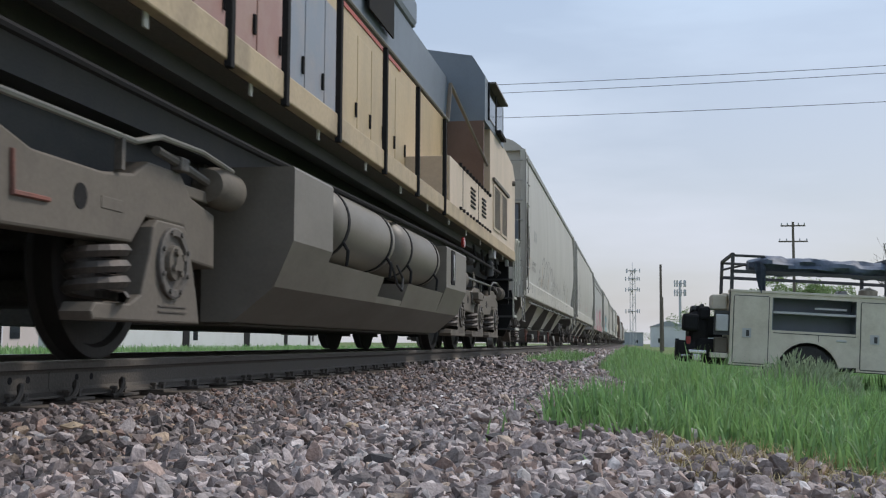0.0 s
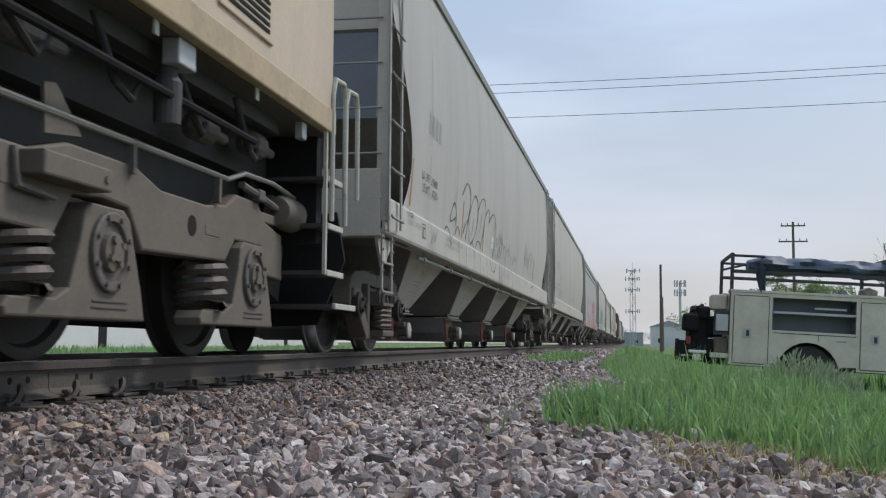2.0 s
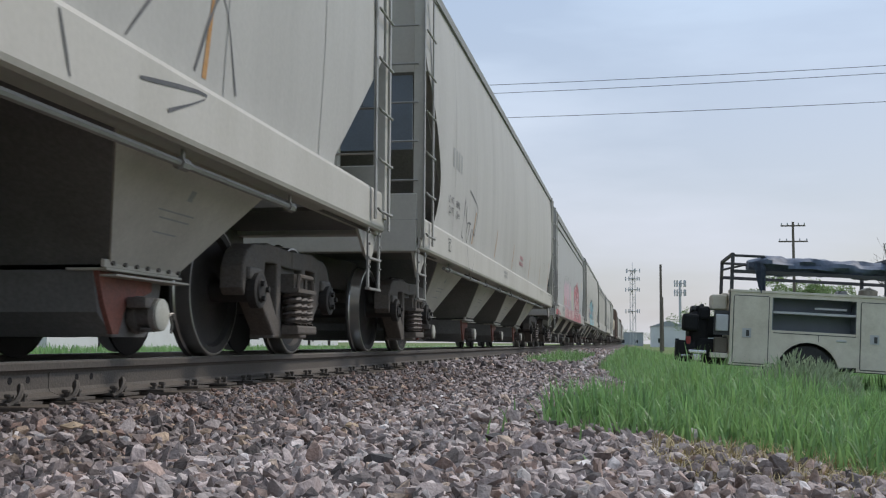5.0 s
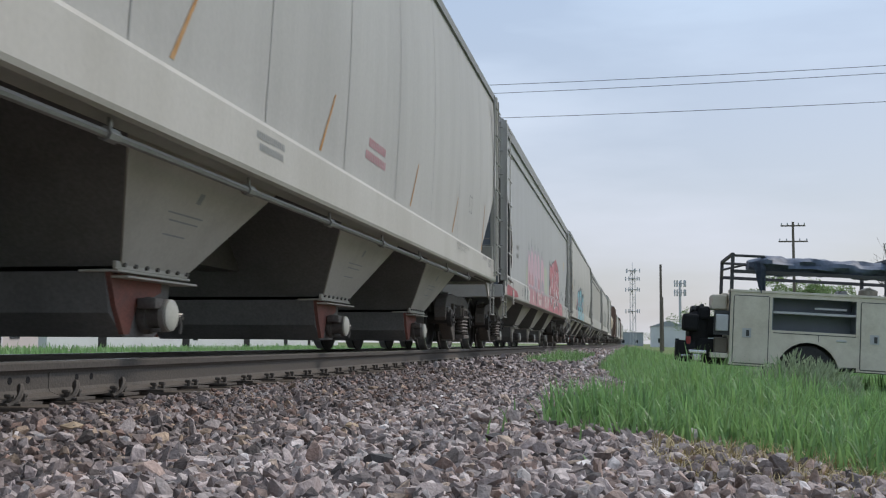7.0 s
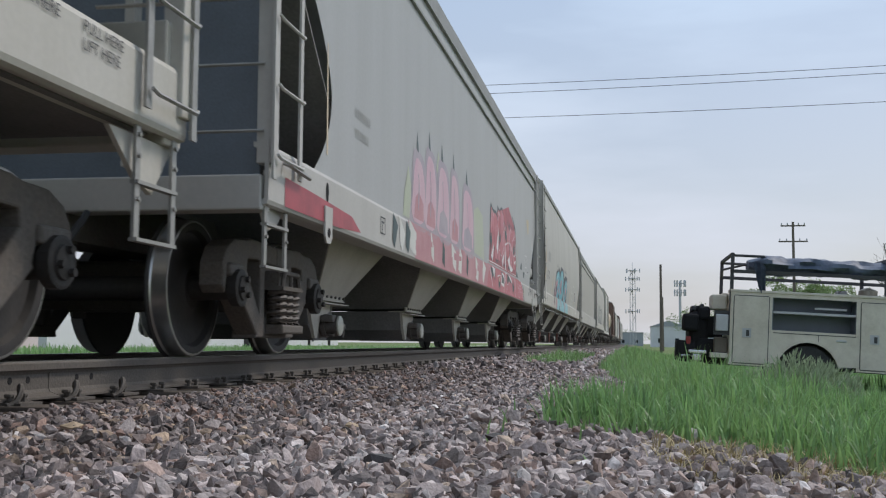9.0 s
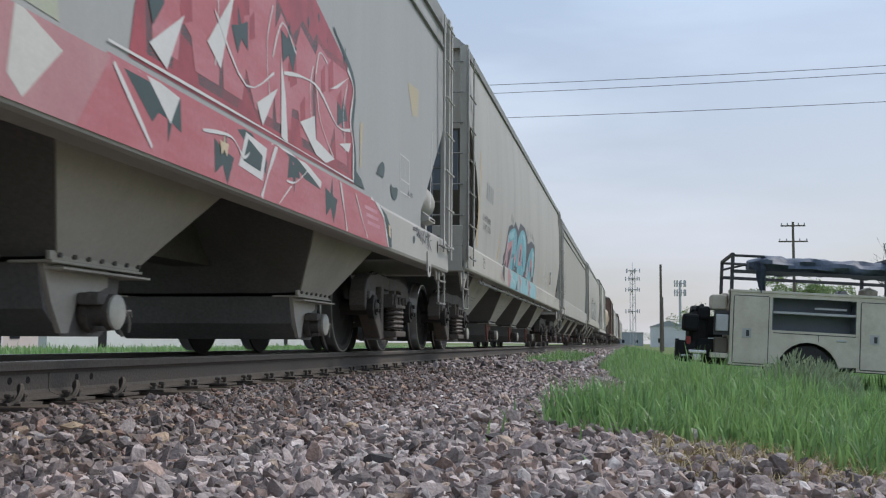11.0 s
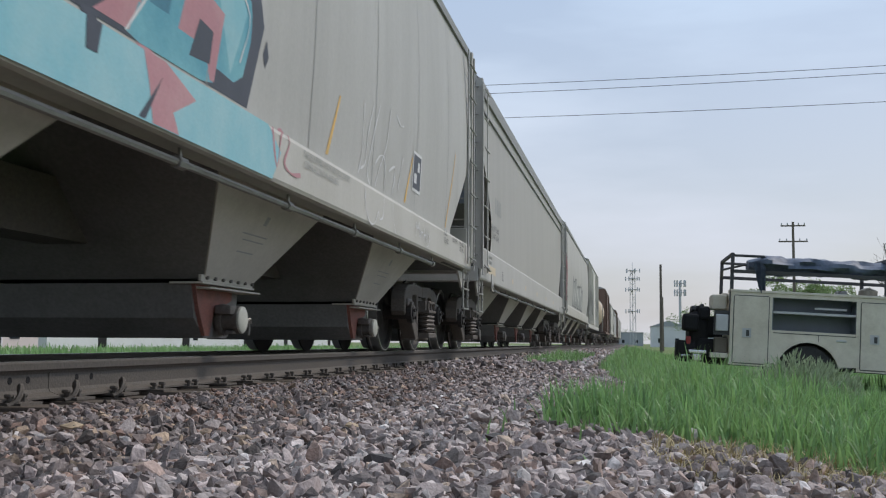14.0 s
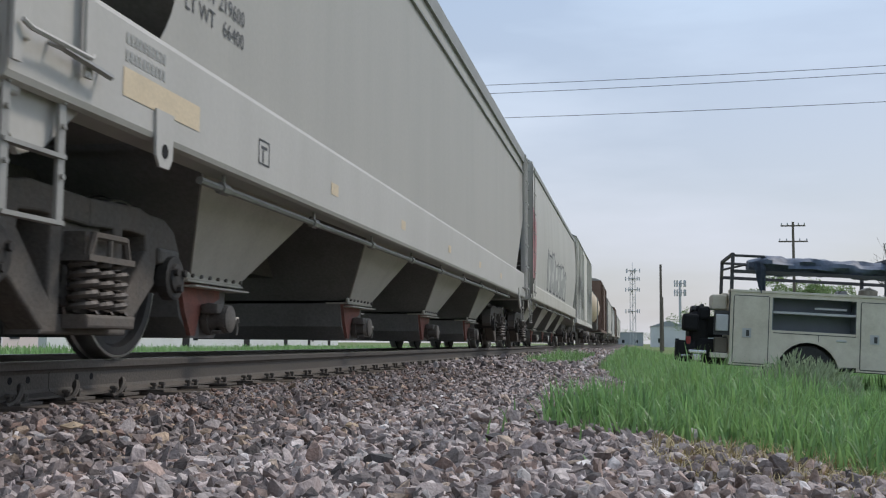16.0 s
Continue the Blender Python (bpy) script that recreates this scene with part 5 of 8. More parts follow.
    part("chassis", bx(-0.3, 5.2, 0.5, W - 0.5, 0.5, 0.68), M_DARKMETAL, T)
    cabp = prism(bmesh.new(), [(2.85, 0.5), (5.6, 0.5), (5.65, 1.1), (4.75, 1.28), (4.25, 1.88), (2.95, 1.9), (2.85, 1.2)], 0.06, W - 0.06, "y")
    part("cab", cabp, M_TRUCK, T)
    part("cab_side_glass", bx(3.05, 3.95, 0.045, 0.06, 1.3, 1.75), M_GLASS, T)
    # pipe rack
    for y in (0.06, W - 0.06):
        for x in (0.0, 2.45):
            part("rack_post", bx(x - 0.028, x + 0.028, y - 0.028, y + 0.028, 1.0 if x == 0 else 1.74, 2.36 if y < 1 else 2.36), M_DARKMETAL, T, "black square rack post")
        part("rack_rail", bx(-0.03, 3.9, y - 0.028, y + 0.028, 2.04, 2.095), M_DARKMETAL, T)
        part("rack_top_rail", tube(bmesh.new(), [(0.0, y, 2.33), (0.5, y, 2.33), (0.62, y, 2.26)], 0.022, 8), M_DARKMETAL, T)
    for x in (0.0, 2.45):
        part("rack_cross_bar", bx(x - 0.025, x + 0.025, 0.06, W - 0.06, 2.33, 2.375), M_DARKMETAL, T)
    part("rack_brace", tube(bmesh.new(), [(0.0, W - 0.06, 2.05), (-0.05, 1.2, 2.16), (0.25, 0.6, 2.22), (0.4, 0.3, 2.2)], 0.02, 8), M_DARKMETAL, T)
    # rolled tarpaulin: lumpy sleeve lying on the rack, one corner hanging
    rg = random.Random(8)
    tb = bmesh.new()
    n, seg, rings = 40, 16, []
    for i in range(n + 1):
        x = 0.28 + 3.5 * i / n
        grow = min(1, 0.55 + i / 6) * (1 - 0.25 * i / n)
        ring = []
        for j in range(seg):
            a = 2 * math.pi * j / seg
            w = 1 + 0.35 * noise.noise((x * 2.6, j * 0.7, 1.3)) + 0.16 * noise.noise((x * 9, j * 1.9, 4))
            ring.append(tb.verts.new((x, 0.42 + 0.44 * grow * w * math.cos(a), 2.21 - 0.02 * i / n + 0.155 * grow * w * math.sin(a) + 0.03 * noise.noise((x * 2, 0, 7)))))
        rings.append(ring)
    for p, q in zip(rings, rings[1:]):
        for j in range(seg):
            k = (j + 1) % seg
            tb.faces.new((p[j], q[j], q[k], p[k]))
    tb.faces.new(rings[0])
    tb.faces.new(rings[-1][::-1])
    part("rolled_tarpaulin", tb, M_TARP, T, "crumpled blue-grey tarpaulin rolled on the rack", True)
    hang = bmesh.new()
    g = [[hang.verts.new((0.33 + 0.2 * u * (1 - 0.55 * v) + 0.12 * v, 0.0 + 0.03 * math.sin(7 * u + 3 * v), 2.22 - 0.5 * v)) for u in (0, 0.25, 0.5, 0.75, 1)] for v in (0, 0.25, 0.5, 0.75, 1)]
    for a, b in zip(g, g[1:]):
        for i in range(4):
            hang.faces.new((a[i], a[i + 1], b[i + 1], b[i]))
    bmesh.ops.solidify(hang, geom=hang.faces[:], thickness=0.012)
    part("tarpaulin_corner", hang, M_TARP, T, smooth=True)
    # rear bumper with hitch, hose reel and lamps
    part("rear_bumper", bx(-0.38, -0.02, 0.05, W - 0.05, 0.62, 0.70, bevel=0.01), M_TRUCK, T)
    part("bumper_box", bx(-0.30, -0.03, 0.12, 0.35, 0.70, 0.96, bevel=0.02), M_LOCOGREY, T, "dusty cable box")
    part("ladder_rack", bx(-0.33, -0.02, 0.06, 0.1, 1.0, 1.40), M_DARKMETAL, T)
    part("side_mirror_plate", bx(-0.30, -0.04, 0.03, 0.06, 1.06, 1.34, bevel=0.02), M_GALV, T)
    part("upper_case", bx(-0.36, -0.05, 0.3, 0.9, 1.42, 1.68, bevel=0.03), M_TRUCK, T, "dusty tool case")
    reel = bmesh.new()
    box(reel, -0.80, -0.40, 0.35, 1.35, 0.62, 1.38, bevel=0.09)
    for a, b, c, d in ((-0.86, 0.72, 0.5, 0.2), (-0.78, 1.2, 0.4, 0.16), (-0.5, 1.36, 0.5, 0.12), (-0.66, 1.40, 0.7, 0.1), (-0.3, 1.15, 0.6, 0.2), (-0.42, 0.75, 0.5, 0.22)):
        part("machine_housing", bx(a - d, a + d, c - 0.2, c + 0.3, b - d, b + d * 0.8, bevel=0.05), M_BLACK, T)
    part("compressor", reel, M_BLACK, T, "black machine on the rear bumper")
    for k, (x, z, w) in enumerate(((-0.72, 1.42, 0.05), (-0.55, 1.46, 0.04), (-0.46, 1.42, 0.06))):
        part("machine_knob", bx(x - w, x + w, 0.4, 0.6, z - 0.03, z + 0.05, bevel=0.02), M_DARKMETAL, T)
    part("tail_lamp", bx(-0.86, -0.76, 0.3, 0.42, 0.80, 0.95, bevel=0.02), M_REDLENS, T, "red tail lamp")
    part("vise_base", bx(-0.82, -0.45, 0.12, 0.34, 0.66, 0.73, bevel=0.02), M_CHROME, T, "bright bench vise")
    part("vise_jaw", bx(-0.74, -0.55, 0.14, 0.3, 0.54, 0.66, bevel=0.02), M_CHROME, T)
    part("vise_screw", tube(bmesh.new(), [(-0.95, 0.22, 0.62), (-0.5, 0.22, 0.64)], 0.02, 8), M_CHROME, T)
    part("hitch", tube(bmesh.new(), [(-1.0, 0.6, 0.52), (-0.9, 0.6, 0.6), (-0.3, 0.6, 0.62)], 0.03, 8), M_DARKMETAL, T)
    part("bumper_arm", bx(-0.85, -0.3, 0.5, 0.56, 0.6, 0.7), M_DARKMETAL, T)
    part("white_drum", lathe(bmesh.new(), [(1.0, 0.15), (1.75, 0.16), (1.88, 0.15), (1.9, 0.12), (1.93, 0.05)], 20, "z", (2.3, 0.7, 0)), M_TRUCK, T, "pale plastic drum in the bed")
    part("bed_box", bx(1.8, 1.95, 0.6, 0.9, 1.0, 1.86, bevel=0.02), M_GALV, T)
    # the gear on the rear bumper sits close behind the body
    for ob in T.children:
        if max(v.co.x for v in ob.data.vertices) < -0.015:
            for v in ob.data.vertices:
                v.co.x *= 0.8
    return T


build_truck()


# ---- grass, shrub and surroundings ----
def verge_edge(y):
    """x at which grass takes over from the stones."""
    pts = [(1.5, 3.3), (2.3, 2.5), (2.8, 1.7), (3.2, 1.0), (3.45, 0.62), (3.7, 0.3), (3.9, -0.12), (4.2, -0.40), (5.1, -0.33), (6.2, -0.17), (7.8, -0.05), (10, -0.2), (13.6, -0.42), (19, -0.5), (40, -0.6), (200, -1.2)]
    for (a, u), (b, v) in zip(pts, pts[1:]):
        if y <= b:
            return u + (v - u) * (y - a) / (b - a)
    return -1.2


def blades(name, n, xr, yr, height, width, material, label, seed, clump=0.0, edge=True, kind="stuff", near_power=1.0, flop=0.3):
    """Bent, tapering blades of grass, three joints each, joined as one tuft field."""
    rg = np.random.default_rng(seed)
    V, F = [], []
    made = 0
    while made < n:
        y = yr[0] * (yr[1] / yr[0]) ** (rg.uniform() ** near_power)
        x = rg.uniform(xr[0], xr[1])
        if edge and x < verge_edge(y) + 0.18 * noise.noise((x * 1.7, y * 1.7, 3)) + 0.05:
            if rg.uniform() > 0.004:
                continue
        c = noise.noise((x * 1.3, y * 1.3, seed))
        rim = min(1, 0.55 + max(0, x - verge_edge(y)) * 1.1) if edge else 1
        h = height * rim * (1.0 if y < 4.5 else 1.0 + 0.08 * min(1, (y - 4.5) / 4)) * (0.75 + 0.4 * c + rg.uniform(-0.25, 0.35)) * (1 + clump * c)
        a, lean = rg.uniform(0, 6.283), abs(rg.normal()) * flop + 0.06
        dx, dy = math.cos(a), math.sin(a)
        w = width * rg.uniform(0.6, 1.2)
        z = ground_z(x, y) - 0.02
        b = 3 * 0 + len(V)
        for t, ww in ((0, 1.0), (0.45, 0.85), (0.8, 0.5)):
            ox, oz = lean * h * t * t, h * t * (1 - 0.25 * lean * t)
            V.append((x + dx * ox - dy * w * ww, y + dy * ox + dx * w * ww, z + oz))
            V.append((x + dx * ox + dy * w * ww, y + dy * ox - dx * w * ww, z + oz))
        V.append((x + dx * lean * h * 1.25, y + dy * lean * h * 1.25, z + h * (1 - 0.3 * lean)))
        F += [(b, b + 1, b + 3, b + 2), (b + 2, b + 3, b + 5, b + 4), (b + 4, b + 5, b + 6)]
        made += 1
    me = bpy.data.meshes.new(name)
    me.from_pydata(V, [], F)
    me.materials.append(material)
    return tagged(new(name, me), label, "grass", kind=kind)


blades("long_grass", 56000, (-0.5, 4.6), (2.5, 15), 0.245, 0.0062, M_GRASS, "tall bright green spring grass beside the ballast", 11, 0.5)
blades("grass_by_camera", 9000, (0.5, 7), (0.2, 2.6), 0.2, 0.007, M_GRASS, "green grass beside the ballast near the viewpoint", 18, 0.4)
blades("verge_grass", 26000, (-1.4, 9), (14, 70), 0.26, 0.014, M_GRASS, "green grass along the railway further off", 12, 0.5)
blades("dry_grass", 6500, (0.05, 1.7), (2.95, 4.0), 0.10, 0.0035, M_STRAW, "dry straw at the edge of the grass", 13, 0.3, False, flop=1.1)
blades("weeds_by_track", 1500, (-1.5, -0.8), (15.5, 24), 0.2, 0.009, M_GRASS, "weeds growing in the ballast edge", 14, 0.4, False)
blades("far_side_grass", 16000, (-34, -10), (12, 110), 0.35, 0.03, M_GRASS, "green grass beyond the railway track", 15, 0.4, False)


def leaf_cloud(bm, centre, radii, n, size, seed):
    """Small tilted leaf cards set in uneven clumps."""
    rg = random.Random(seed)
    hubs = [(Vector((rg.gauss(0, 0.5), rg.gauss(0, 0.5), rg.gauss(0, 0.42))), rg.uniform(0.32, 0.58)) for _ in range(30)]
    for _ in range(n):
        h, r = rg.choice(hubs)
        p = h + Vector((rg.gauss(0, 1), rg.gauss(0, 1), rg.gauss(0, 1))).normalized() * r * rg.uniform(0.5, 1)
        p = Vector((centre[0] + p.x * radii[0], centre[1] + p.y * radii[1], centre[2] + p.z * radii[2]))
        u = Vector((rg.gauss(0, 1), rg.gauss(0, 1), rg.gauss(0, 1))).normalized() * size * rg.uniform(0.5, 1.2)
        v = u.orthogonal().normalized() * size * 0.6
        bm.faces.new([bm.verts.new(q) for q in (p - u, p + v, p + u, p - v)])


def shrub(x, y):
    s = thing("grey_green_shrub", "pale grey-green weed shrub among the grass", "shrub", at=(x, y, ground_z(x, y) - 0.02))
    rg = random.Random(int(x * 100))
    lv = bmesh.new()
    for _ in range(1500):
        a, q = rg.uniform(0, 6.28), rg.uniform(0, 1) ** 0.6
        h = rg.uniform(0.1, 0.56) * (1 - 0.35 * q)
        p = Vector((0.42 * q * math.cos(a), 0.36 * q * math.sin(a), h))
        u = Vector((math.cos(a) * 0.3 + rg.gauss(0, 0.3), math.sin(a) * 0.3 + rg.gauss(0, 0.3), 1)).normalized() * rg.uniform(0.03, 0.07)
        v = u.orthogonal().normalized() * 0.011
        lv.faces.new([lv.verts.new(c) for c in (p - u * 0.5, p + v, p + u, p - v)])
    tagged(part("leaves", lv, M_SHRUB, s), kind="stuff")
    for k in range(14):
        a = rg.uniform(0, 6.28)
        part("stem", tube(bmesh.new(), [(0, 0, 0), (0.14 * math.cos(a), 0.12 * math.sin(a), 0.2), (0.34 * math.cos(a), 0.3 * math.sin(a), rg.uniform(0.3, 0.46))], 0.005, 5), M_SHRUB, s)


M_SHRUB = mat("sage_leaves", (0.3, 0.37, 0.23), 0.8, 0, 0.1, 3, (0.37, 0.42, 0.3), 0.6, 0, 30, (1, 1, 1), True, 0.25, thin=0.3)
shrub(1.42, 10.2)
shrub(1.72, 10.8)


def utility_pole(x, y, h, r, arms, label):
    p = thing("utility_pole", label, "utility pole", at=(x, y, -0.8))
    part("pole", cyl(bmesh.new(), (0, 0, 0), (0.0, 0, h + 0.8), r, 12, r * 0.65), M_WOODPOLE, p)
    for z, w in arms:
        arm = part("cross_arm", bx(-w, w, -0.06, 0.06, z + 0.75, z + 0.87), M_WOODPOLE, p)
        for k in (-0.92, -0.45, 0.45, 0.92):
            part("insulator", lathe(bmesh.new(), [(z + 0.87, 0.03), (z + 0.95, 0.06), (z + 1.05, 0.05), (z + 1.1, 0.02)], 8, "z", (k * w, 0, 0)), M_GALV, arm)
    return p


utility_pole(14.1, 100, 10.95, 0.16, ((10.6, 1.05), (9.2, 1.25)), "wooden utility pole with two cross arms behind the truck")
utility_pole(2.85, 112, 8.1, 0.17, (), "bare weathered wooden pole beside the railway")
utility_pole(3.6, 135, 5.8, 0.18, (), "short dark wooden pole near the railway")


def lattice_tower(x, y, h):
    t = thing("lattice_tower", "slender steel lattice mast with antennas", "tower", at=(x, y, -0.8))
    legs = [(-0.9, -0.9), (0.9, -0.9), (0.0, 0.9)]
    for lx, ly in legs:
        part("leg", tube(bmesh.new(), [(lx, ly, 0), (lx * 0.75, ly * 0.75, h)], 0.11, 6), M_GALV, t)
    n = int(h / 1.8)
    for k in range(n):
        z0, z1 = h * k / n, h * (k + 1) / n
        f0, f1 = 1 - 0.25 * k / n, 1 - 0.25 * (k + 1) / n
        a, b = legs[k % 3], legs[(k + 1) % 3]
        part("brace", tube(bmesh.new(), [(a[0] * f0, a[1] * f0, z0), (b[0] * f1, b[1] * f1, z1)], 0.05, 5), M_GALV, t)
        part("brace", tube(bmesh.new(), [(b[0] * f0, b[1] * f0, z0), (a[0] * f1, a[1] * f1, z1)], 0.05, 5), M_GALV, t)
    for z in (0.985, 0.88, 0.74, 0.46):
        part("antenna_ring", lathe(bmesh.new(), [(h * z - 0.08, 1.4), (h * z + 0.08, 1.4), (h * z + 0.08, 0.9), (h * z - 0.08, 0.9)], 14, "z"), M_GALV, t)
        for k in range(5):
            a = k * 1.257 + z * 9
            part("antenna", bx(2.1 * math.cos(a) - 0.16, 2.1 * math.cos(a) + 0.16, 1.6 * math.sin(a) - 0.1, 1.6 * math.sin(a) + 0.1, h * z - 0.6, h * z + 0.6, bevel=0.04), M_GALV, t)
            part("antenna_arm", tube(bmesh.new(), [(0.9 * math.cos(a), 0.9 * math.sin(a), h * z), (2.1 * math.cos(a), 1.6 * math.sin(a), h * z)], 0.06, 5), M_GALV, t)
    part("lightning_rod", tube(bmesh.new(), [(0, 0, h), (0, 0, h + 2.2)], 0.06, 5), M_GALV, t)


lattice_tower(0.15, 330, 23.0)


def monopole(x, y, h):
    t = thing("monopole_mast", "grey steel monopole mast with antenna panels", "mast", at=(x, y, -0.8))
    part("pole", cyl(bmesh.new(), (0, 0, 0), (0, 0, h), 0.5, 12, 0.35), M_GALV, t)
    for z in (0.96, 0.82):
        for k in range(9):
            a = k * 0.698
            part("antenna", bx(1.7 * math.cos(a) - 0.2, 1.7 * math.cos(a) + 0.2, 1.4 * math.sin(a) - 0.12, 1.4 * math.sin(a) + 0.12, h * z - 1.0, h * z + 1.0, bevel=0.04), M_GALV, t)
            part("antenna_arm", tube(bmesh.new(), [(0, 0, h * z), (1.7 * math.cos(a), 1.4 * math.sin(a), h * z)], 0.08, 5), M_GALV, t)


monopole(14.6, 345, 20.4)


def wire(pts, label):
    n = 24
    (x0, y0, z0), (x1, y1, z1) = pts
    line = [(x0 + (x1 - x0) * k / n, y0 + (y1 - y0) * k / n, z0 + (z1 - z0) * k / n - 1.2 * 4 * (k / n) * (1 - k / n)) for k in range(n + 1)]
    return tagged(part("overhead_wire", tube(bmesh.new(), line, 0.012, 6), M_BLACK), label, "cable", "overhead wires")


def wire_pole(x, y):
    p = thing("wire_pole", "wooden pole carrying the overhead wires", "utility pole", at=(x, y, -0.8))
    part("pole", cyl(bmesh.new(), (0, 0, 0), (0, 0, 14.6), 0.17, 12, 0.11), M_WOODPOLE, p)
    part("cross_arm", bx(-0.06, 0.06, -1.3, 1.3, 13.85, 13.97), M_WOODPOLE, p)


WIRES = ((13.15, 0.0, -0.25), (12.75, 0.6, 0.1), (11.6, 0.0, -0.25))
for zz, dy, dz in WIRES:
    wire(((-42.0, 51.5 + dy, zz + 0.1), (44.0, 45.5 + dy, zz + dz)), "thin dark overhead wire crossing above the railway")
wire_pole(-42.0, 51.5)
wire_pole(44.0, 45.5)


def building(x0, x1, y0, y1, h, wall, label, doors=0, flat=True):
    b = thing("building", label, "building", at=(x0, y0, -0.8))
    dx, dy = x1 - x0, y1 - y0
    part("wall", bx(0, dx, 0, dy, 0, h), wall, b)
    if flat:
        part("roof", bx(-0.2, dx + 0.2, -0.2, dy + 0.2, h, h + 0.25), M_GREYWALL, b)
    else:
        part("roof", prism(bmesh.new(), [(-0.3, h), (dx + 0.3, h), (dx * 0.5, h + 0.18 * dx)], -0.2, dy + 0.2, "y"), M_GREYWALL, b)
    for k in range(doors):
        y = dy * (k + 0.5) / doors
        d = part("door", bx(dx, dx + 0.06, y - 0.6 - 0.2 * (k % 3), y + 0.6, 0.0, 2.3), M_BLACK, b, "dark doorway")
        part("door_frame", bx(dx, dx + 0.09, y + 0.62, y + 0.74, 0.0, 2.4), M_WHITEWALL, b)
        if k % 2:
            part("window", bx(dx, dx + 0.05, y + 1.6, y + 2.6, 1.0, 2.0), M_GLASS, b)
    for k in range(max(2, int(dx / 4))):
        x = dx * (k + 0.5) / max(2, int(dx / 4))
        part("window", bx(x - 0.5, x + 0.5, -0.05, 0.0, 1.2, 2.4), M_GLASS, b)
    return b


M_PINKWALL = mat("pale_block_wall", (0.52, 0.46, 0.43), 0.8, 0, 0.06, 0.5, (0.44, 0.4, 0.37), 0.5)
building(-46, -36, 24, 62, 4.2, M_PINKWALL, "long pale block building beyond the railway", 4)
building(-52, -40, 70, 118, 5.0, M_WHITEWALL, "long white metal building beyond the railway", 3)
building(-70, -52, 130, 190, 5.5, M_WHITEWALL, "white warehouse far beyond the railway", 5)
building(5.0, 14.0, 300, 318, 5.6, M_WHITEWALL, "white metal shed in the distance", 0, False)
building(-6.0, 4.0, 420, 445, 5.0, M_GREYWALL, "grey warehouse in the distance")
building(18.0, 40.0, 380, 400, 4.6, M_GREYWALL, "low grey building in the distance")

# asphalt lane on the far side
bm = bmesh.new()
prism(bm, [(-36, -0.50), (-31.5, -0.47), (-31.5, -0.55), (-36, -0.55)], -40, 400, "y")
tagged(part("service_road", bm, M_CONCRETE), "pale concrete lane beyond the railway", "road", kind="structure")


def tree(x, y, h, spread, seed, leaves, label, bare=False):
    t = thing("tree", label, "tree", "distant trees", at=(x, y, -0.9))
    rg = random.Random(seed)
    part("trunk", cyl(bmesh.new(), (0, 0, 0), (0, 0, h * 0.5), 0.022 * h if bare else 0.035 * h, 9, 0.014 * h), M_BARK, t)
    for k in range(22 if bare else 8):
        a = rg.uniform(0, 6.28)
        z0 = h * rg.uniform(0.25, 0.5)
        e = Vector((math.cos(a) * spread * rg.uniform(0.3, 0.75), math.sin(a) * spread * rg.uniform(0.3, 0.75), h * rg.uniform(0.62, 0.98)))
        m = Vector((0, 0, z0)).lerp(e, 0.5) + Vector((rg.gauss(0, 0.2), rg.gauss(0, 0.2), 0.3))
        part("limb", tube(bmesh.new(), [(0, 0, z0), m, e], (0.004 if bare else 0.008) * h, 6), M_BARK, t)
        if bare:
            for q in range(5):
                d = Vector((rg.gauss(0, 0.7), rg.gauss(0, 0.7), rg.uniform(0.2, 1.1)))
                s = m.lerp(e, rg.uniform(0.1, 1))
                part("twig", tube(bmesh.new(), [s, s + d * 0.6, s + d * 1.1 + Vector((rg.gauss(0, 0.2), 0, 0.1))], 0.011, 4), M_BARK, t)
    if leaves:
        cr = bmesh.new()
        leaf_cloud(cr, (0, 0, h * 0.66), (spread, spread, h * 0.42), int(leaves * 1.6), 0.13, seed)
        part("crown", cr, M_LEAF, t)
    return t


for k, (x, y, h, w, n) in enumerate(((12.6, 110, 5.2, 3.0, 12000), (14.2, 113, 5.9, 3.2, 12000), (15.6, 111, 6.2, 3.4, 13000), (17.6, 112, 6.0, 3.2, 12000), (19.2, 113, 5.4, 2.8, 9000), (20.2, 115, 5.7, 2.4, 7000), (22.8, 112, 5.4, 2.6, 2600), (26.5, 112, 5.0, 3.0, 2200), (8.6, 150, 5.6, 2.6, 2000))):
    tree(x, y, h, w, 40 + k, n, "round green tree in spring leaf behind the lot")
tree(22.8, 100, 10.2, 2.6, 61, 0, "nearly bare tree with thin twigs", True)
for k in range(16):
    x = -30 + 9.2 * k + (k * 37 % 5)
    tree(x, 520 + (k * 53 % 40), 6.0 + (k * 29 % 4) * 0.7, 6.5, 80 + k, 900, "distant green tree on the horizon")


# ---- markings on the cars: paint films a few millimetres proud of the near side ----
M_TEAL = mat("teal_spray_paint", (0.085, 0.32, 0.40), 0.5, 0, 0.08, 2.5, (0.2, 0.48, 0.52), 0.8, 0)
M_PALETEAL = mat("pale_teal_spray_paint", (0.2, 0.46, 0.52), 0.5, 0, 0.06, 2.5, (0.36, 0.55, 0.57), 0.7, 0)
M_ROSE = mat("rose_spray_paint", (0.45, 0.2, 0.22), 0.5, 0, 0.08, 2.5, (0.52, 0.3, 0.3), 0.7, 0)
M_CRIMSON = mat("crimson_spray_paint", (0.40, 0.06, 0.075), 0.45, 0, 0.08, 2.6, (0.22, 0.03, 0.04), 0.9, 0)
M_PINK = mat("pink_spray_paint", (0.56, 0.24, 0.30), 0.5, 0, 0.06, 2.0, (0.62, 0.36, 0.4), 0.8, 0)
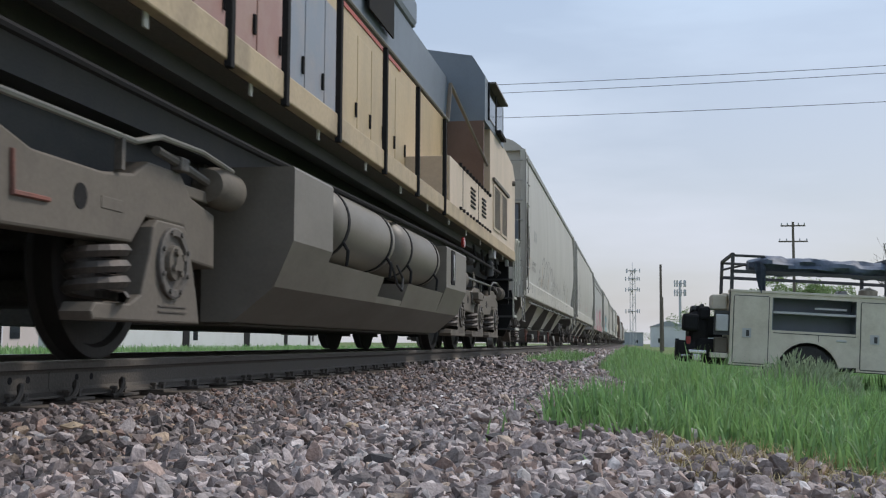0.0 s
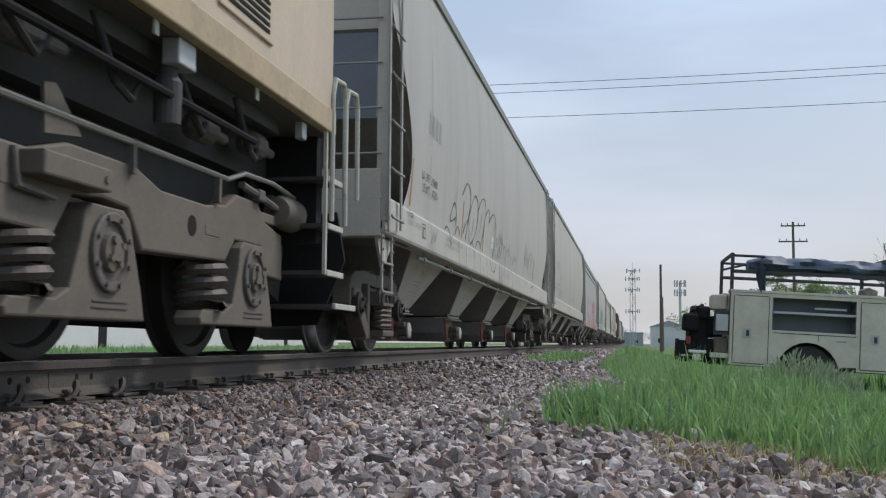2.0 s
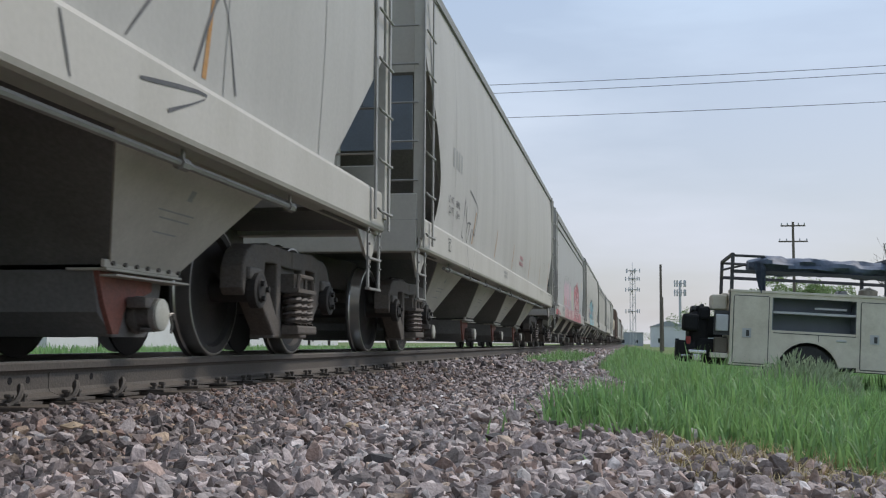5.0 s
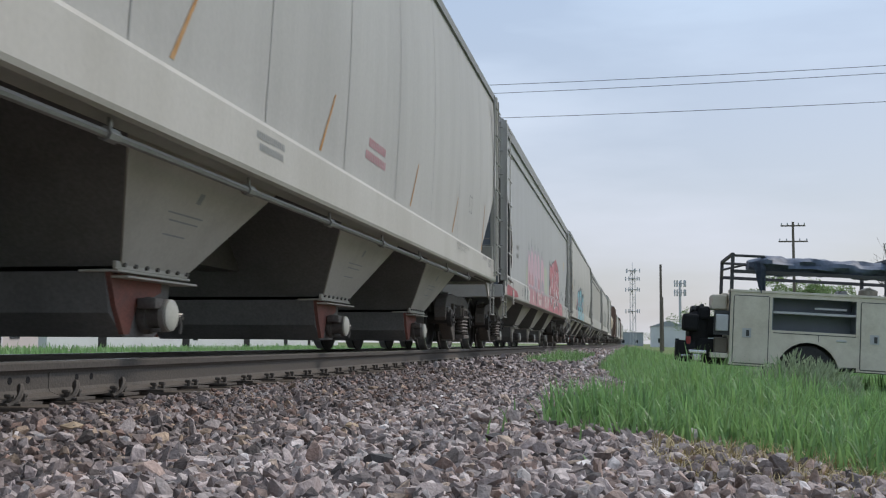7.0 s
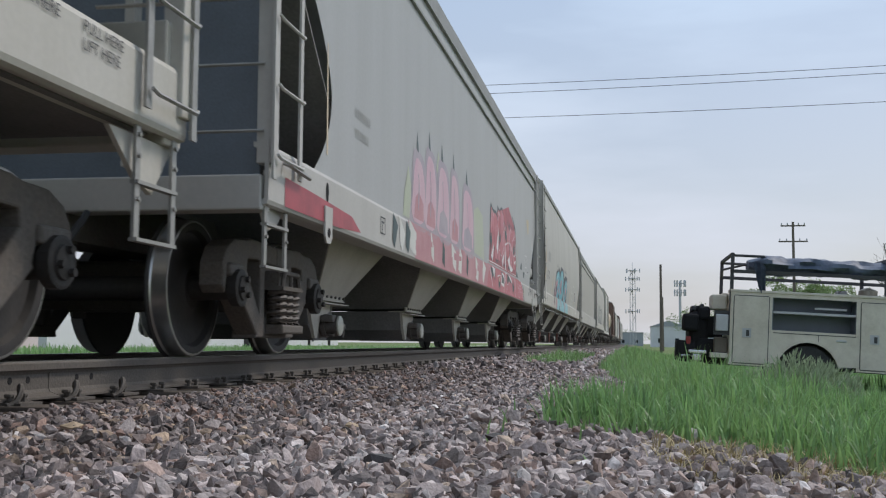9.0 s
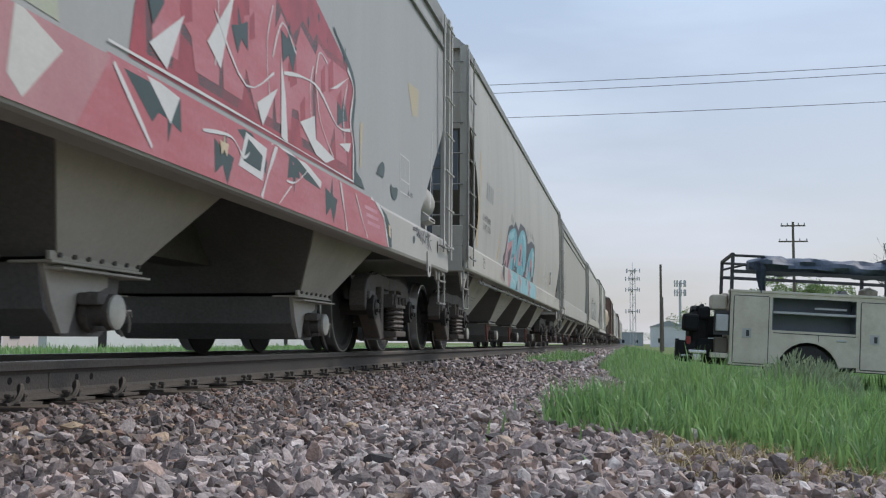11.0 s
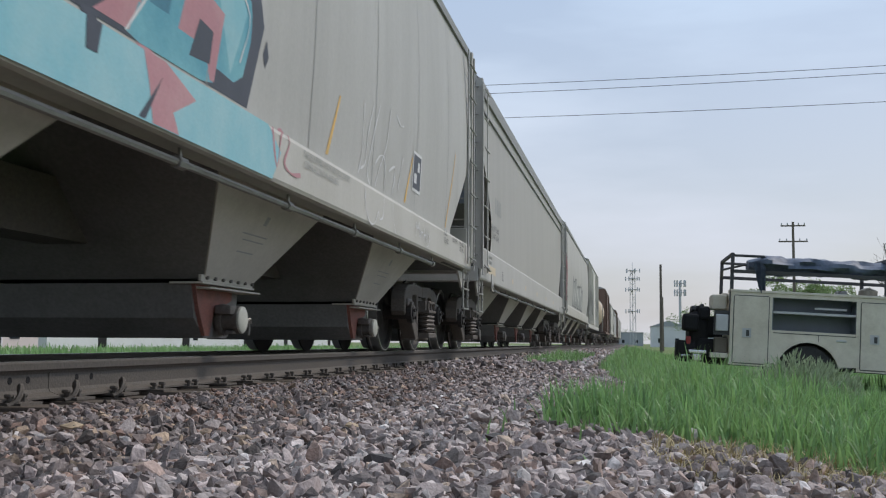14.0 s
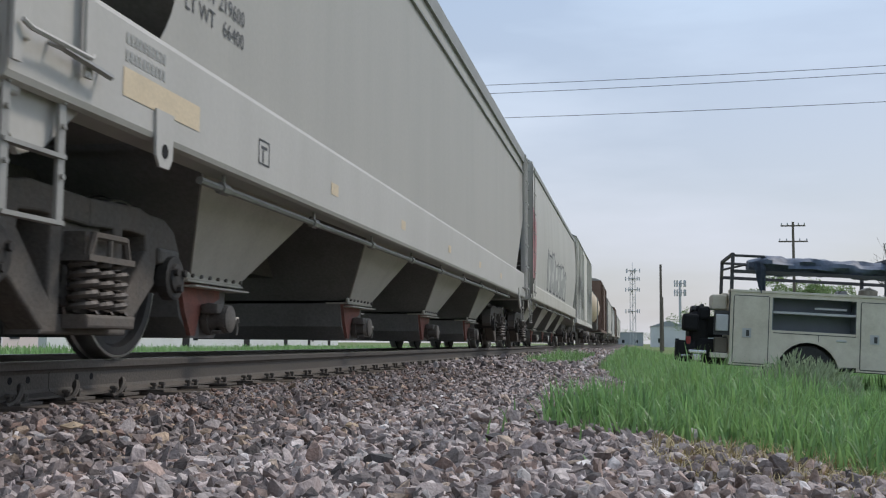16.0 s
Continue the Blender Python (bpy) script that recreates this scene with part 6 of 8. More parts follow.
M_WHITE = mat("white_spray_paint", (0.68, 0.67, 0.66), 0.5, 0, 0.05, 3, (0.56, 0.55, 0.54), 0.5, 0)
M_NAVY = mat("dark_outline_paint", (0.035, 0.04, 0.055), 0.5, 0, 0.1, 3, (0.06, 0.06, 0.08), 0.5, 0)
M_PINE = mat("dark_green_spray_paint", (0.035, 0.065, 0.065), 0.5, 0, 0.1, 3, (0.06, 0.09, 0.09), 0.5, 0)
M_RUSTRUN = mat("rust_orange_streak", (0.42, 0.2, 0.05), 0.7, 0, 0.2, 9, (0.5, 0.32, 0.16), 0.8, 0)
M_PALESCRIBBLE = mat("pale_marker", (0.62, 0.61, 0.57), 0.6, 0, 0.05, 3, None, 0.3, 0)


def film(outlines, bulge, lift, crease=CREASE):
    """Thin flat shapes of (y, z) outlines laid on the near side; split where sill and sheet meet."""
    out = bmesh.new()
    for pts in outlines:
        for low in (True, False):
            b2 = bmesh.new()
            try:
                b2.faces.new([b2.verts.new((0, a, b)) for a, b in pts])
            except ValueError:
                b2.free()
                continue
            bmesh.ops.triangulate(b2, faces=b2.faces[:])
            cut = crease - 0.003 if low else crease + 0.003
            bmesh.ops.bisect_plane(b2, geom=b2.verts[:] + b2.edges[:] + b2.faces[:], plane_co=(0, 0, cut), plane_no=(0, 0, 1), clear_outer=low, clear_inner=not low)
            for z in (1.8, 2.1, 2.4, 2.7, 3.0) if not low else (1.3,):
                bmesh.ops.bisect_plane(b2, geom=b2.verts[:] + b2.edges[:] + b2.faces[:], plane_co=(0, 0, z), plane_no=(0, 0, 1))
            for v in b2.verts:
                v.co.x = (1.5 if low else side_x(v.co.z, bulge)) + 0.001 + lift * 0.45
            add(out, b2)
    bmesh.ops.recalc_face_normals(out, faces=out.faces[:])
    for f in out.faces:
        if f.normal.x < 0:
            f.normal_flip()
    return out


def line(pts, w):
    """Outlines of a brush stroke of width w through points, smoothed."""
    q = []
    for i in range(len(pts) - 1):
        p0, p1, p2, p3 = pts[max(i - 1, 0)], pts[i], pts[i + 1], pts[min(i + 2, len(pts) - 1)]
        for t in (0, 0.25, 0.5, 0.75):
            q.append(tuple(0.5 * (2 * b + (c - a) * t + (2 * a - 5 * b + 4 * c - d) * t * t + (3 * b - a - 3 * c + d) * t ** 3) for a, b, c, d in zip(p0, p1, p2, p3)))
    q.append(pts[-1])
    left, right = [], []
    for i, (y, z) in enumerate(q):
        a, b = q[max(i - 1, 0)], q[min(i + 1, len(q) - 1)]
        dy, dz = b[0] - a[0], b[1] - a[1]
        n = math.hypot(dy, dz) or 1
        k = w / 2 * (0.75 + 0.35 * math.sin(i * 0.9))
        left.append((y - dz / n * k, z + dy / n * k))
        right.append((y + dz / n * k, z - dy / n * k))
    return [[left[i], left[i + 1], right[i + 1], right[i]] for i in range(len(q) - 1)]


def mark(car, name, outlines, material, bulge=0.06, lift=0.004, label=""):
    if 1 < len(outlines) <= 4:
        return [mark(car, name, [q], material, bulge, lift, label) for q in outlines][-1]
    ob = part(name, film(outlines, bulge, lift, SILL_TOP.get(car.name, CREASE)), material, car, label)
    return tagged(ob, kind="stuff") if len(outlines) > 4 else ob


def rounded(pts):
    """A closed outline with its corners rounded off."""
    out = []
    for i, p in enumerate(pts):
        a, b = pts[i - 1], pts[(i + 1) % len(pts)]
        for q, t in ((a, 0.3), (a, 0.12), (b, 0.12), (b, 0.3)):
            out.append((p[0] + (q[0] - p[0]) * t + (0.5 * (a[0] + b[0]) - p[0]) * 0.12 * (t < 0.2), p[1] + (q[1] - p[1]) * t + (0.5 * (a[1] + b[1]) - p[1]) * 0.12 * (t < 0.2)))
    return out


def rect(y0, y1, z0, z1):
    return [(y0, z0), (y1, z0), (y1, z1), (y0, z1)]


def words(car, text, y, z, size, material=None, bulge=0.06):
    x = (1.502 if z < SILL_TOP.get(car.name, CREASE) else side_x(z, bulge)) + 0.005
    return lettering(text, size, car, material or M_INK, (x, y, z))


def bars(car, y, z, n, size, material=None, bulge=0.06):
    """Writing that cannot be read: plain bars of its size."""
    mark(car, "illegible_stencil", [rect(y + k * size * 0.85, y + k * size * 0.85 + size * 0.55, z, z + size) for k in range(n)], material or M_FADE, bulge)


def load_plate(car, y):
    """Square outlined consolidated stencil on the sill."""
    d = SILL.get(car.name, 0.0)
    o = [rect(y, y + 0.26, 1.21, 1.225), rect(y, y + 0.26, 1.40, 1.415), rect(y, y + 0.015, 1.21, 1.415), rect(y + 0.245, y + 0.26, 1.21, 1.415), rect(y + 0.06, y + 0.2, 1.34, 1.365), rect(y + 0.09, y + 0.12, 1.23, 1.33)]
    mark(car, "stencil_plate", [[(y + (a - y) * 0.75, 1.24 + (b - 1.24) * 0.75 - d) for a, b in q] for q in o], M_INK, 0.0)


def letter_shape(y0, y1, zb, zt, rg):
    """A jagged, leaning block letter outline."""
    w, h = y1 - y0, zt - zb
    j = lambda a: rg.uniform(-a, a)
    return [(y0 + 0.1 * w, zb), (y0 + 0.42 * w, zb), (y0 + (0.46 + j(0.05)) * w, zb + (0.3 + j(0.1)) * h), (y0 + 0.6 * w, zb + (0.28 + j(0.1)) * h), (y0 + 0.66 * w, zb), (y0 + 1.02 * w, zb),
            (y0 + (1.0 + j(0.08)) * w, zb + 0.5 * h), (y0 + (1.06 + j(0.06)) * w, zb + (0.86 + j(0.1)) * h), (y0 + (0.7 + j(0.1)) * w, zb + (1.0 + j(0.08)) * h), (y0 + (0.45 + j(0.1)) * w, zb + (0.9 + j(0.08)) * h), (y0 + (0.2 + j(0.08)) * w, zb + (1.02 + j(0.08)) * h), (y0 + (0.0 + j(0.05)) * w, zb + (0.7 + j(0.1)) * h)]


def grow(o, k):
    cy, cz = sum(p[0] for p in o) / len(o), sum(p[1] for p in o) / len(o)
    return [(y + (k if y > cy else -k), z + (k if z > cz else -k)) for y, z in o]


def mural(car, y0, y1, n, zb, zt, fill, inner, halo, seed, bulge, sill=None, gloss=True):
    rg = random.Random(seed)
    shapes = []
    w = (y1 - y0) / n
    for k in range(n):
        top = zt * (1 + 0.04 * math.sin(2.1 * k))
        shapes.append(letter_shape(y0 + k * w, y0 + (k + 1) * w, zb, top, rg))
    for s in shapes:
        mark(car, "spray_outline", [grow(s, 0.06)], halo, bulge, 0.004)
        mark(car, "spray_letter", [s], fill, bulge, 0.007, "spray-painted block letter")
    shards, shine = [], []
    for s in shapes:
        cy, cz = sum(p[0] for p in s) / len(s), sum(p[1] for p in s) / len(s)
        for _ in range(3):
            a, b, r = cy + rg.uniform(-0.3, 0.3) * w, cz + rg.uniform(-0.25, 0.3) * (zt - zb), rg.uniform(0.08, 0.2) * w
            shards.append([(a - r * 0.4, b - r), (a + r * 0.6, b - r * 0.6), (a + r * 0.4, b + r * 1.2), (a - r * 0.5, b + r * 0.5)])
        shine += line([(s[11][0] + 0.04, s[11][1] - 0.1), (s[10][0] + 0.02, s[10][1] - 0.06), (s[9][0], s[9][1] - 0.05)], 0.02)
        shine += line([(s[7][0] - 0.06, s[7][1] - 0.1), (s[6][0] - 0.06, s[6][1]), (s[5][0] - 0.06, s[5][1] + 0.1)], 0.016)
    mark(car, "spray_shading", shards, inner, bulge, 0.010)
    if gloss:
        mark(car, "spray_highlight", shine, M_WHITE, bulge, 0.013)
    drops = []
    for k in range(n * 3):
        a, b = rg.uniform(y0, y1), zt + rg.uniform(0.0, 0.2)
        r = rg.uniform(0.012, 0.035)
        drops.append([(a - r, b), (a, b - r * 2), (a + r, b), (a, b + r * 2)])
    mark(car, "spray_drops", drops, halo, bulge, 0.005)


def reflectors(car, ys, material, h=0.5, w=0.05, bulge=0.06, slant=0.0):
    for y in ys:
        mark(car, "side_streak", [[(y, 1.49), (y + w, 1.49), (y + w * 0.9 + slant, 1.49 + h), (y + w * 0.3 + slant, 1.49 + h)]], material, bulge, 0.0045)


M_SCRAWL = mat("faded_black_spray", (0.075, 0.075, 0.08), 0.6, 0, 0.15, 5, (0.17, 0.165, 0.16), 0.7, 0)
M_BLUEINK = mat("pale_blue_marker", (0.3, 0.32, 0.36), 0.6, 0, 0.1, 4, (0.36, 0.36, 0.37), 0.6, 0)
c1, c2, c3, c4, c5, c6 = cars[:6]
# first car: black bubble scrawl and two thin tags
o = line([(-6.26, 1.47), (-6.13, 1.52), (-5.94, 1.46), (-5.94, 1.36), (-5.98, 1.31), (-6.05, 1.34), (-6.06, 1.46)], 0.03)
o += line([(-5.5, 1.6), (-5.48, 1.74), (-5.66, 1.87), (-5.87, 1.74), (-5.91, 1.62), (-5.74, 1.64), (-5.51, 1.70)], 0.036)
o += line([(-5.09, 2.04), (-4.73, 2.25), (-4.42, 2.2), (-4.36, 2.03), (-4.48, 1.8), (-4.57, 1.63), (-4.65, 1.48)], 0.036)
o += line([(-5.52, 1.48), (-5.35, 1.6), (-5.2, 1.57), (-5.09, 1.48)], 0.036) + line([(-4.87, 1.56), (-4.7, 1.7), (-4.45, 1.79), (-4.37, 1.67), (-4.28, 1.48)], 0.04)
o += line([(-4.45, 1.79), (-4.2, 2.05), (-3.91, 2.19), (-3.65, 2.12), (-3.58, 1.92), (-3.81, 1.62), (-4.16, 1.48)], 0.036)
o += line([(-3.59, 2.01), (-3.26, 2.22), (-2.9, 2.24), (-2.79, 2.05), (-2.97, 1.73), (-3.14, 1.52)], 0.034) + line([(-2.79, 2.03), (-2.5, 2.16), (-2.33, 2.1), (-2.38, 1.94)], 0.034)
o += line([(-2.38, 1.96), (-1.95, 2.15), (-1.6, 2.1), (-1.57, 1.77), (-1.72, 1.48)], 0.036)
mark(c1, "black_scrawl", o, M_SCRAWL, 0.06, 0.006, "black spray-paint scrawl of round letters")
o = line([(-3.97, 1.86), (-4.1, 1.6)], 0.022) + line([(-3.17, 2.02), (-3.33, 1.71)], 0.022) + line([(-4.2, 1.47), (-4.02, 1.51), (-3.81, 1.47)], 0.03) + line([(-3.66, 1.47), (-3.49, 1.58), (-3.23, 1.57), (-3.12, 1.47)], 0.03)
o += line([(-5.37, 1.44), (-5.36, 1.26), (-5.29, 1.11)], 0.022) + line([(-4.74, 1.4), (-4.72, 1.22), (-4.79, 1.11)], 0.018) + line([(-4.72, 1.22), (-4.66, 1.11)], 0.016) + line([(-4.4, 1.44), (-4.4, 1.2)], 0.016)
o += line([(-4.03, 1.43), (-3.98, 1.26), (-4.04, 1.11)], 0.022) + line([(-3.41, 1.43), (-3.36, 1.13)], 0.02) + line([(-3.05, 1.28), (-3.0, 1.11)], 0.016) + line([(-2.62, 1.43), (-2.55, 1.12)], 0.018) + line([(-2.28, 1.45), (-2.12, 1.28), (-1.71, 1.25), (-1.48, 1.45)], 0.024)
mark(c1, "black_scrawl", o, M_SCRAWL, 0.06, 0.006)
o = line([(-1.53, 1.45), (-1.52, 1.66), (-1.46, 2.05)], 0.026) + line([(-1.37, 1.45), (-1.32, 1.63), (-1.29, 1.86), (-1.18, 1.71), (-0.96, 1.92), (-1.06, 1.67), (-1.16, 1.5), (-1.04, 1.41), (-0.98, 1.15)], 0.024)
o += line([(-1.16, 1.5), (-0.98, 1.66), (-0.83, 1.74), (-0.77, 1.53), (-0.7, 1.14)], 0.024) + line([(-0.97, 1.46), (-0.9, 1.59), (-0.8, 1.75), (-0.76, 2.01), (-0.61, 1.8), (-0.47, 1.94), (-0.57, 1.78), (-0.69, 1.58)], 0.022)
o += line([(-0.69, 1.58), (-0.48, 1.8), (-0.28, 1.75), (-0.32, 1.57), (-0.25, 1.29), (-0.16, 1.11)], 0.022) + line([(-0.28, 1.74), (-0.13, 1.81), (-0.03, 1.78), (-0.07, 1.63)], 0.022)
mark(c1, "black_tag", o, M_SCRAWL, 0.06, 0.006, "thin black spray tag")
o = line([(-1.03, 1.1), (-0.91, 1.23), (-0.8, 1.12), (-0.61, 1.12), (-0.48, 1.21), (-0.47, 1.43)], 0.02) + line([(-0.07, 1.63), (0.11, 1.25), (0.1, 1.15)], 0.018) + line([(0.02, 1.51), (0.09, 1.64), (0.31, 1.78), (0.41, 1.67), (0.34, 1.25), (0.29, 1.11)], 0.022)
o += line([(0.43, 1.73), (0.61, 1.89), (0.62, 1.68), (0.81, 1.82)], 0.02) + line([(0.69, 1.45), (0.76, 1.65), (0.96, 1.67), (0.94, 1.49)], 0.02) + line([(0.46, 1.27), (0.57, 1.42), (0.83, 1.42), (0.9, 1.26), (0.91, 1.1)], 0.02) + line([(1.03, 1.4), (1.05, 1.12)], 0.016)
o += line([(1.18, 1.55), (1.4, 1.74), (1.25, 1.6), (1.5, 1.77), (1.56, 1.66), (1.8, 1.78), (1.86, 1.65)], 0.02) + line([(1.57, 1.51), (1.75, 1.39), (1.65, 1.11)], 0.018)
mark(c1, "black_tag", o, M_SCRAWL, 0.06, 0.006, "thin black spray tag")
o = line([(3.21, 1.46), (3.54, 2.2), (3.44, 1.81), (3.93, 2.14), (3.69, 1.74), (4.21, 1.97), (4.09, 1.64)], 0.03) + line([(4.09, 1.64), (4.5, 2.02), (4.96, 2.0), (4.52, 1.47)], 0.028) + line([(3.57, 1.46), (3.42, 1.28), (3.19, 1.18)], 0.022) + line([(4.62, 1.3), (5.41, 1.39), (4.93, 1.21)], 0.022) + line([(5.3, 1.5), (5.6, 2.0), (5.9, 1.5)], 0.026) + line([(3.9, 1.4), (4.0, 1.15)], 0.018)
mark(c1, "black_tag", o, M_SCRAWL, 0.06, 0.006, "thin black spray tag")
reflectors(c1, (-8.42, -5.0, -2.93, 5.4), M_RUSTRUN, 0.5, 0.06, 0.06, 0.05)
mark(c1, "inspection_sticker", [rect(-1.95, -1.72, 1.62, 1.70), rect(-1.95, -1.72, 1.72, 1.80)], M_WHITE)
words(c1, "CAR EQUIPPED WITH VENTED COVERS\n CLEAR ALL SNOW AND ICE", -6.35, 1.33, 0.075, M_FADE)
bars(c1, -7.55, 2.40, 4, 0.24)
words(c1, "LD LMT  218800\n LT WT    67200", -7.85, 1.86, 0.135)
o = line([(-7.33, 1.32), (-7.34, 1.42), (-7.43, 1.43), (-7.5, 1.33), (-7.48, 1.18), (-7.41, 1.11), (-7.34, 1.23), (-7.29, 1.33), (-7.28, 1.18), (-7.22, 1.3)], 0.016)
o += line([(-7.22, 1.3), (-7.18, 1.36), (-7.15, 1.22), (-7.1, 1.36), (-7.07, 1.24), (-6.99, 1.41), (-6.96, 1.34), (-7.05, 1.24), (-6.97, 1.12), (-7.03, 1.14)], 0.015) + line([(-7.3, 1.12), (-7.22, 1.17), (-7.14, 1.12)], 0.014)
mark(c1, "blue_tag", o, M_BLUEINK, 0.06, 0.006, "pale blue marker tag")
words(c1, "PULL HERE\nLIFT HERE", -8.62, 1.36, 0.07, M_FADE)
words(c1, "JACK HERE", -8.22, 1.30, 0.06, M_FADE)
mark(c1, "hook_mark", line([(-8.55, 1.45), (-8.5, 1.40), (-8.4, 1.41), (-8.38, 1.38), (-8.44, 1.37), (-8.46, 1.4)], 0.014), M_SCRAWL, 0.06, 0.006)
for c in (c1, c2, c4):
    load_plate(c, -7.85)
load_plate(c5, -6.95)
load_plate(c3, -6.6)
# second car: rust runs and red stencil
reflectors(c2, (-5.75, -3.2, -0.6, 2.67, 5.31), M_RUSTRUN, 0.48, 0.05, 0.06, 0.3)
reflectors(c2, (8.0,), M_RUSTRUN, 0.7, 0.05, 0.06, 0.12)
bars(c2, 0.75, 1.66, 12, 0.075, M_ROSE)
bars(c2, 0.85, 1.78, 10, 0.075, M_ROSE)
bars(c2, -7.6, 2.3, 4, 0.24)
words(c2, "LT WT    66900\nCU FT      6241", -7.8, 1.83, 0.135)
o = line([(-6.45, 2.05), (-6.56, 1.74), (-6.66, 1.52), (-6.53, 1.5), (-6.54, 1.44)], 0.026) + line([(-6.19, 1.72), (-6.27, 1.58), (-6.24, 1.48), (-6.14, 1.5), (-5.99, 1.73)], 0.024) + line([(-6.31, 1.95), (-6.31, 1.74), (-6.08, 1.75), (-5.86, 1.75)], 0.026)
o += line([(-6.1, 2.2), (-5.51, 2.1), (-5.29, 2.03), (-5.4, 1.78), (-5.53, 1.63), (-5.8, 1.69), (-5.87, 1.5), (-5.84, 1.44)], 0.026) + line([(-6.34, 1.42), (-6.26, 1.24), (-6.1, 1.1)], 0.014) + line([(-5.67, 1.42), (-5.68, 1.3), (-5.85, 1.1)], 0.012)
mark(c2, "black_scrawl", o, M_SCRAWL, 0.06, 0.006, "black angular spray scrawl")
bars(c2, -2.0, 1.32, 14, 0.045)
bars(c2, -1.95, 1.25, 12, 0.045)
words(c2, "JACK HERE", 8.0, 1.36, 0.075)
words(c2, "PULL HERE\nLIFT HERE", 8.55, 1.36, 0.075)
words(c2, "CAR EQUIPPED WITH VENTED COVERS\n CLEAR ALL SNOW AND ICE", 5.5, 1.36, 0.06, M_FADE)
mark(c2, "notice_frame", [rect(6.6, 6.85, 1.9, 1.91), rect(6.6, 6.85, 2.12, 2.13), rect(6.6, 6.61, 1.9, 2.13), rect(6.84, 6.85, 1.9, 2.13)], M_INK)
# third car: long red and pink mural
M_SILLRED = mat("faded_red_spray_paint", (0.47, 0.13, 0.15), 0.5, 0, 0.08, 1.6, (0.52, 0.22, 0.25), 0.9, 0, 30, (1, 0.6, 2.5))
mark(c3, "sill_paint", [[(-9.3, 0.97), (-8.0, 0.97), (-7.3, 1.0), (-7.6, 1.1), (-8.6, 1.14), (-9.3, 1.16)]], M_CRIMSON, 0.0, 0.004)
mark(c3, "sill_paint", [[(-5.0, 0.965), (1.0, 0.965), (0.9, 1.33), (-5.4, 1.33)]], M_ROSE, 0.0, 0.004)
mark(c3, "sill_paint", [[(0.6, 0.965), (6.3, 0.965), (6.08, 1.23), (5.72, 1.35), (0.9, 1.35)]], M_SILLRED, 0.0, 0.0055)
M_MAUVE = mat("mauve_grey_spray_paint", (0.34, 0.29, 0.33), 0.5, 0, 0.08, 2.2, (0.42, 0.36, 0.38), 0.8, 0)
M_MINT = mat("pale_green_spray_paint", (0.40, 0.43, 0.31), 0.5, 0, 0.08, 2.2, (0.44, 0.44, 0.38), 0.8, 0)
M_LIGHTPINK = mat("light_pink_spray_paint", (0.56, 0.39, 0.43), 0.5, 0, 0.06, 2.0, (0.54, 0.29, 0.37), 0.8, 0, 30, (1, 1.2, 0.6))
for y0, w, zt in ((-5.0, 0.62, 2.06), (-4.3, 0.62, 2.2), (-3.52, 0.72, 2.2), (-2.62, 0.62, 2.24), (-1.62, 0.9, 2.2)):
    sh = [(y0 - 0.14, 1.36), (y0 + 0.02, 1.75), (y0 + 0.08, zt - 0.1), (y0 + 0.3 * w, zt), (y0 + 0.75 * w, zt - 0.03), (y0 + w, zt - 0.2), (y0 + w * 1.08, 1.7), (y0 + w * 1.0, 1.36)]
    mark(c3, "spray_outline", [rounded(grow(sh, 0.09))], M_MAUVE, 0.0, 0.004)
    mark(c3, "spray_letter", [rounded(sh)], M_LIGHTPINK, 0.0, 0.007, "light pink round spray-painted letter")
    mark(c3, "spray_shading", [[(y0 + 0.05, 1.4), (y0 + 0.12, 1.62), (y0 + 0.5 * w, 1.7), (y0 + 0.9 * w, 1.6), (y0 + 0.92 * w, 1.4)]], M_ROSE if w < 0.7 else M_MAUVE, 0.0, 0.009)
    mark(c3, "spray_shading", line([(y0 + 0.45 * w, 1.5), (y0 + 0.5 * w, 1.8), (y0 + 0.42 * w, zt - 0.18)], 0.05), M_MAUVE, 0.0, 0.011)
    mark(c3, "spray_tip", [[(y0 + 0.3 * w, zt + 0.08), (y0 + 0.38 * w, zt + 0.28), (y0 + 0.5 * w, zt + 0.06)]], M_PINE, 0.0, 0.0045)
mark(c3, "green_fringe", [[(-5.5, 1.36), (-5.42, 1.62), (-5.24, 1.9), (-5.1, 1.7), (-5.14, 1.36)], [(-0.55, 1.4), (-0.6, 2.0), (-0.2, 2.1), (0.35, 2.02), (0.28, 1.7), (0.5, 1.36)], [(-3.66, 2.05), (-3.5, 2.34), (-3.3, 2.2)]], M_MINT, 0.0, 0.0035)
mark(c3, "red_field", [[(1.1, 1.38), (5.12, 1.38), (5.12, 1.7), (5.03, 1.88), (5.12, 2.16), (4.95, 2.3), (3.9, 2.6), (2.4, 2.35), (1.25, 2.1)]], M_CRIMSON, 0.0, 0.004)
mural(c3, 1.25, 4.9, 4, 1.5, 2.3, M_SILLRED, M_CRIMSON, M_PINE, 9, 0.0)


def star(y, z, r, turn):
    return [(y + (r if i % 2 == 0 else 0.3 * r) * math.sin(i * 0.628 + turn), z + (r if i % 2 == 0 else 0.3 * r) * math.cos(i * 0.628 + turn)) for i in range(10)]


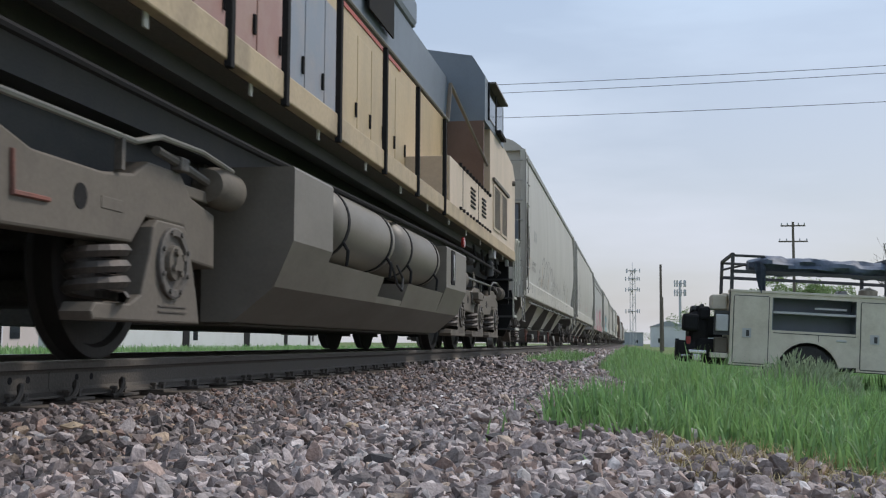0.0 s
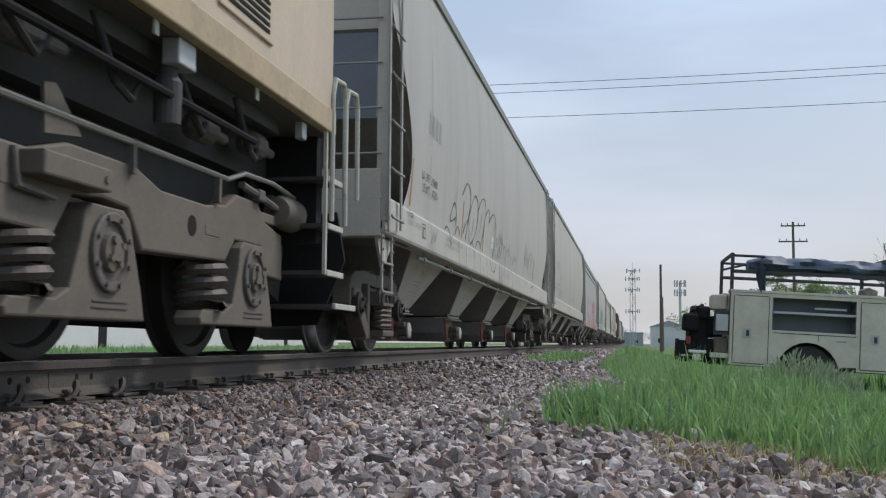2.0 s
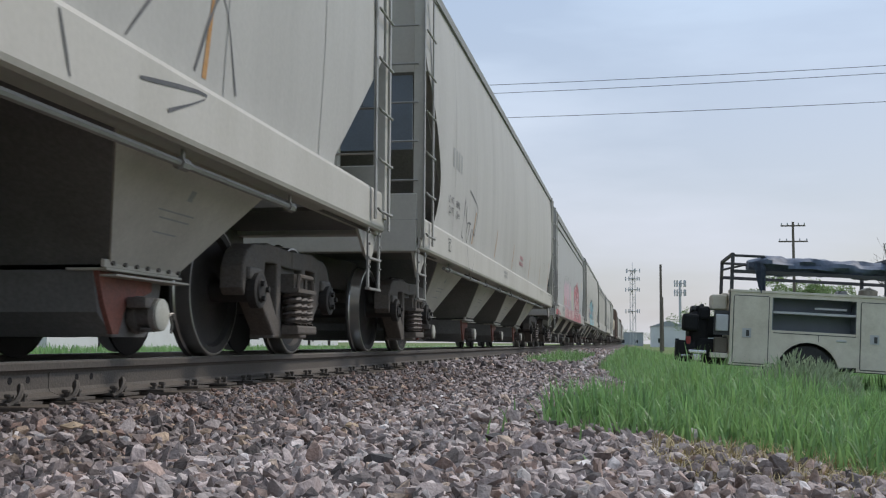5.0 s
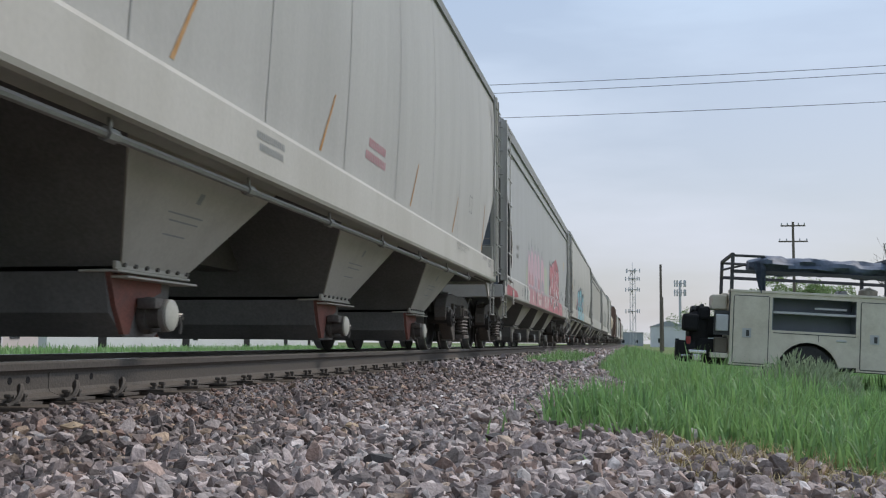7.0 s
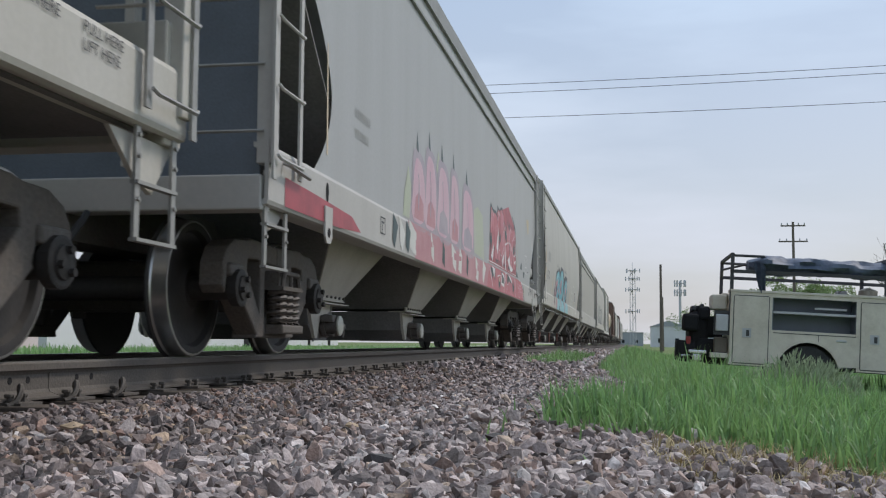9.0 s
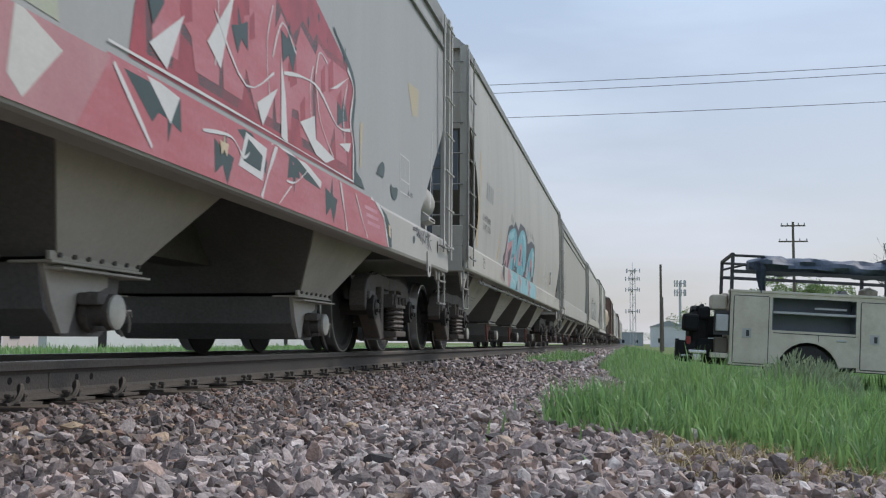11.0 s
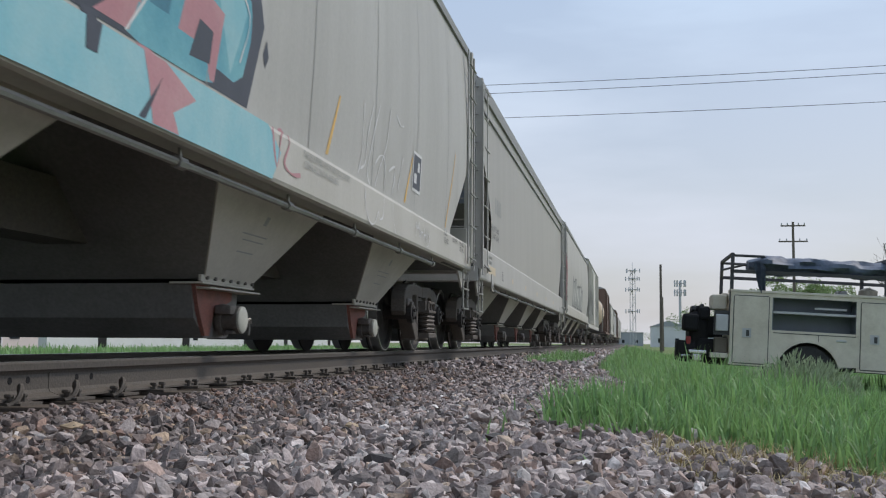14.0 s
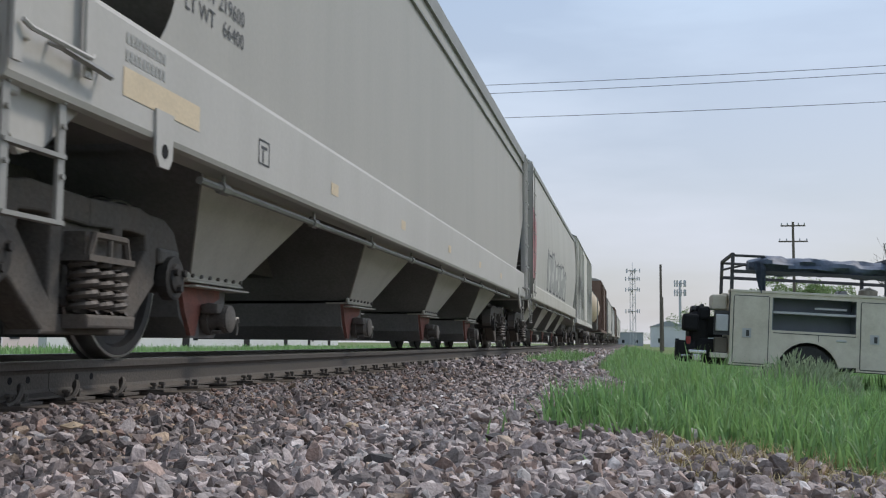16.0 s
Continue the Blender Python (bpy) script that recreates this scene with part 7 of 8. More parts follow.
M_STAIN = mat("ochre_stain", (0.49, 0.41, 0.27), 0.6, 0, 0.1, 4, (0.46, 0.43, 0.38), 0.9, 0)
rg = random.Random(4)
mark(c3, "green_star", [star(2.2, 1.11, 0.16, 0.2), star(3.45, 1.22, 0.14, 0.5), star(4.36, 1.15, 0.18, 0.15), star(1.5, 1.2, 0.15, 0.8)], M_PINE, 0.0, 0.008)
mark(c3, "green_star", [star(4.75, 1.86, 0.17, 0.3), star(1.3, 1.75, 0.16, 0.4), star(2.5, 1.9, 0.15, 0.9), star(3.4, 2.05, 0.18, 0.1)], M_PINE, 0.0, 0.012)
mark(c3, "green_patch", [[(3.2, 1.34), (3.6, 1.32), (4.08, 1.19), (3.7, 1.21)], [(2.6, 1.34), (2.4, 1.3), (2.9, 1.12), (2.92, 1.2)], [(1.0, 1.3), (1.3, 1.12), (1.5, 1.3)]], M_PINE, 0.0, 0.007)
mark(c3, "white_wedge", [[(2.54, 1.31), (2.91, 1.28), (2.84, 1.07), (2.43, 1.1)], [(3.15, 1.355), (3.45, 1.355), (3.8, 1.31), (4.1, 1.25), (4.08, 1.2), (3.5, 1.325)], [(1.2, 1.34), (1.6, 1.3), (1.5, 1.15)]], M_WHITE, 0.0, 0.009)
mark(c3, "green_patch", [[(2.58, 1.28), (2.83, 1.22), (2.80, 1.12), (2.5, 1.14)]], M_PINE, 0.0, 0.011)
mark(c3, "white_wedge", [[(3.66, 1.6), (4.0, 1.71), (4.04, 1.55), (4.54, 1.49), (4.3, 1.42), (4.05, 1.44)], [(2.79, 1.54), (3.18, 1.72), (2.9, 1.42)], [(3.26, 1.42), (3.4, 1.4), (3.34, 1.7), (3.24, 1.95)], [(4.66, 1.63), (5.02, 1.7), (4.96, 1.61)], [(4.4, 2.0), (4.95, 2.22), (4.6, 2.05)], [(1.3, 1.5), (1.7, 1.75), (1.5, 1.42)], [(2.0, 1.7), (2.4, 2.1), (2.2, 1.6)]], M_WHITE, 0.0, 0.014)
o = line([(1.9, 1.2), (2.3, 1.24), (2.5, 1.16), (2.6, 1.2)], 0.02) + line([(3.1, 1.34), (2.95, 1.15), (2.83, 0.97)], 0.045) + line([(3.3, 1.14), (3.5, 1.16), (3.8, 1.3)], 0.014) + line([(3.4, 1.12), (3.15, 0.97)], 0.012)
o += line([(4.6, 1.34), (4.72, 1.15), (4.83, 0.97)], 0.04) + line([(5.08, 1.3), (5.3, 1.12), (5.5, 0.98)], 0.018) + line([(5.72, 1.35), (6.08, 1.23), (6.2, 1.1), (6.3, 0.97)], 0.045) + line([(0.9, 1.3), (1.3, 1.0)], 0.03)
mark(c3, "white_line", o, M_WHITE, 0.0, 0.013)
o = line([(3.3, 1.85), (3.7, 1.92), (4.1, 1.93), (4.6, 1.76), (5.0, 1.8)], 0.026) + line([(4.05, 1.93), (4.15, 1.7), (4.5, 1.5)], 0.016) + line([(5.1, 1.4), (5.09, 1.7), (5.0, 1.88), (5.09, 2.16), (4.9, 2.28)], 0.04) + line([(2.1, 1.9), (2.6, 1.6), (3.1, 1.8)], 0.02) + line([(0.9, 1.4), (3.0, 1.405), (5.1, 1.4)], 0.016)
mark(c3, "white_line", o, M_WHITE, 0.0, 0.016)
mark(c3, "green_stripe", line([(5.18, 1.39), (5.16, 1.7), (5.08, 1.88), (5.17, 2.16), (5.0, 2.3), (4.5, 2.5)], 0.07), M_PINE, 0.0, 0.007)
mark(c3, "green_stripe", [[(5.13, 1.39), (5.5, 1.39), (5.38, 1.46), (5.22, 1.5)], [(5.8, 1.34), (6.12, 1.24), (6.34, 0.97), (6.44, 0.98), (6.42, 1.15), (6.2, 1.26)]], M_PINE, 0.0, 0.0085)
mark(c3, "pale_patch", [rect(5.5, 5.95, 1.1, 1.13), rect(5.45, 5.9, 1.16, 1.19), rect(5.4, 5.85, 1.22, 1.25)], M_PINK, 0.0, 0.008)
mark(c3, "yellow_tape", [[(6.28, 1.18), (6.36, 1.17), (6.38, 1.06), (6.3, 1.08)], star(2.2, 1.17, 0.07, 0.0)], M_CREAMSTRIP, 0.0, 0.017)
mark(c3, "pale_patch", [[(q, 1.01 + rg.uniform(0, 0.1)), (q + rg.uniform(0.08, 0.35), 0.99), (q + rg.uniform(0.1, 0.4), 1.15 + rg.uniform(0, 0.1)), (q + rg.uniform(-0.1, 0.15), 1.34)] for q in (-5.75, -5.3, -4.1, -2.7, -2.2, -0.6, 0.1)], M_PALESCRIBBLE, 0.0, 0.006)
mark(c3, "green_patch", [[(q, 1.05), (q + rg.uniform(0.05, 0.2), 0.99), (q + rg.uniform(0.1, 0.25), 1.21), (q + 0.02, 1.31)] for q in (-6.1, -5.5, -3.4, -1.5)], M_PINE, 0.0, 0.008)
mark(c3, "pink_dash", [rect(-5.0 + 0.35 * q, -4.75 + 0.35 * q, 1.06 + 0.08 * (q % 3), 1.16 + 0.07 * (q % 2)) for q in range(14)], M_ROSE, 0.0, 0.007)
mark(c3, "dark_blob", [rounded(q) for q in [[(5.91, 1.58), (6.05, 1.6), (6.2, 1.58), (6.27, 1.70), (6.18, 1.75), (6.05, 1.7)], [(6.5, 1.6), (6.6, 1.56), (6.83, 1.6), (6.8, 1.5), (6.68, 1.44), (6.52, 1.48)]]], M_PINE, 0.0, 0.009)
mark(c3, "notice_frame", [rect(6.95, 7.4, 1.57, 1.585), rect(6.95, 7.4, 1.70, 1.712), rect(6.95, 7.4, 1.94, 1.955), rect(6.95, 6.97, 1.57, 1.955), rect(7.38, 7.4, 1.57, 1.955), rect(7.17, 7.18, 1.72, 1.9)], M_WHITE, 0.0)
mark(c3, "rust_streak", [[(5.32, 1.55), (5.38, 1.55), (5.44, 1.95), (5.34, 1.93)], [(7.3, 2.75), (7.9, 2.8), (7.85, 2.5), (7.55, 2.45)]], M_STAIN, 0.0, 0.004)
words(c3, "04-1999", 7.3, 1.58, 0.075, None, 0.0)
mark(c3, "sill_slot", [[(8.86 + 0.04 * math.sin(k * 0.524), 1.195 + 0.075 * math.cos(k * 0.524)) for k in range(12)]], M_BLACK, 0.0, 0.003)
mark(c3, "sill_slot", [[(-8.31 + 0.04 * math.sin(k * 0.524), 1.195 + 0.075 * math.cos(k * 0.524)) for k in range(12)]], M_BLACK, 0.0, 0.003)
part("side_bracket", prism(bmesh.new(), [(1.44, 1.40), (1.54, 1.42), (1.54, 1.46), (1.46, 1.52)], 8.1, 8.48, "y"), M_PALE, c3)
part("bracket_plate", bx(1.538, 1.546, 8.2, 8.42, 1.435, 1.448), M_BLACK, c3)
part("air_reservoir", lathe(bmesh.new(), [(8.0, 0.02), (8.0, 0.2), (8.98, 0.2), (9.1, 0.185), (9.19, 0.145), (9.24, 0.08), (9.25, 0.02)], 28, "y", (1.24, 0, 1.72)), M_PALE, c3, "pale domed air tank on the end platform", smooth=True)
part("tank_saddle", bx(1.1, 1.38, 8.75, 8.83, 1.0, 1.56), M_PALE, c3)
mark(c3, "side_streak", [[(8.52, 1.6), (8.56, 1.6), (8.72, 2.5), (8.7, 2.5)]], M_WHITE, 0.0, 0.005)
o = line([(7.63, 1.29), (7.61, 1.24), (7.65, 1.21), (7.69, 1.25), (7.65, 1.3)], 0.022) + line([(7.71, 1.19), (7.74, 1.29), (7.78, 1.2), (7.81, 1.3)], 0.022) + line([(7.84, 1.17), (7.87, 1.28), (7.93, 1.14)], 0.022) + line([(7.97, 1.29), (7.96, 1.15)], 0.02) + line([(8.05, 1.3), (7.98, 1.22), (8.08, 1.18)], 0.02)
o += line([(8.14, 1.3), (8.12, 1.17)], 0.022) + line([(8.13, 1.24), (8.23, 1.26)], 0.02) + line([(8.25, 1.33), (8.23, 1.12)], 0.022) + line([(8.29, 1.11), (8.31, 1.33), (8.39, 1.29), (8.3, 1.23), (8.47, 1.12)], 0.022) + line([(7.43, 1.25), (7.6, 1.26)], 0.012) + line([(7.44, 1.27), (7.6, 1.28)], 0.012) + line([(8.38, 1.22), (8.48, 1.24)], 0.012)
mark(c3, "dark_blob", [rounded([(7.42, 1.17), (7.5, 1.2), (7.56, 1.18), (7.52, 1.11), (7.44, 1.11)])], M_PINE, 0.0, 0.006)
mark(c3, "black_tag", o, M_NAVY, 0.0, 0.006, "short black block-letter tag")
bars(c3, -7.4, 1.95, 8, 0.08, None, 0.0)
bars(c3, -7.4, 1.78, 7, 0.08, None, 0.0)
reflectors(c3, (-8.25,), M_CREAMSTRIP, 0.85, 0.04, 0.0, 0.0)
# fourth car: teal mural
mark(c4, "sill_paint", [[(-4.58, 1.11), (1.12, 1.11), (1.28, 1.3), (1.0, 1.45), (-4.62, 1.45)]], M_PALETEAL, 0.06, 0.004)
for y0, w, k in ((-4.55, 0.3, 0.0), (-2.55, 0.15, -0.3), (-0.6, 0.3, -0.2)):
    mark(c4, "sill_patch", [[(y0, 1.115), (y0 + w, 1.115), (y0 + w * 0.6, 1.27), (y0 + w + 0.2, 1.33), (y0 + w * 0.5 + k, 1.49), (y0 + k * 0.7, 1.49), (y0 - 0.05, 1.3)]], M_ROSE, 0.06, 0.006)
mark(c4, "sill_slash", [[(-3.35, 1.12), (-2.95, 1.12), (-2.98, 1.32)], [(-1.25, 1.3), (-1.15, 1.3), (-1.1, 1.49), (-1.25, 1.49)], [(-0.75, 1.12), (-0.68, 1.12), (-0.5, 1.36)]], M_NAVY, 0.06, 0.008)
mark(c4, "sill_line", line([(-4.2, 1.47), (-3.9, 1.3), (-3.5, 1.25), (-3.3, 1.13)], 0.018) + line([(-2.2, 1.49), (-2.1, 1.3), (-2.15, 1.13)], 0.016), M_WHITE, 0.06, 0.010)
M_DEEPTEAL = mat("deep_teal_spray_paint", (0.035, 0.17, 0.24), 0.5, 0, 0.08, 2.5, (0.07, 0.27, 0.34), 0.8, 0)
mark(c4, "spray_outline", [[(-5.1, 1.47), (-5.12, 1.62), (-4.89, 1.72), (-4.5, 2.2), (-4.0, 2.3), (-3.68, 2.28), (-3.38, 2.42), (-2.84, 2.3), (-2.52, 2.48), (-1.58, 2.48), (-0.96, 2.3), (-0.85, 1.95), (-0.6, 2.05), (-0.14, 2.34), (0.75, 2.32), (0.92, 2.01), (0.72, 1.47)]], M_NAVY, 0.06, 0.004, "dark blue outline of the spray letters")
LETTERS = ([(-4.88, 1.47), (-4.58, 1.99), (-4.28, 2.16), (-3.45, 2.3), (-3.1, 2.2), (-3.02, 2.01), (-3.22, 1.75), (-3.22, 1.47)],
           [(-3.18, 1.47), (-3.0, 2.05), (-2.32, 2.38), (-1.57, 2.4), (-1.21, 2.2), (-1.1, 1.9), (-1.3, 1.6), (-1.5, 1.47)],
           [(-1.25, 1.47), (-0.69, 1.93), (0.0, 2.2), (0.48, 2.24), (0.76, 2.02), (0.56, 1.47)])
for sh in LETTERS:
    mark(c4, "spray_letter", [rounded(sh)], M_TEAL, 0.06, 0.007, "teal spray-painted block letter")
mark(c4, "spray_shading", [[(-4.95, 1.5), (-4.82, 1.5), (-4.5, 2.05), (-4.6, 2.05)], [(-4.72, 1.47), (-4.5, 1.9), (-3.75, 2.04), (-3.9, 1.72), (-4.2, 1.47)], [(-3.55, 1.72), (-3.35, 1.72), (-2.98, 1.95), (-3.05, 1.72), (-3.3, 1.62)]], M_ROSE, 0.06, 0.009)
mark(c4, "spray_shading", [[(-2.7, 1.62), (-2.5, 2.1), (-2.05, 2.05), (-2.1, 1.66)], [(-1.15, 1.5), (-0.7, 1.78), (-0.75, 1.5)], [(-0.35, 1.5), (-0.2, 1.98), (0.28, 1.9), (0.2, 1.5)]], M_ROSE, 0.06, 0.009)
mark(c4, "spray_counter", [[(-4.55, 1.47), (-4.39, 1.76), (-3.94, 1.9), (-4.07, 1.68), (-4.37, 1.47)], [(-2.5, 1.72), (-2.38, 1.98), (-2.26, 1.95), (-2.3, 1.72)], [(-0.15, 1.56), (-0.05, 1.78), (0.14, 1.76), (0.12, 1.58)]], M_NAVY, 0.06, 0.011)
mark(c4, "spray_shading", [[(-4.1, 1.5), (-3.85, 1.75), (-3.45, 1.8), (-3.3, 1.6), (-3.3, 1.48)], [(-2.1, 1.5), (-1.95, 1.9), (-1.7, 1.75), (-1.75, 1.5)], [(-0.7, 1.55), (-0.55, 1.9), (-0.4, 1.8), (-0.45, 1.52)]], M_DEEPTEAL, 0.06, 0.0085)
mark(c4, "spray_shading", [[(-4.45, 2.02), (-4.2, 2.12), (-3.5, 2.24), (-3.6, 2.1), (-4.1, 2.0)], [(-2.2, 2.3), (-1.6, 2.33), (-1.32, 2.18), (-1.4, 1.95), (-1.7, 2.2)], [(0.1, 2.12), (0.45, 2.16), (0.62, 2.0), (0.42, 1.6), (0.36, 1.95)]], M_PALETEAL, 0.06, 0.009)
o = line([(-4.78, 1.52), (-4.56, 1.9), (-4.3, 2.1)], 0.02) + line([(-3.75, 1.62), (-3.6, 1.74), (-3.4, 1.95), (-3.3, 2.2)], 0.018) + line([(-3.6, 2.0), (-3.45, 2.15)], 0.016) + line([(-3.4, 1.7), (-3.27, 1.6), (-3.25, 1.48)], 0.026)
o += line([(-2.0, 1.49), (-1.98, 1.8), (-1.9, 2.05)], 0.018) + line([(-2.35, 2.26), (-2.1, 2.1), (-2.05, 1.95)], 0.014) + line([(-1.3, 2.2), (-1.18, 1.92), (-1.4, 1.7)], 0.018) + line([(-0.85, 1.49), (-0.62, 1.75)], 0.018) + line([(-0.05, 2.1), (0.0, 1.9)], 0.016) + line([(0.35, 2.16), (0.66, 2.0), (0.55, 1.7)], 0.018)
mark(c4, "spray_highlight", o, M_WHITE, 0.06, 0.013)
mark(c4, "spray_drops", [[(a - 0.05, b), (a, b - 0.08), (a + 0.05, b), (a, b + 0.1)] for a, b in ((-4.05, 2.42), (-3.85, 2.36), (-0.92, 2.4), (-0.25, 2.46), (0.1, 2.44), (0.45, 2.42), (0.98, 1.85), (-1.15, 2.45))], M_NAVY, 0.06, 0.005)
mark(c4, "dark_drip", [[(-5.35, 1.3), (-5.12, 1.15), (-5.05, 1.4), (-5.15, 1.49), (-5.3, 1.45)]], M_NAVY, 0.06, 0.007)
reflectors(c4, (-8.42,), M_YELLOWSTRIP, 1.4, 0.07, 0.06, 0.05)
reflectors(c4, (-5.95, -3.05, -0.4, 2.39, 5.2), M_YELLOWSTRIP, 0.5, 0.07, 0.06, 0.26)
reflectors(c4, (7.6,), M_YELLOWSTRIP, 1.0, 0.05, 0.06, 0.5)
words(c4, "LD LMT 218900\n LT WT   67100", -7.9, 1.95, 0.135)
bars(c4, -7.6, 2.3, 4, 0.26)
words(c4, "CAR EQUIPPED WITH VENTED COVERS\n CLEAR ALL SNOW AND ICE", 1.75, 1.36, 0.07, M_FADE)
mark(c4, "rose_tag", line([(1.1, 1.45), (1.2, 1.2), (1.3, 1.45), (1.45, 1.4), (1.35, 1.25), (1.5, 1.2), (1.7, 1.22)], 0.03), M_ROSE, 0.06, 0.006)
mark(c4, "rose_tag", line([(-5.58, 1.38), (-5.66, 1.37), (-5.67, 1.25), (-5.58, 1.17), (-5.56, 1.22)], 0.018) + line([(-5.53, 1.16), (-5.53, 1.34), (-5.46, 1.3), (-5.52, 1.25), (-5.45, 1.16)], 0.018) + line([(-5.4, 1.3), (-5.4, 1.15)], 0.018) + line([(-5.37, 1.31), (-5.29, 1.31)], 0.016) + line([(-5.33, 1.31), (-5.33, 1.13)], 0.018) + line([(-5.2, 1.3), (-5.26, 1.28), (-5.22, 1.2), (-5.24, 1.1)], 0.018), M_ROSE, 0.06, 0.006)
o = line([(3.37, 1.5), (3.44, 1.68), (3.44, 2.1)], 0.024) + line([(3.43, 1.55), (3.58, 1.62), (3.61, 1.86), (3.76, 2.15)], 0.024) + line([(3.78, 1.46), (3.67, 1.57), (3.8, 1.88), (3.99, 2.2)], 0.024) + line([(3.93, 1.67), (4.11, 1.77), (4.28, 1.75), (4.35, 1.46)], 0.024) + line([(3.97, 1.47), (4.12, 1.68), (4.32, 1.91), (4.42, 2.3)], 0.022)
o += line([(4.67, 2.25), (4.86, 2.19), (5.0, 2.21)], 0.024) + line([(4.48, 1.69), (4.69, 1.76), (4.72, 1.67), (4.65, 1.47)], 0.026) + line([(4.9, 1.57), (4.96, 1.72), (5.05, 1.9)], 0.024)
o += line([(3.51, 1.39), (3.52, 1.25), (3.66, 1.13), (3.85, 1.13), (3.99, 1.25), (4.04, 1.19), (4.17, 1.23), (4.21, 1.4)], 0.02) + line([(4.58, 1.4), (4.59, 1.27), (4.72, 1.12)], 0.018)
mark(c4, "white_tag", o, M_WHITE, 0.06, 0.006, "thin white spray tag")
o = line([(5.69, 1.2), (5.71, 1.35), (5.78, 1.28), (5.86, 1.36), (5.89, 1.21)], 0.02) + line([(5.95, 1.29), (5.94, 1.19)], 0.02) + line([(5.98, 1.27), (6.06, 1.27)], 0.02) + line([(6.13, 1.33), (6.12, 1.17)], 0.02) + line([(6.13, 1.25), (6.22, 1.26)], 0.02) + line([(6.26, 1.33), (6.23, 1.16)], 0.02) + line([(6.32, 1.32), (6.31, 1.14), (6.46, 1.24), (6.34, 1.3)], 0.02)
mark(c4, "white_tag", o, M_WHITE, 0.06, 0.006, "thin white spray tag")
mark(c4, "placard", [rect(5.55, 5.95, 1.68, 2.05)], M_NAVY, 0.06, 0.006, "black and white placard")
mark(c4, "placard_frame", [rect(5.53, 5.97, 1.66, 1.69), rect(5.53, 5.97, 2.04, 2.07), rect(5.53, 5.56, 1.66, 2.07), rect(5.94, 5.97, 1.66, 2.07), rect(5.62, 5.75, 1.75, 1.85), rect(5.78, 5.88, 1.88, 1.98)], M_WHITE, 0.06, 0.008)
words(c4, "JACK HERE", 8.0, 1.36, 0.075)
words(c4, "PULL HERE\nLIFT HERE", 8.55, 1.36, 0.075)
words(c4, "LOAD\n  BLOCK", 7.35, 1.38, 0.09)
# fifth car: clean, with tape and stencils
mark(c5, "yellow_tape", [rect(-8.72, -7.86, 1.18, 1.31)], M_CREAMSTRIP, 0.0, 0.004, "faded yellow reflective tape")
for y in (-5.35, -2.85, -0.1, 2.6, 5.2):
    mark(c5, "reflector", [rect(y, y + 0.2, 1.20, 1.29)], M_CREAMSTRIP, 0.0, 0.004)
words(c5, "LD LMT 219600\n LT WT   66400", -8.05, 1.93, 0.135, None, 0.0)
bars(c5, -7.6, 2.25, 4, 0.26, None, 0.0)
bars(c5, -8.7, 1.42, 10, 0.05, None, 0.0)
bars(c5, -8.7, 1.34, 10, 0.05, None, 0.0)
# further cars
mural(c6, -5.0, 3.0, 6, 1.55, 2.5, M_FADE, M_PALESCRIBBLE, M_INK, 33, 0.06, gloss=False)
mark(c6, "red_patch", [[(-9.3, 1.6), (-8.3, 1.6), (-8.6, 2.9), (-9.3, 3.2)]], M_CRIMSON, 0.06, 0.004)
o = []
for k in range(12):
    y = -7.5 + 1.25 * k
    o += line([(y, 1.6), (y + 0.2, 2.9), (y + 0.5, 2.2), (y + 0.7, 3.1), (y + 0.9, 1.7)], 0.1)
mark(white_box, "black_scrawl", o, M_INK, 0.0, 0.02)

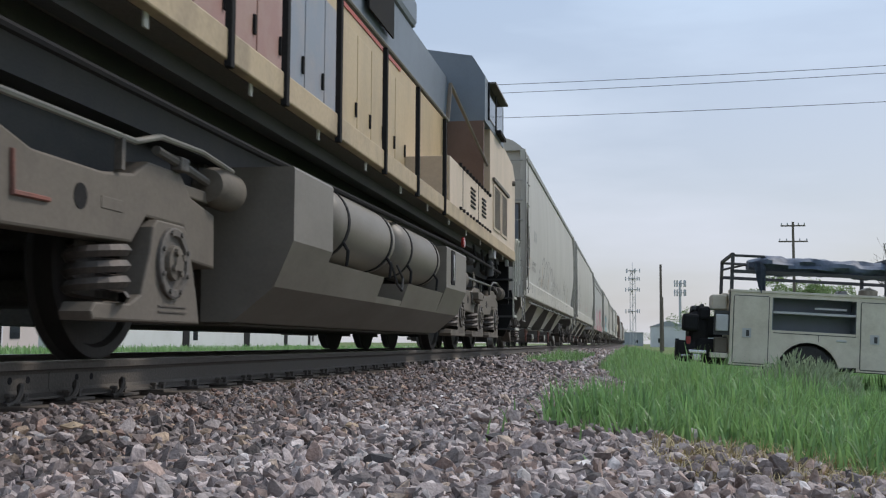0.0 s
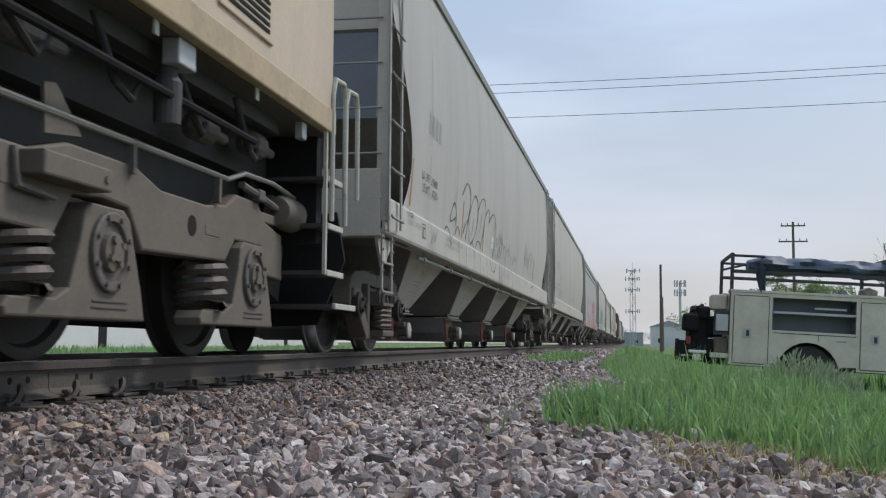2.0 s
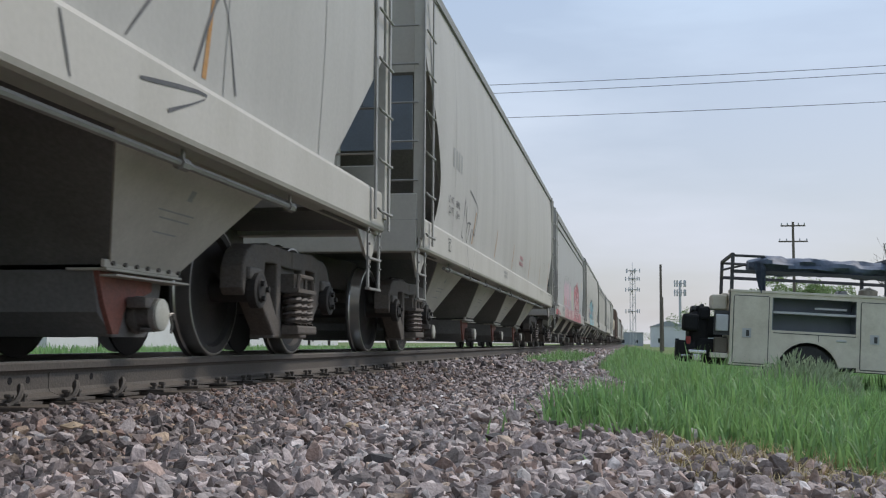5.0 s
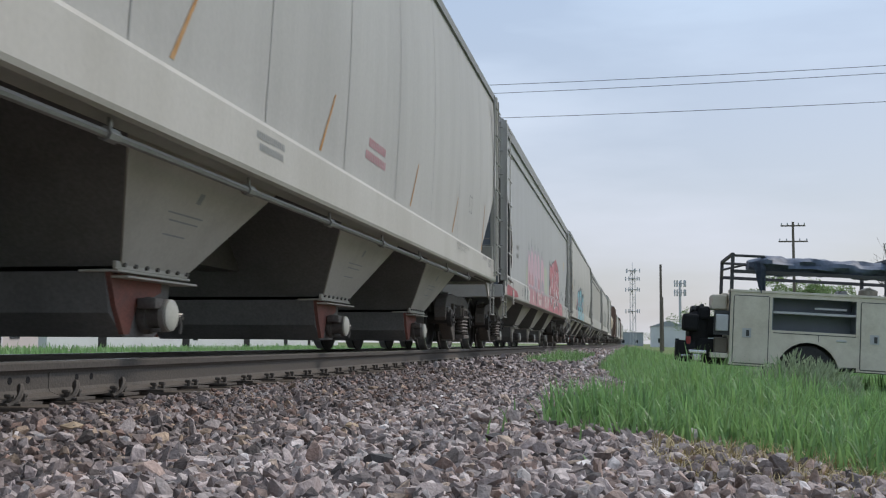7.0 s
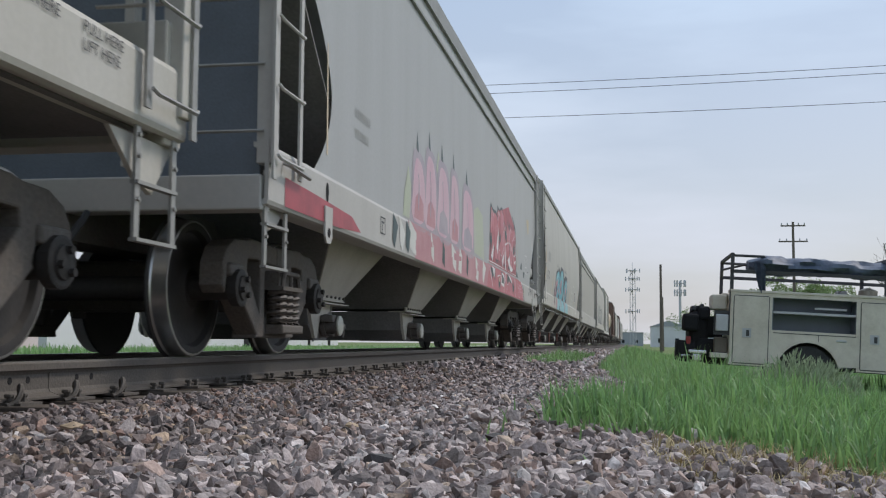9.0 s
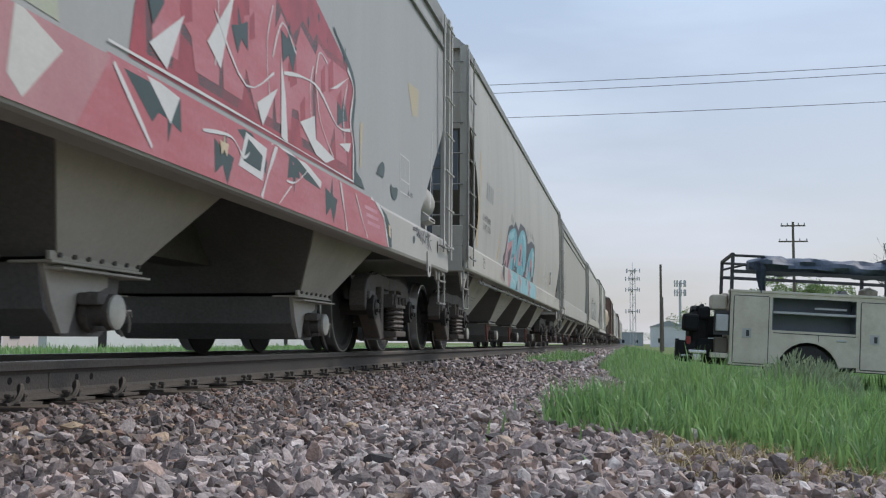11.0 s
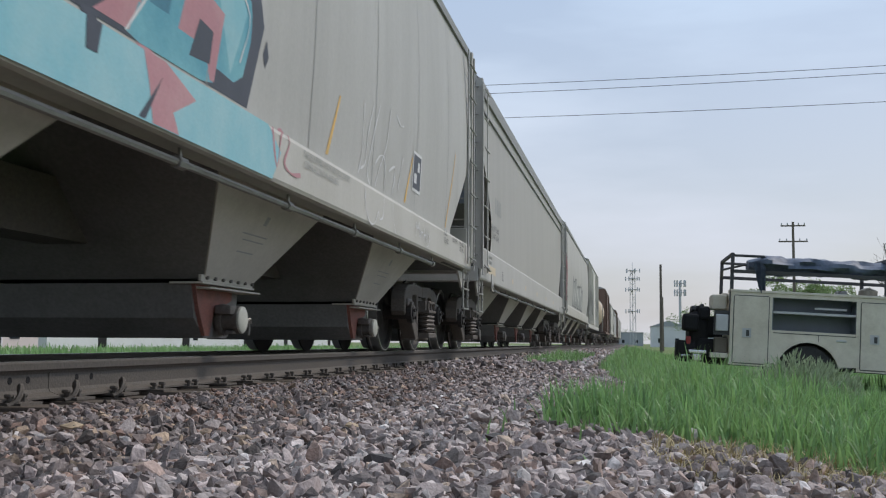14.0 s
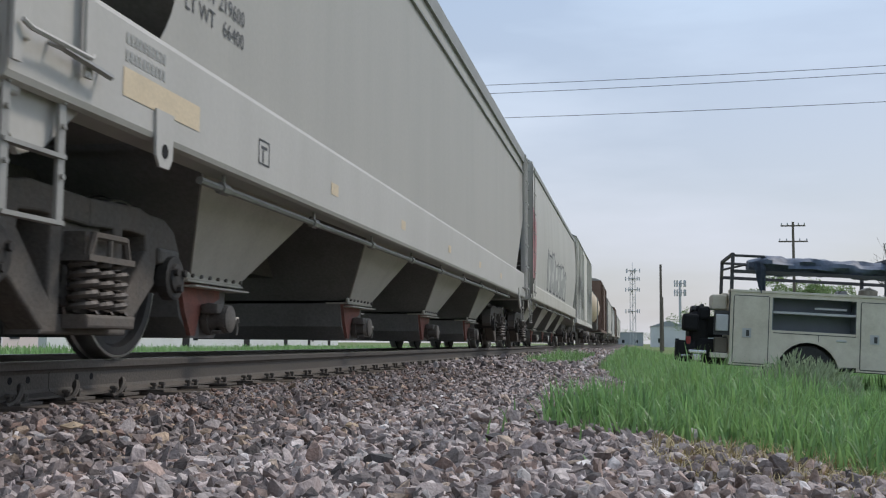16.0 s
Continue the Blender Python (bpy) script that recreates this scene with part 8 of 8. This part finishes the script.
# stencilled lines on the hopper side plates
ST = bmesh.new()
for k, (dy, dz, w) in enumerate(((0.0, 0.0, 0.07), (-0.28, -0.08, 0.5), (-0.22, -0.12, 0.42), (-0.2, -0.2, 0.32))):
    y0, z0 = dy, 0.92 + dz
    x0 = 0.88 + 0.592 * (z0 - 0.52)
    ST.faces.new([ST.verts.new((x0 + 0.592 * h + 0.016, y0 + q, z0 + h)) for q, h in ((0, 0), (w, 0), (w, 0.009 if k else 0.06), (0, 0.009 if k else 0.06))])
first = part("stencil_mark", ST, M_FADE, cars[0])
tagged(first, kind="stuff")
first.location.y = BAYS[0]
for c in (c1, c2, c4):
    for yc in BAYS:
        if c is cars[0] and yc < -5:
            continue
        ob = first.copy()
        scene.collection.objects.link(ob)
        ob.parent, ob.location = c, (0, yc, 0)


# a few stones that stand out from the ballast
def lone_stone(x, y, r, material, label, seed):
    rg = random.Random(seed)
    bm = bmesh.new()
    for _ in range(14):
        p = Vector((rg.gauss(0, 1), rg.gauss(0, 1), rg.gauss(0, 1))).normalized() * rg.uniform(0.75, 1)
        bm.verts.new((p.x * r * 1.2, p.y * r, p.z * r * 0.75))
    bmesh.ops.convex_hull(bm, input=bm.verts[:])
    bmesh.ops.delete(bm, geom=[v for v in bm.verts if not v.link_faces], context="VERTS")
    ob = part("loose_stone", bm, material)
    ob.location = (x, y, ground_z(x, y) + 0.75 * r + 0.01)
    return tagged(ob, label, "stone", "loose stones on the ballast")


M_DARKSTONE = mat("dark_basalt", (0.09, 0.085, 0.085), 0.8, 0, 0.2, 20, None, 0.5, 0.4, 90)
M_SANDSTONE = mat("sandy_stone", (0.45, 0.34, 0.23), 0.85, 0, 0.2, 20, None, 0.5, 0.4, 90)
lone_stone(-0.64, 2.72, 0.042, M_DARKSTONE, "dark angular stone lying on the ballast", 2)
lone_stone(-0.10, 2.42, 0.03, M_SANDSTONE, "sandy yellow stone on the ballast", 5)
lone_stone(-0.95, 3.7, 0.04, M_SANDSTONE, "tan stone on the ballast", 7)
lone_stone(-1.9, 3.5, 0.04, M_SANDSTONE, "tan stone on the ballast", 8)
lone_stone(-0.42, 3.4, 0.04, M_DARKSTONE, "dark angular stone lying on the ballast", 9)


def motions():
    for car, y8, r in CARS:
        walk(car, [(t, pose(TX, y8 - run(t), 0)) for t in (0, 2, 4, 6, 8, 10, 12, 14, 16)])
        for ob in car.children_recursive:
            if ob.name.split(".")[0] == "wheelset":
                lx, ly, lz = ob.location
                walk(ob, [(t / 10, pose(lx, ly, lz, math.degrees(run(t / 10) / lz))) for t in range(161)])


motions()
